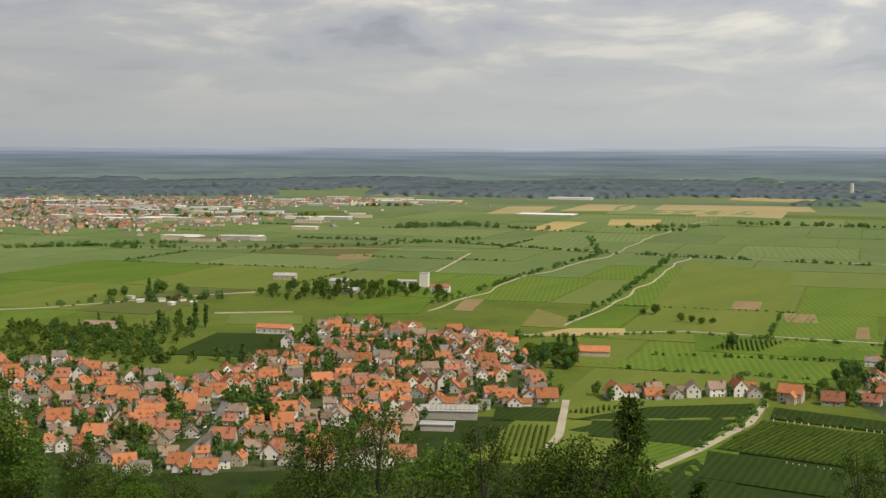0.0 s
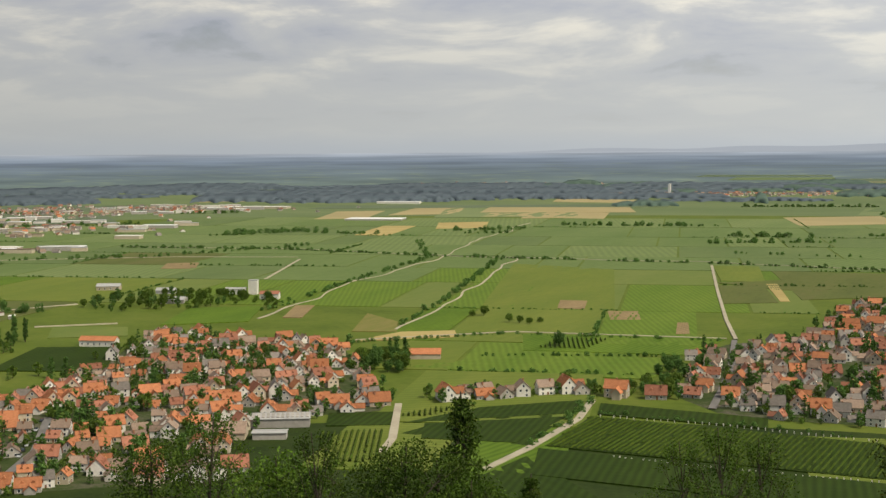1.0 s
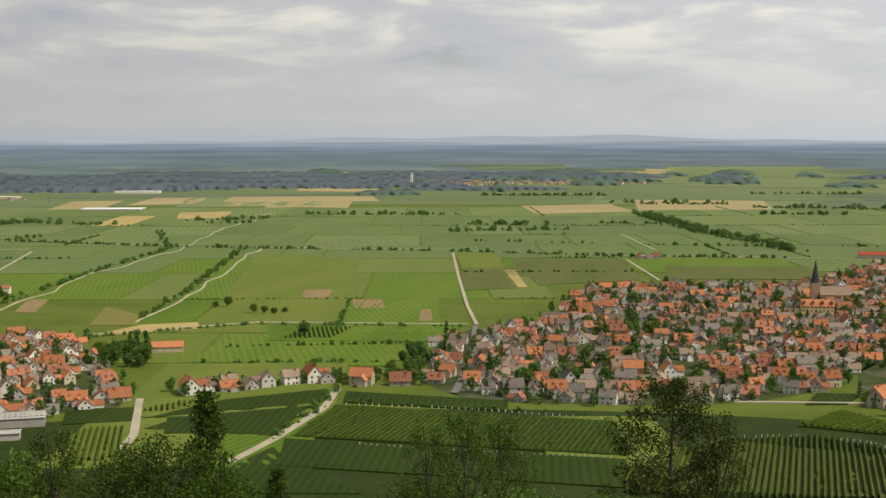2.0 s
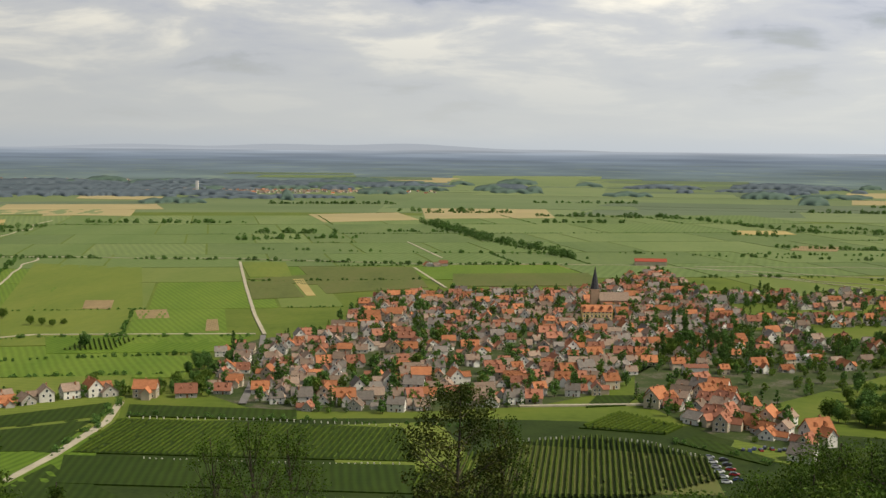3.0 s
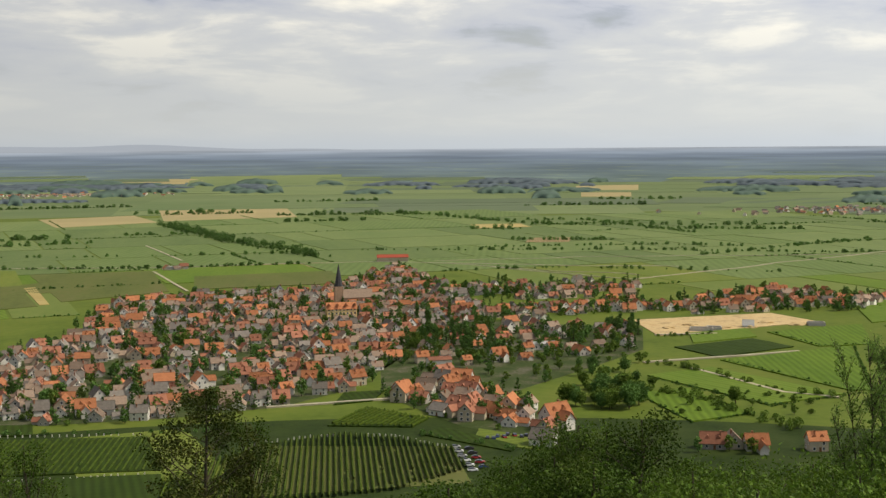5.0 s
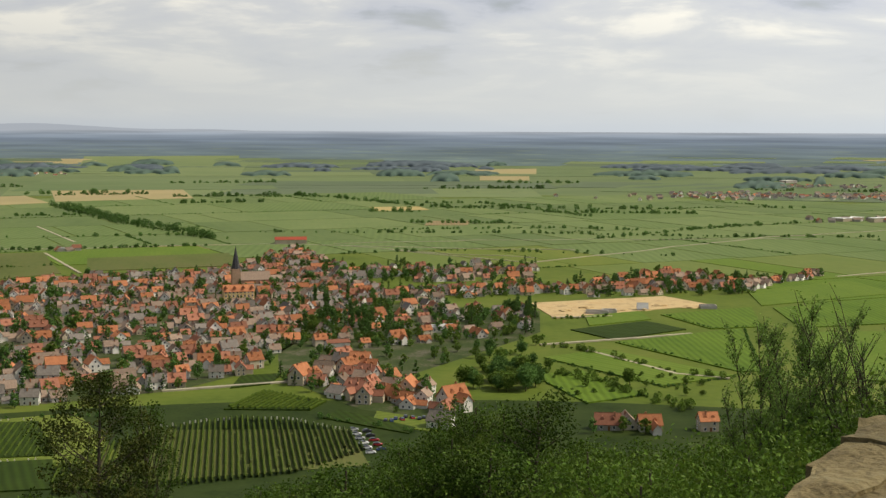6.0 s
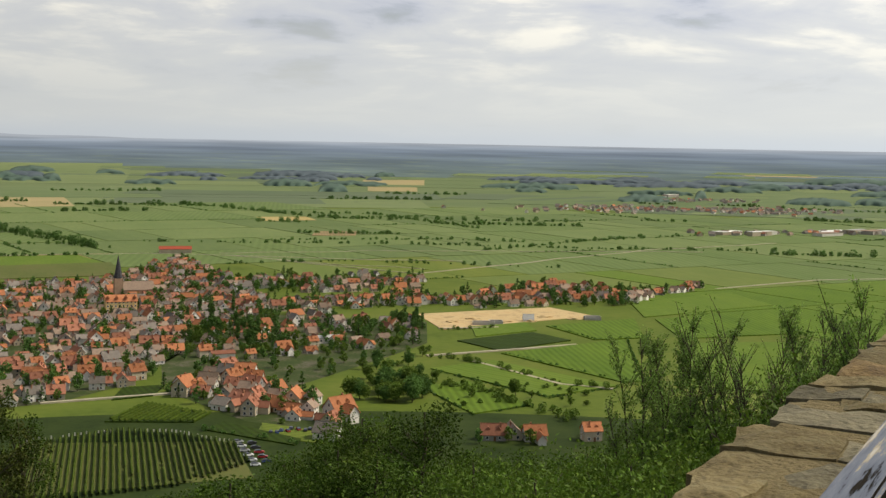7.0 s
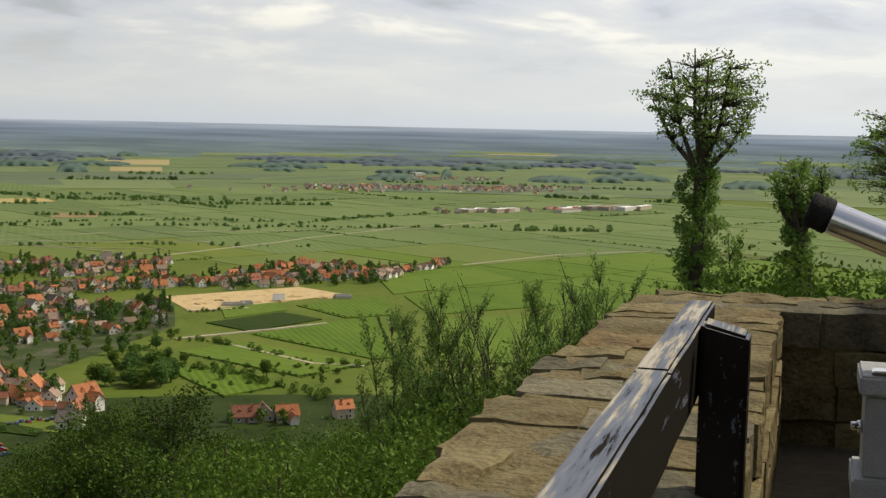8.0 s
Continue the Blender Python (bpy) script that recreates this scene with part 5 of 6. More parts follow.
for k in range(4):
    s = Shape()
    s.add([(-1.4, 0, 0), (1.4, 0, 0), (1.4, 3.2, 0), (-1.4, 3.2, 0), (0, 0, 2.0), (0, 3.2, 2.0)], [(0, 1, 4), (1, 2, 5, 4), (3, 0, 4, 5), (2, 3, 5), (3, 2, 1, 0)])
    part("dormer", s.mesh("dormer", [M["roof_orange"]]), school, m=pose(-10 + 6.6 * k, -5.6, 10.4))

px, py, pz = warp(60 * UNIT, 805 * UNIT)
church = thing("church", "sandstone village church with slender dark slate spire", "church", m=Matrix.Translation((px, py, pz)) @ Matrix.Rotation(radians(5), 4, "Z"))
s = Shape()
s.box(-3.4, 3.4, -3.4, 3.4, -1, 17)
part("tower", s.mesh("tower", [M["sandstone"]]), church)
s = Shape()
base = [(3.7 * math.cos(math.pi / 8 + k * math.pi / 4), 3.7 * math.sin(math.pi / 8 + k * math.pi / 4), 17) for k in range(8)]
s.add(base + [(0, 0, 36)], [(k, (k + 1) % 8, 8) for k in range(8)] + [tuple(reversed(range(8)))])
part("spire", s.mesh("spire", [M["slate"]]), church)
part("nave", wall_mesh(24, 11, 8, 6).mesh("nave", [M["sandstone"]]), church, m=pose(15.5, 0, 0))
part("nave_roof", roof_mesh(24, 11, 8, 6, "roof_brown"), church, m=pose(15.5, 0, 0))

# parked cars
CAR_PAINT = [material("car_" + n, [c, tuple(v * 1.1 for v in c)], 1.0, rough=0.25, specular=0.6) for n, c in
             (("white", (0.7, 0.7, 0.7)), ("silver", (0.4, 0.41, 0.42)), ("black", (0.02, 0.02, 0.022)), ("blue", (0.03, 0.06, 0.16)), ("red", (0.32, 0.03, 0.03)))]
M["tyre"] = material("tyre", [(0.015, 0.015, 0.015), (0.025, 0.025, 0.025)], 3.0)


def loft(rings, mat, name):
    s = Shape()
    for x, w, z0, z1 in rings:
        s.v += [(x, -w, z0), (x, w, z0), (x, w * 0.92, z1), (x, -w * 0.92, z1)]
    for k in range(len(rings) - 1):
        o = 4 * k
        s.f += [(o + a, o + (a + 1) % 4, o + 4 + (a + 1) % 4, o + 4 + a) for a in range(4)]
    s.f += [(3, 2, 1, 0), tuple(4 * (len(rings) - 1) + a for a in range(4))]
    s.i = [0] * len(s.f)
    return s.mesh(name, [mat])


BODY = [loft(((-2.1, 0.75, 0.35, 0.7), (-2.0, 0.86, 0.25, 0.9), (-0.9, 0.88, 0.22, 0.95), (1.2, 0.88, 0.22, 0.95), (1.95, 0.84, 0.25, 0.8), (2.12, 0.7, 0.35, 0.6)), p, "body") for p in CAR_PAINT]
CABIN = loft(((-1.9, 0.78, 0.9, 0.95), (-1.35, 0.74, 0.9, 1.4), (0.2, 0.74, 0.9, 1.45), (1.1, 0.78, 0.9, 0.95)), M["glass"], "cabin")
ws = Shape()
ws.tube((0, -0.1, 0), (0, 0.1, 0), 0.31, 0.31, 10)
WHEEL = ws.mesh("wheel", [M["tyre"]])


def car(x, y, turn, paint, group):
    px, py, pz = warp(x, y)
    ob = thing("car", "small %s parked car" % ("white", "silver", "black", "dark blue", "red")[paint], "car", group, m=Matrix.Translation((px, py, pz + 0.15)) @ Matrix.Rotation(radians(turn), 4, "Z"))
    part("body", BODY[paint], ob)
    part("cabin", CABIN, ob)
    for wx in (-1.3, 1.3):
        for wy in (-0.8, 0.8):
            part("wheel", WHEEL, ob, m=pose(wx, wy, 0.31))


car_rng = random.Random(4)
for k in range(11):
    car((69 + 1.0 * (k % 2) * 4) * UNIT, (380 + 3.2 * k) * UNIT, car_rng.uniform(-10, 10), car_rng.randrange(5), "cars on the vineyard car park")
for k in range(9):
    car((82 + 2.0 * k) * UNIT, (425 + car_rng.uniform(-3, 3)) * UNIT, 80 + car_rng.uniform(-15, 15), car_rng.randrange(5), "cars beside the houses")
for k in range(10):
    f = k / 9
    car((-325 + 42 * f) * UNIT + car_rng.choice((-3.4, 3.4)), (371 - 62 * f) * UNIT, -55 + car_rng.uniform(-6, 6), car_rng.randrange(5), "cars along the main street")

# ---- towns of the plain ----


def town(points, seed, label, halls):
    """A far town as one mesh: many small houses and some wide pale halls."""
    rg = random.Random(seed)
    sh = Shape()
    names = ["plaster_white", "plaster_cream", "plaster_grey", "roof_orange_island", "roof_red_island", "roof_brown_island", "roof_grey_island", "tin_grey", "frame_white"]
    for cx, cy, rx, ry, n in points:
        for _ in range(n):
            x, y = (cx + rg.gauss(0, rx)) * UNIT, (cy + rg.gauss(0, ry)) * UNIT
            px, py, pz = warp(x, y)
            k = math.hypot(px, py) / math.hypot(x, y)
            m = Matrix.Translation((px, py, pz)) @ Matrix.Rotation(rg.uniform(0, 3.14), 4, "Z") @ Matrix.Diagonal((k * 0.85, k * 0.85, k * 0.72, 1))
            kind = rg.choice(KINDS)[1]
            wall = rg.choice((0, 1, 2, 2))
            roof = rg.choices((3, 4, 5, 6), (1, 3, 6, 5))[0]
            for key, mat in (("wall", wall), ("roof", roof)):
                me = kind[key]
                sh.add([m @ v.co for v in me.vertices], [tuple(p.vertices) for p in me.polygons], mat)
    for cx, cy, l, w, h, turn in halls:
        x, y = cx * UNIT, cy * UNIT
        px, py, pz = warp(x, y)
        k = math.hypot(px, py) / math.hypot(x, y)
        m = Matrix.Translation((px, py, pz)) @ Matrix.Rotation(radians(turn), 4, "Z") @ Matrix.Diagonal((k, k, k, 1))
        sh.box(-l / 2, l / 2, -w / 2, w / 2, -1, h, rg.choice((0, 1, 2)), m)
        sh.box(-l / 2 - 0.4, l / 2 + 0.4, -w / 2 - 0.4, w / 2 + 0.4, h, h + 0.5, rg.choice((8, 7, 0, 8, 5)), m)
    return tagged(new("town", sh.mesh("town", [M[n] for n in names])), label, "town", kind="stuff")


hall_rng = random.Random(12)


def halls_at(spots, n, sx, sy):
    return [(x + hall_rng.gauss(0, sx), y + hall_rng.gauss(0, sy), hall_rng.uniform(15, 60), hall_rng.uniform(9, 22), hall_rng.uniform(4, 7), 25 + hall_rng.uniform(-8, 8)) for x, y in spots for _ in range(n)]


town(((-1750, 1480, 130, 110, 420), (-1450, 1300, 110, 90, 320), (-1250, 1120, 80, 60, 160), (-1550, 1700, 150, 90, 300), (-1350, 1900, 120, 60, 110), (-1130, 1330, 60, 50, 60)), 1, "distant town with red roofs and white halls",
     halls_at(((-1440, 1740), (-1160, 1400), (-1100, 1290), (-1330, 1950), (-1650, 1600), (-1280, 1240), (-1500, 1450), (-1380, 1500), (-1780, 1550)), 11, 90, 50))
for x, y in ((-1750, 1480), (-1600, 1380), (-1450, 1300), (-1550, 1650), (-1300, 1180), (-1200, 1400), (-1680, 1620), (-1380, 1420)):
    hedge(((x - 90, y - 70), (x + 90, y + 70)), 7, 45, 2.0, 4.2, keep=0.8, leaf=1.3, label="dark trees between the houses of the town")
town(((-925, 1030, 20, 10, 8),), 2, "white and red industrial halls at the town's edge", halls_at(((-935, 1015), (-900, 1045)), 4, 16, 10))
town(((-1320, 3700, 150, 60, 60), (-700, 2830, 160, 40, 130), (-430, 2950, 130, 40, 90)), 3, "distant village with a white tower on the plain", [(-690, 2860, 7, 7, 32, 0)] + halls_at(((-1350, 3650),), 6, 120, 40))
town(((930, 1820, 90, 50, 120), (1130, 1750, 70, 50, 90), (1230, 2100, 60, 40, 40)), 4, "distant village of pale houses with red roofs", halls_at(((1250, 2250),), 2, 30, 20))
town(((800, 1290, 40, 15, 20), (960, 1290, 60, 15, 25)), 5, "far industrial halls with pale roofs", halls_at(((830, 1290), (920, 1300), (990, 1285)), 5, 30, 12))
town(((-850, 1690, 6, 6, 0),), 6, "long white glasshouses on the plain", [(-850, 1690, 110, 55, 3, 14), (-1240, 1990, 150, 40, 4, 14), (-1080, 2250, 110, 30, 5, 14)])
town(((-60, 1085, 10, 6, 5),), 7, "small farm buildings beside the track", [(-58, 1083, 14, 8, 3.5, 10)])
town(((-600, 560, 0, 0, 0),), 8, "small sheds of the allotments", [(-605 + 9 * k, 600 + 11 * math.sin(k * 2.1), 6, 4, 2.6, 20 * k) for k in range(7)])

join_trees()

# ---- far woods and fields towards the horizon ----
# haze is painted into the woods' base colours, bluer than near trees
M["far_wood_hazed"] = material("far_wood_hazed", [(0.064, 0.085, 0.099), (0.090, 0.115, 0.129)], 0.01, coords="World")
M["mid_wood_hazed"] = material("mid_wood_hazed", [(0.057, 0.091, 0.072), (0.085, 0.127, 0.097)], 0.02, coords="World")


def woods(count, seed, az0, az1, r0, r1, label, mat, wide=(0.6, 5.0)):
    """Bands of far woodland with an uneven top edge, seen as strips."""
    rg = random.Random(seed)
    sh = Shape()
    for _ in range(count):
        az, r = rg.uniform(az0, az1), r0 * (r1 / r0) ** rg.random()
        span, deep = rg.uniform(*wide), rg.uniform(0.03, 0.16)
        n = max(5, int(span * 12))
        tall = rg.uniform(7, 12)
        first = len(sh.v)
        for k in range(n + 1):
            a = radians(az + span * (k / n - 0.5))
            edge = max(0.0, math.sin(math.pi * k / n)) ** 0.4
            h = tall * (0.35 + 0.65 * edge) * (0.85 + 0.3 * noise.noise(Vector((k * 0.22, az * 3, r * 0.01))))
            rr = r * (1 + 0.03 * noise.noise(Vector((k * 0.25, r * 0.01, 5))))
            for f, z in ((1.0, 0.0), (1.003, 0.8), (1.0 + deep * 0.4 * edge + 0.004, 1.0), (1.0 + deep * edge + 0.008, 0.9), (1.0 + deep * edge + 0.01, 0.0)):
                x, y, g = warp(rr * f * math.sin(a), rr * f * math.cos(a))
                q = math.hypot(x, y) / (rr * f)
                sh.v.append((x, y, g + h * z * q - (0.5 if z == 0 else 0)))
        for k in range(n):
            o = first + 5 * k
            for b in range(4):
                sh.f.append((o + b, o + b + 5, o + b + 6, o + b + 1))
                sh.i.append(0)
    return tagged(new("woods", sh.mesh("woods", [M[mat]], True)), label, "woods", kind="stuff")


woods(60, 1, -58, 62, 4000, 4700, "hazy blue woods near the horizon", "far_wood_hazed")
woods(75, 2, -58, -8, 3300, 4700, "broad dark forest beyond the town", "far_wood_hazed", (3, 9))
woods(60, 3, -20, 62, 3000, 5200, "dark woodland strips across the plain", "mid_wood_hazed", (0.4, 3.5))

# distant greens, greyed by haze painted into them
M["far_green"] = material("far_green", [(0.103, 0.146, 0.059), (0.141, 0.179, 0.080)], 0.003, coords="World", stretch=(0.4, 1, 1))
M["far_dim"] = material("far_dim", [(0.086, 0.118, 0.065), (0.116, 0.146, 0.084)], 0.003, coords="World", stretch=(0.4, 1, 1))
belt_rng = random.Random(77)
for _ in range(120):
    az, r = belt_rng.uniform(-52, 60), 2000 * 2.6 ** belt_rng.random()
    if az < -12 and r > 2700:
        continue
    w, d, turn = belt_rng.uniform(60, 330), belt_rng.uniform(50, 260), radians(az)
    cx, cy = r * math.sin(turn), r * math.cos(turn)
    q = [(cx + a * math.cos(turn) + b * math.sin(turn), cy - a * math.sin(turn) + b * math.cos(turn)) for a, b in ((-w, -d), (w, -d * 0.9), (w * 1.05, d), (-w * 0.9, d))]
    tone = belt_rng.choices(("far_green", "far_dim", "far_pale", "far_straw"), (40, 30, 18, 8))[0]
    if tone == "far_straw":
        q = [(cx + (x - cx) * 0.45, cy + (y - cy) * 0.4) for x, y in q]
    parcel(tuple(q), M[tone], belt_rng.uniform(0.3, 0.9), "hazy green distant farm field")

# faint ridge beyond the plain, its haze painted as flat emission
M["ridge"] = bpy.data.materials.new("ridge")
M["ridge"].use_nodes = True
haze_glow = M["ridge"].node_tree.nodes["Principled BSDF"].inputs
haze_glow["Base Color"].default_value, haze_glow["Specular IOR Level"].default_value = (0, 0, 0, 1), 0.0
haze_glow["Emission Color"].default_value, haze_glow["Emission Strength"].default_value = (0.40, 0.43, 0.47, 1), 1.0
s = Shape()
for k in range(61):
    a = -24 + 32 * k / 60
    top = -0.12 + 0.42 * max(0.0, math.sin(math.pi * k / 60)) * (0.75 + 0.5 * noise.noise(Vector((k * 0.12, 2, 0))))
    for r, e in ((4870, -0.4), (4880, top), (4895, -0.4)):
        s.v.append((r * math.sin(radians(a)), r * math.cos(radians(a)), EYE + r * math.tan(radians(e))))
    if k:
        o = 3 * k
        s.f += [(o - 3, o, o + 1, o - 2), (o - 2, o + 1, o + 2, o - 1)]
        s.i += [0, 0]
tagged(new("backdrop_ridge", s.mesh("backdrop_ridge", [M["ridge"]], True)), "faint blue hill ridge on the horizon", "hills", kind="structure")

# spoil heaps and foundations on the building ground
for k in range(6):
    bm = bmesh.new()
    bmesh.ops.create_icosphere(bm, subdivisions=3, radius=1)
    for v in bm.verts:
        v.co += v.co.normalized() * 0.35 * noise.noise(v.co * 1.7 + Vector((k, 0, 0)))
        v.co = Vector((v.co.x * (5 + k % 3), v.co.y * 4, max(v.co.z, -0.3) * 1.6))
    me = bpy.data.meshes.new("heap")
    bm.to_mesh(me)
    bm.free()
    me.materials.append(M["sand"])
    px, py, pz = warp((232 + 15 * k) * UNIT, (668 + 9 * math.sin(k * 1.9)) * UNIT)
    tagged(new("earth_mound", me), "heap of dug sand on the building ground", "heap", "heaps on the building ground").matrix_basis = Matrix.Translation((px, py, pz + 0.4))
M["concrete"] = material("concrete", [(0.36, 0.34, 0.30), (0.46, 0.44, 0.40)], 0.5)
for k, (x, y, l) in enumerate(((246, 656, 16), (254, 658, 10), (316, 664, 12))):
    s = Shape()
    for x0, x1, y0, y1 in ((-l / 2, l / 2, -5, -4.6), (-l / 2, l / 2, 4.6, 5), (-l / 2, -l / 2 + 0.4, -4.6, 4.6), (l / 2 - 0.4, l / 2, -4.6, 4.6)):
        s.box(x0, x1, y0, y1, -0.5, 2.4)
    s.box(-l / 2 + 0.4, l / 2 - 0.4, -4.6, 4.6, -0.5, 0.4)
    px, py, pz = warp(x * UNIT, y * UNIT)
    tagged(new("foundation", s.mesh("foundation", [M["concrete"]])), "grey concrete shell of a house being built", "foundation", "shells on the building ground").matrix_basis = Matrix.Translation((px, py, pz)) @ Matrix.Rotation(-0.3, 4, "Z")

# ---- terrace: parapet, rail and telescope ----
M["stone"] = material("stone", [(0.069, 0.056, 0.028), (0.137, 0.111, 0.056), (0.186, 0.155, 0.081), (0.158, 0.144, 0.084)], 7.0, bump=0.9, fine=0.03, per_object=0.22, bump_scale=26, coords="World")
M["stone_ochre"] = material("stone_ochre", [(0.089, 0.066, 0.038), (0.171, 0.122, 0.058), (0.218, 0.162, 0.082)], 6.0, bump=0.9, fine=0.03, per_object=0.22, bump_scale=26, coords="World")
M["stone_grey"] = material("stone_grey", [(0.070, 0.065, 0.042), (0.134, 0.122, 0.081), (0.197, 0.180, 0.118)], 6.0, bump=0.9, fine=0.03, per_object=0.22, bump_scale=26, coords="World")
M["mortar"] = material("mortar", [(0.128, 0.104, 0.052), (0.195, 0.160, 0.084)], 4.0, bump=0.8, bump_scale=30)
ALONG = 46.3     # heading of the parapet, clockwise from +y
WALL_FRAME = pose(0, 0, EYE, 0, 0, -ALONG)      # local y runs along the parapet, x to the right of it, z from the eye
stone_rng = random.Random(31)


def block(corners, z0, z1, rnd):
    """A rough stone on a four-cornered outline with worn, slightly sloping upper edges."""
    s = Shape()
    cx, cy = sum(c[0] for c in corners) / 4, sum(c[1] for c in corners) / 4
    ring = []
    for k in range(4):
        (xa, ya), (xb, yb) = corners[k], corners[(k + 1) % 4]
        for f in (0.03, 0.5, 0.97):
            ring.append((xa + (xb - xa) * f + rnd.uniform(-0.008, 0.008), ya + (yb - ya) * f + rnd.uniform(-0.008, 0.008)))
    n = len(ring)
    tilt = (rnd.uniform(-0.02, 0.02), rnd.uniform(-0.02, 0.02))
    for shrink, z in ((1.0, z0), (1.0, z1 - 0.012), (0.99, z1 - 0.003), (0.965, z1)):
        for x, y in ring:
            px, py = cx + (x - cx) * shrink, cy + (y - cy) * shrink
            s.v.append((px, py, z + (tilt[0] * (x - cx) + tilt[1] * (y - cy) + rnd.uniform(-0.006, 0.006) if z > z0 else 0)))
    for b in range(3):
        s.f += [(b * n + k, b * n + (k + 1) % n, (b + 1) * n + (k + 1) % n, (b + 1) * n + k) for k in range(n)]
    s.v.append((cx, cy, z1 + rnd.uniform(-0.004, 0.004)))
    s.f += [(3 * n + k, 3 * n + (k + 1) % n, 4 * n) for k in range(n)]
    s.i = [0] * len(s.f)
    return s


def slab(x0, x1, y0, y1, skew, z0, z1, rnd):
    """A rough-hewn coping stone: an uneven top on a grid, worn edges, bowed sides."""
    s = Shape()
    nx, ny = 4, 3
    tilt = (rnd.uniform(-0.025, 0.025), rnd.uniform(-0.03, 0.03))
    for j in range(ny + 1):
        for i in range(nx + 1):
            u, v = i / nx, j / ny
            x, y = x0 + (x1 - x0) * u, y0 + (y1 - y0) * v + skew * (u - 0.5)
            n = noise.noise_vector(Vector((x * 7, y * 7, 3.0)))
            edge = i in (0, nx) or j in (0, ny)
            s.v.append((x + n.x * 0.035, y + n.y * 0.035, z1 + n.z * 0.024 + tilt[0] * (x - x0) + tilt[1] * (y - y0) - (0.009 if edge else 0)))
    for j in range(ny):
        for i in range(nx):
            a = j * (nx + 1) + i
            s.f.append((a, a + 1, a + nx + 2, a + nx + 1))
    rim = list(range(nx + 1)) + [(nx + 1) * j + nx for j in range(1, ny + 1)] + [(nx + 1) * ny + i for i in range(nx - 1, -1, -1)] + [(nx + 1) * j for j in range(ny - 1, 0, -1)]
    base = len(s.v)
    s.v += [(s.v[k][0], s.v[k][1], z0) for k in rim]
    for k in range(len(rim)):
        k2 = (k + 1) % len(rim)
        s.f.append((rim[k2], rim[k], base + k, base + k2))
    s.i = [0] * len(s.f)
    return s


def paved(parent, x0, x1, y0, y1, z0, z1, rnd, ragged=0.0, deep=(0.14, 0.38)):
    """Uneven courses of stones laid across a wall's top."""
    y = y0
    while y < y1:
        d = rnd.uniform(*deep)
        lean = rnd.uniform(-0.28, 0.28)
        cuts = [x0 + rnd.uniform(-ragged, ragged)]
        while cuts[-1] < x1 - 0.2:
            cuts.append(min(x1, cuts[-1] + rnd.uniform(0.16, 0.48)))
        cuts[-1] = x1
        for xa, xb in zip(cuts, cuts[1:]):
            tone = rnd.choices(("stone", "stone_ochre", "stone_grey"), (7, 2, 3))[0]
            w = (xb - xa) / (x1 - x0)
            part("stone", slab(xa, xb - rnd.uniform(0.0, 0.008), y, min(y + d, y1 + 0.1) - rnd.uniform(0.0, 0.008), lean * w, z0, z1 + rnd.uniform(-0.014, 0.006), rnd).mesh("stone", [M[tone]]), parent)
        y += d


s = Shape()
s.box(-0.96, -0.16, -4, 7.3, -9.0, -0.934)
wall_side = tagged(new("wall_parapet", s.mesh("wall_parapet", [M["mortar"]])), "weathered sandstone parapet wall along the terrace", "wall", kind="structure")
wall_side.matrix_basis = WALL_FRAME
paved(wall_side, -1.01, -0.147, 0.6, 6.9, -1.12, -0.92, stone_rng, 0.035)
s = Shape()
s.box(-0.9, 1.2, 0.02, 0.56, -9.0, -0.99)
back = tagged(new("wall_back", s.mesh("wall_back", [M["mortar"]])), "weathered sandstone parapet wall closing the terrace", "wall", kind="structure")
back.matrix_basis = WALL_FRAME @ pose(0, 6.93, 0, 0, 0, 7)
paved(back, -0.80, 1.2, 0.0, 0.58, -1.12, -0.92, stone_rng, deep=(0.2, 0.3))
for j in range(5):
    x = -0.15 + 0.2 * (j % 2) - 0.2
    while x < 0.75:
        w = stone_rng.uniform(0.3, 0.55)
        s = Shape()
        z0, z1 = -1.13 - 0.19 * (j + 1), -1.135 - 0.19 * j
        s = block([(x, z0), (x + w - 0.015, z0), (x + w - 0.015, z1), (x, z1)], 0.0, 0.05, stone_rng)
        if x > -0.2:
            part("stone", s.mesh("stone", [M["stone"]]), back, m=pose(0, 0.03, 0, 90, 0, 0))
        x += w
# inner face of the long parapet
for j in range(4):
    y = 3.0
    while y < 6.6:
        w = stone_rng.uniform(0.3, 0.55)
        z0, z1 = -1.13 - 0.19 * (j + 1), -1.135 - 0.19 * j
        s = block([(y, z0), (y + w - 0.015, z0), (y + w - 0.015, z1), (y, z1)], 0.0, 0.035, stone_rng)
        part("stone", s.mesh("stone", [M["stone"]]), wall_side, m=pose(-0.165, 0, 0) @ Matrix(((0, 0, 1, 0), (1, 0, 0, 0), (0, 1, 0, 0), (0, 0, 0, 1))))
        y += w
M["paving"] = material("paving", [(0.060, 0.051, 0.039), (0.102, 0.087, 0.066)], 2.0, bump=0.5)
s = Shape()
s.box(-0.2, 1.3, -4, 7.0, -1.9, -1.65)
floor_ob = tagged(new("floor", s.mesh("floor", [M["paving"]])), "worn stone terrace floor", "floor", kind="structure")
floor_ob.matrix_basis = WALL_FRAME


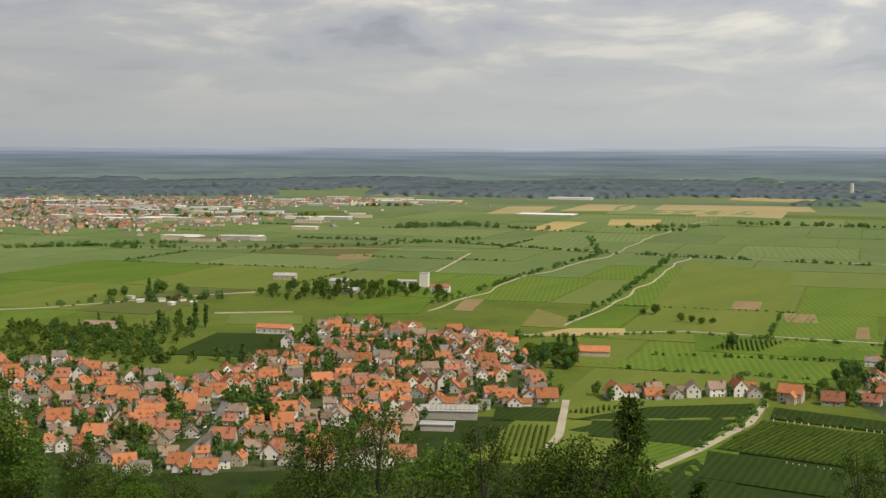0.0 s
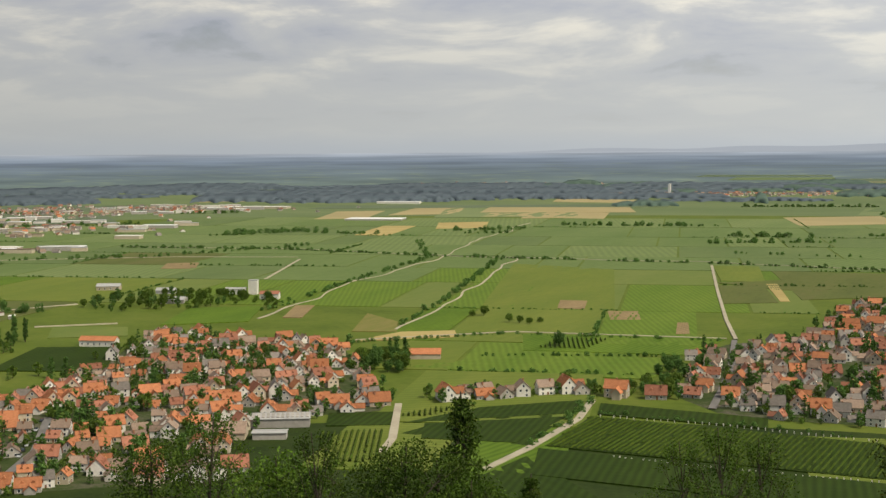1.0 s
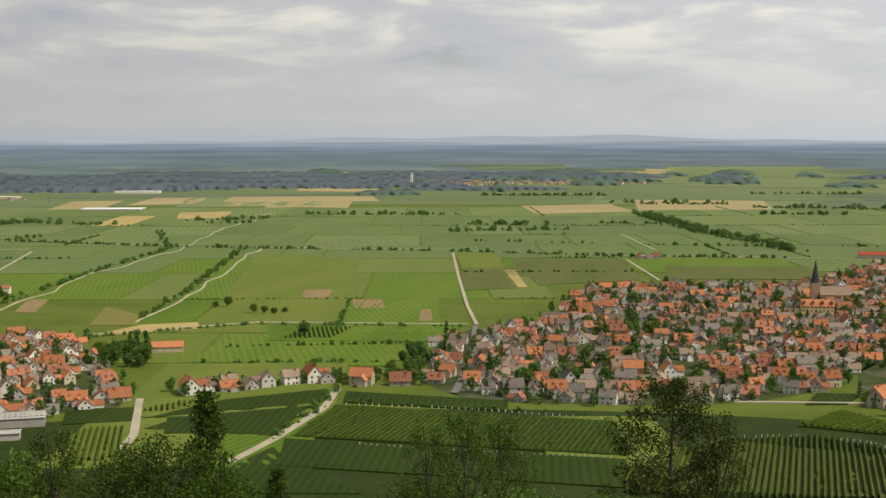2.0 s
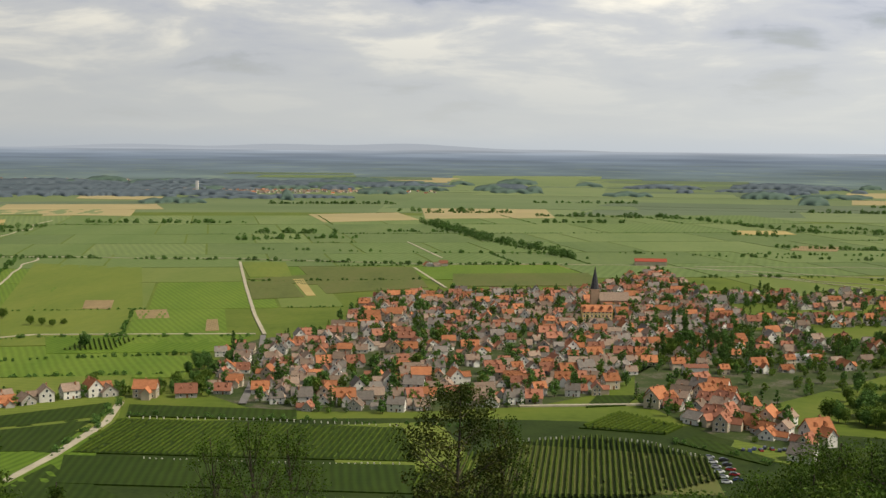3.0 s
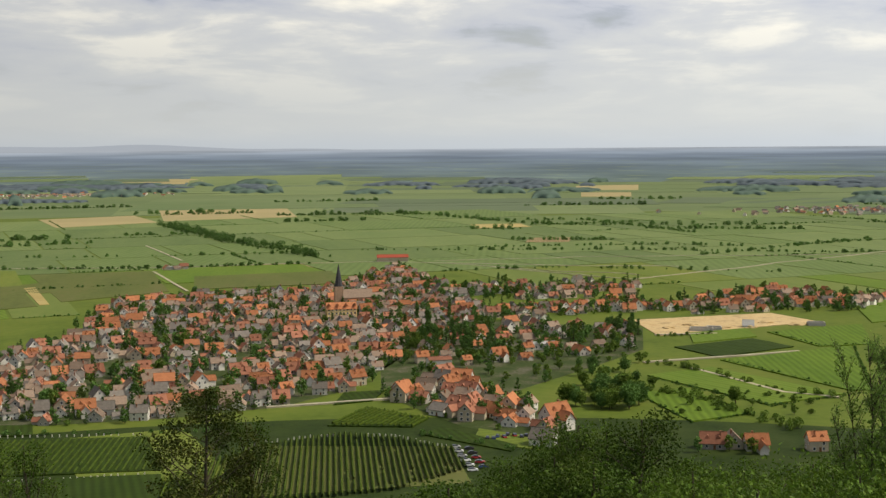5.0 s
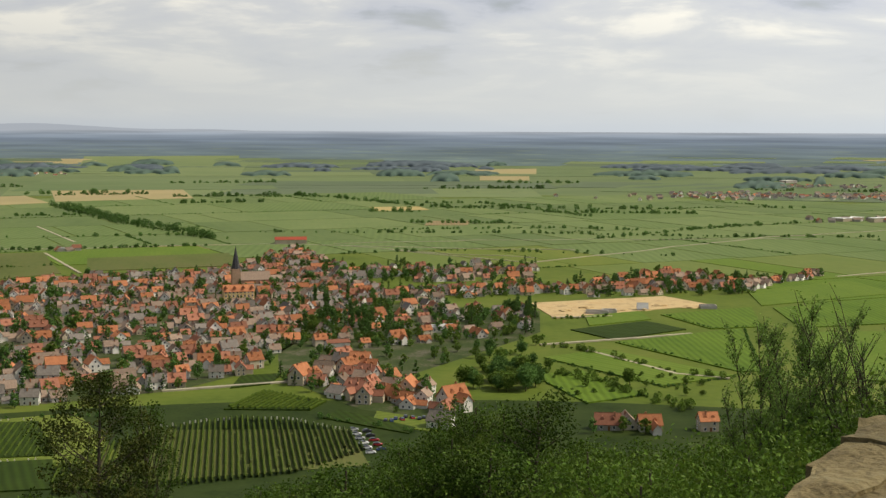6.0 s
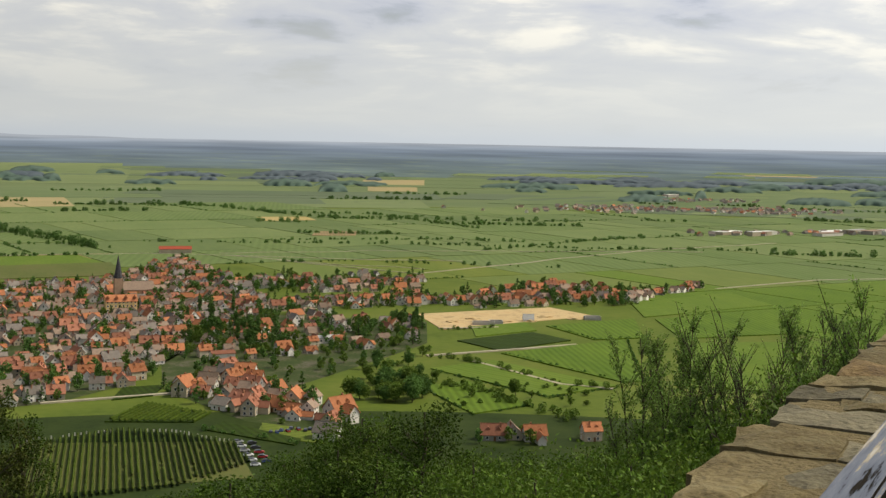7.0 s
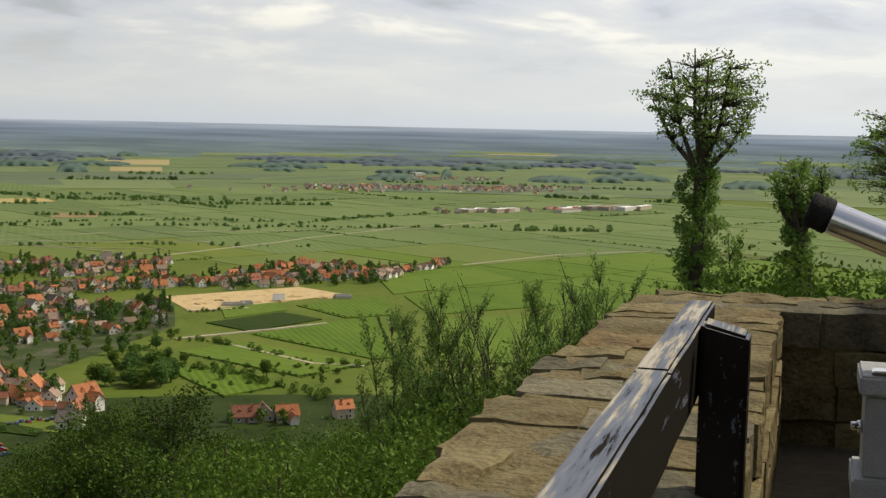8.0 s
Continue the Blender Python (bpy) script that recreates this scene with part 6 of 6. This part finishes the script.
def worn_paint():
    """Dark blue paint that has peeled to grey wood along the grain."""
    mat = bpy.data.materials.new("worn_paint")
    mat.use_nodes = True
    nt = mat.node_tree
    bsdf = nt.nodes["Principled BSDF"]
    tc = nt.nodes.new("ShaderNodeTexCoord")
    mp = nt.nodes.new("ShaderNodeMapping")
    mp.inputs["Scale"].default_value = (1.0, 0.06, 0.5)
    nt.links.new(tc.outputs["Object"], mp.inputs[0])
    flake = nt.nodes.new("ShaderNodeTexNoise")
    flake.inputs["Scale"].default_value, flake.inputs["Detail"].default_value, flake.inputs["Roughness"].default_value = 40.0, 9.0, 0.7
    nt.links.new(mp.outputs[0], flake.inputs["Vector"])
    area = nt.nodes.new("ShaderNodeTexNoise")
    area.inputs["Scale"].default_value = 3.0
    nt.links.new(tc.outputs["Object"], area.inputs["Vector"])
    geo = nt.nodes.new("ShaderNodeNewGeometry")
    up_ = nt.nodes.new("ShaderNodeSeparateXYZ")
    nt.links.new(geo.outputs["Normal"], up_.inputs[0])
    wear = nt.nodes.new("ShaderNodeMath")
    wear.operation = "MULTIPLY_ADD"
    wear.inputs[1].default_value, wear.inputs[2].default_value = 0.25, -0.165
    nt.links.new(up_.outputs[2], wear.inputs[0])
    a = nt.nodes.new("ShaderNodeMath")
    a.operation = "ADD"
    nt.links.new(flake.outputs[0], a.inputs[0])
    nt.links.new(wear.outputs[0], a.inputs[1])
    b = nt.nodes.new("ShaderNodeMath")
    b.operation = "MULTIPLY_ADD"
    b.inputs[1].default_value = 0.35
    nt.links.new(area.outputs[0], b.inputs[0])
    nt.links.new(a.outputs[0], b.inputs[2])
    rp = nt.nodes.new("ShaderNodeValToRGB")
    el = rp.color_ramp.elements
    el[0].position, el[0].color = 0.60, (0.022, 0.020, 0.017, 1)
    el[1].position, el[1].color = 0.87, (0.42, 0.40, 0.35, 1)
    for at, colour in ((0.64, (0.12, 0.138, 0.175, 1)), (0.77, (0.17, 0.188, 0.23, 1)), (0.795, (0.30, 0.275, 0.21, 1))):
        el.new(at).color = colour
    nt.links.new(b.outputs[0], rp.inputs[0])
    nt.links.new(rp.outputs[0], bsdf.inputs["Base Color"])
    bsdf.inputs["Roughness"].default_value, bsdf.inputs["Specular IOR Level"].default_value = 0.8, 0.0
    bp = nt.nodes.new("ShaderNodeBump")
    bp.inputs["Strength"].default_value, bp.inputs["Distance"].default_value = 0.5, 0.004
    nt.links.new(flake.outputs[0], bp.inputs["Height"])
    nt.links.new(bp.outputs[0], bsdf.inputs["Normal"])
    return mat


M["paint"] = worn_paint()


def plank(x0, x1, y0, y1, z0, z1, bevel=0.008, cuts=12, along="y"):
    """A squared timber with worn edges and a slightly uneven surface."""
    bm = bmesh.new()
    bmesh.ops.create_cube(bm, size=1)
    for v in bm.verts:
        v.co = Vector(((x0 + x1) / 2 + v.co.x * (x1 - x0), (y0 + y1) / 2 + v.co.y * (y1 - y0), (z0 + z1) / 2 + v.co.z * (z1 - z0)))
    bmesh.ops.bevel(bm, geom=list(bm.edges), offset=bevel, segments=2, affect="EDGES")
    axis = 1 if along == "y" else 2
    long_edges = [e for e in bm.edges if abs((e.verts[0].co - e.verts[1].co)[axis]) > 0.2]
    bmesh.ops.subdivide_edges(bm, edges=long_edges, cuts=cuts, use_grid_fill=True)
    for v in bm.verts:
        n = noise.noise_vector(v.co * 4.0)
        v.co += n * 0.002
    me = bpy.data.meshes.new("plank")
    bm.to_mesh(me)
    bm.free()
    me.materials.append(M["paint"])
    return me


rail = thing("railing", "dark blue wooden railing with peeling paint on the parapet", "railing", m=WALL_FRAME)
part("rail", plank(-0.348, -0.270, -2, 2.62, -0.69, -0.49, cuts=30), rail)
part("rail", plank(-0.350, -0.272, 2.624, 3.77, -0.69, -0.49), rail)
post_ob = part("post", plank(-0.266, -0.146, 3.24, 3.36, -1.0, -0.478, 0.01, 6, "z"), rail)
for v in post_ob.data.vertices:
    v.co.z -= (v.co.x + 0.266) * 0.25 * max(0.0, (v.co.z + 1.0) / 0.522) ** 3
M["chrome"] = material("chrome", [(0.62, 0.63, 0.65), (0.70, 0.71, 0.73)], 3.0, rough=0.16, metal=1.0)
M["rubber"] = material("rubber", [(0.012, 0.012, 0.012), (0.03, 0.028, 0.026)], 20.0, rough=0.7, bump=0.3)
M["hammer_grey"] = material("hammer_grey", [(0.27, 0.275, 0.27), (0.36, 0.365, 0.36)], 12.0, rough=0.45, bump=0.2)


def lathe(profile, mat, name, sides=40):
    """A turned shape along x from (x, radius) pairs."""
    s = Shape()
    for x, r in profile:
        s.v += [(x, r * math.cos(2 * math.pi * k / sides), r * math.sin(2 * math.pi * k / sides)) for k in range(sides)]
    for j in range(len(profile) - 1):
        s.f += [(j * sides + k, j * sides + (k + 1) % sides, (j + 1) * sides + (k + 1) % sides, (j + 1) * sides + k) for k in range(sides)]
    s.f += [tuple(reversed(range(sides))), tuple((len(profile) - 1) * sides + k for k in range(sides))]
    s.i = [0] * len(s.f)
    return s.mesh(name, [mat], True)


scope = thing("telescope", "coin-operated chrome telescope on a grey steel pedestal", "telescope", m=WALL_FRAME)
TUBE = pose(0.0, 3.3, -0.19, 0, 20.5, 0)
part("tube", lathe(((0.035, 0.0395), (0.04, 0.041), (0.34, 0.041), (0.36, 0.048), (0.62, 0.048), (0.64, 0.03), (0.70, 0.03)), M["chrome"], "tube"), scope, "polished chrome tube", TUBE)
part("ring", lathe(((-0.022, 0.030), (-0.022, 0.042), (-0.015, 0.0455), (0.0, 0.0455), (0.002, 0.044), (0.016, 0.044), (0.018, 0.0455), (0.034, 0.0455), (0.037, 0.040)), M["rubber"], "ring"), scope, "black ribbed rubber ring", TUBE)


def bevelled(x0, x1, y0, y1, z0, z1, mat, bevel=0.006):
    bm = bmesh.new()
    bmesh.ops.create_cube(bm, size=1)
    for v in bm.verts:
        v.co = Vector(((x0 + x1) / 2 + v.co.x * (x1 - x0), (y0 + y1) / 2 + v.co.y * (y1 - y0), (z0 + z1) / 2 + v.co.z * (z1 - z0)))
    bmesh.ops.bevel(bm, geom=list(bm.edges), offset=bevel, segments=2, affect="EDGES")
    me = bpy.data.meshes.new("box")
    bm.to_mesh(me)
    bm.free()
    me.materials.append(M[mat])
    return me


part("pedestal", bevelled(0.138, 0.338, 3.25, 3.45, -0.842, -0.635, "hammer_grey"), scope)
part("lid", bevelled(0.122, 0.354, 3.235, 3.465, -0.635, -0.585, "hammer_grey"), scope)
part("coin_plate", bevelled(0.15, 0.21, 3.245, 3.30, -0.585, -0.572, "chrome", 0.003), scope, "small chrome coin plate")
part("flange", bevelled(0.114, 0.362, 3.225, 3.475, -0.90, -0.842, "hammer_grey"), scope)
part("column", bevelled(0.17, 0.31, 3.28, 3.42, -1.65, -0.90, "hammer_grey"), scope)
part("neck", bevelled(0.205, 0.265, 3.32, 3.38, -0.585, -0.28, "hammer_grey", 0.012), scope)
part("bolt", lathe(((-0.028, 0.008), (-0.026, 0.011), (-0.012, 0.011), (-0.012, 0.016), (0.002, 0.016)), M["chrome"], "bolt", 12), scope, "chrome lock bolt", pose(0.136, 3.32, -0.728))

# ---- shrubs and trees just outside the parapet ----
def spray_meshes(name, height, spread, stems, twigs, per, size, seed, leaf):
    """Several thin stems from one foot that fan out near the top, with short rising twigs."""
    rg = random.Random(seed)
    wood, crown = Shape(), Shape()
    for k in range(stems):
        a = 2 * math.pi * (k + rg.random()) / stems
        top, reach, bow = height * rg.uniform(0.72, 1.0), spread * rg.uniform(0.25, 1.0), rg.uniform(1.6, 2.6)
        line = []
        for j in range(9):
            f = j / 8
            q = reach * f ** bow + 0.10
            line.append(Vector((math.cos(a + 0.3 * f) * q + rg.uniform(-0.04, 0.04), math.sin(a + 0.3 * f) * q + rg.uniform(-0.04, 0.04), -0.8 + (top + 0.8) * f)))
        for j in range(8):
            wood.tube(line[j], line[j + 1], 0.045 * (1 - j / 8) + 0.007, 0.045 * (1 - (j + 1) / 8) + 0.006, 5)
        for _ in range(twigs):
            f = rg.uniform(0.48, 0.99)
            base = line[int(f * 8)].lerp(line[int(f * 8) + 1], f * 8 % 1)
            b, long = rg.uniform(0, 6.283), height * rg.uniform(0.035, 0.10) * (1.25 - 0.6 * f)
            tip = base + Vector((math.cos(b) * long * 0.55, math.sin(b) * long * 0.55, long))
            wood.tube(base, tip, 0.010, 0.004, 3)
            for _ in range(per):
                leaf_cloud(crown, base.lerp(tip, rg.uniform(0.2, 1.05)), 0.09, 2, size, rg)
    return wood.mesh(name + "_wood", M["bark"]), crown.mesh(name + "_leaves", leaf)


KIND["sapling"] = (spray_meshes("sapling", 10, 1.1, 8, 70, 14, 0.036, 41, M["leaf_airy"]), "slender young tree with sparse leaves", "tree")
KIND["bare_sapling"] = (spray_meshes("bare_sapling", 10, 1.6, 12, 55, 5, 0.028, 42, M["leaf_airy"]), "nearly bare young tree with thin branches", "tree")
KIND["bush"] = (tree_meshes("bush", 6, 2.6, 0.03, 44, 24000, 0.04, 43, M["leaf_near"], clump=0.24, twigs=4, girth=0.01), "dense leafy green bush below the parapet", "bush")


def ash_meshes(name, height, crown_r, crown_h, ivy_r, ivy_h, tips, seed, leaf):
    """A tall tree: trunks grown with ivy up to the fork, above it a rounded airy crown of rising boughs."""
    rg = random.Random(seed)
    wood, crown = Shape(), Shape()
    neck = height - 2 * crown_h
    fork = Vector((0.05, 0.0, neck))
    wood.tube((-0.25, 0.1, -1.5), (-0.12, 0, neck * 0.6), 0.26, 0.2, 9)
    wood.tube((-0.12, 0, neck * 0.6), fork, 0.2, 0.13, 9)
    centre = Vector((0, 0, height - crown_h))
    boughs = []
    for k in range(8):
        a = k * 2.4 + rg.uniform(-0.3, 0.3)
        lean = rg.uniform(0.15, 0.72)
        end = Vector((math.cos(a) * crown_r * lean, math.sin(a) * crown_r * lean, neck + crown_h * rg.uniform(1.1, 1.8) * (1.15 - 0.45 * lean)))
        foot = fork - Vector((0, 0, rg.uniform(0.0, 0.5)))
        mid_ = foot.lerp(end, 0.5) + Vector((math.cos(a) * 0.1, math.sin(a) * 0.1, -0.08))
        wood.tube(foot, mid_, 0.075, 0.045, 6)
        wood.tube(mid_, end, 0.045, 0.015, 5)
        boughs.append((foot, mid_, end))
    for j in range(tips):
        while True:
            v = Vector((rg.uniform(-1, 1), rg.uniform(-1, 1), rg.uniform(-1, 1)))
            if 0.25 < v.length < 1.0:
                break
        ragged = 0.80 + 0.42 * noise.noise(v.normalized() * 1.7 + Vector((seed, 0, 0)))
        tip = centre + Vector((v.x * crown_r, v.y * crown_r, v.z * crown_h)) * ragged
        if tip.z < neck + 0.15 * crown_h and math.hypot(tip.x, tip.y) < 0.3 * crown_r:
            continue
        foot, mid_, end = min(boughs, key=lambda b: (b[1].lerp(b[2], 0.5) - tip).length)
        start = min((foot.lerp(mid_, 0.7), mid_, mid_.lerp(end, 0.35), mid_.lerp(end, 0.7), end), key=lambda q: (q - tip).length + max(0, q.z - tip.z + 0.1))
        bend = start.lerp(tip, 0.6) + Vector((0, 0, 0.04))
        wood.tube(start, bend, 0.014, 0.009, 4)
        wood.tube(bend, tip, 0.009, 0.004, 3)
        leaf_cloud(crown, tip, 0.13, rg.randint(5, 13), 0.04, rg)
        if rg.random() < 0.6:
            leaf_cloud(crown, bend, 0.10, 5, 0.034, rg)
    for j in range(int(150 * ivy_h / 2.6)):
        f = rg.random() ** 0.8
        a, z = rg.uniform(0, 6.283), neck + 0.35 - ivy_h * f
        wide = ivy_r * (0.5 + 0.5 * f) * (0.75 + 0.45 * noise.noise(Vector((math.cos(a), math.sin(a), z * 1.3 + seed))))
        rr = wide * rg.uniform(0.3, 1.1)
        leaf_cloud(crown, (math.cos(a) * rr - 0.06, math.sin(a) * rr, z), 0.17, 46, 0.042, rg)
    return wood.mesh(name + "_wood", M["bark"]), crown.mesh(name + "_leaves", leaf)


KIND["tall_ash"] = (ash_meshes("tall_ash", 15.5, 1.72, 1.38, 0.85, 3.0, 520, 44, M["leaf_airy"]), "tall tree with ivy-grown trunk and loose crown", "tree")
KIND["small_ash"] = (ash_meshes("small_ash", 12, 0.8, 0.75, 0.55, 2.6, 220, 45, M["leaf_airy"]), "smaller loose-crowned tree beside the parapet", "tree")
for kind, az, r, top in (("sapling", 28.2, 24, -7.9), ("sapling", 30.0, 25, -6.9), ("sapling", 29.1, 27, -7.4), ("bare_sapling", 33.4, 26, -6.6), ("sapling", 35.6, 25, -6.4), ("bare_sapling", 36.9, 26, -5.6), ("bare_sapling", 32.7, 24, -6.7), ("bare_sapling", 34.3, 22, -6.9), ("sapling", 36.6, 22, -5.4), ("bare_sapling", 38.8, 24, -5.5),
                         ("tall_ash", 41.3, 26, 3.8), ("small_ash", 45.6, 24, -0.85), ("tall_ash", 50.2, 22, 1.7), ("sapling", 43.6, 26, -4.0), ("bush", 47.3, 22, -4.4), ("bush", 44.4, 22, -5.4)):
    set_tree(kind, az, r, top, "young trees beside the parapet")
bush_rng = random.Random(17)
for _ in range(44):
    az = bush_rng.uniform(20, 46)
    r = bush_rng.uniform(14, 40)
    top = skyline(az) - bush_rng.uniform(0.0, 2.0)
    x, y = r * math.sin(radians(az)), r * math.cos(radians(az))
    tall = EYE + r * math.tan(radians(top)) - warp(x, y)[2]
    if 1.5 < tall < 9:
        set_tree("bush", az, r, top, "bushes below the parapet")

# ---- unseen wall, added to close the terrace and shade its corner ----
s = Shape()
s.box(1.25, 2.1, -3.2, 10.0, -1.65, 0.6)
s.box(-0.16, 1.25, -4.0, -3.2, -1.65, 0.6)
shade_wall = tagged(new("wall_ruin", s.mesh("wall_ruin", [M["stone"]])), "unseen low sandstone wall added to shade the terrace", "wall", kind="structure")
shade_wall.matrix_basis = WALL_FRAME
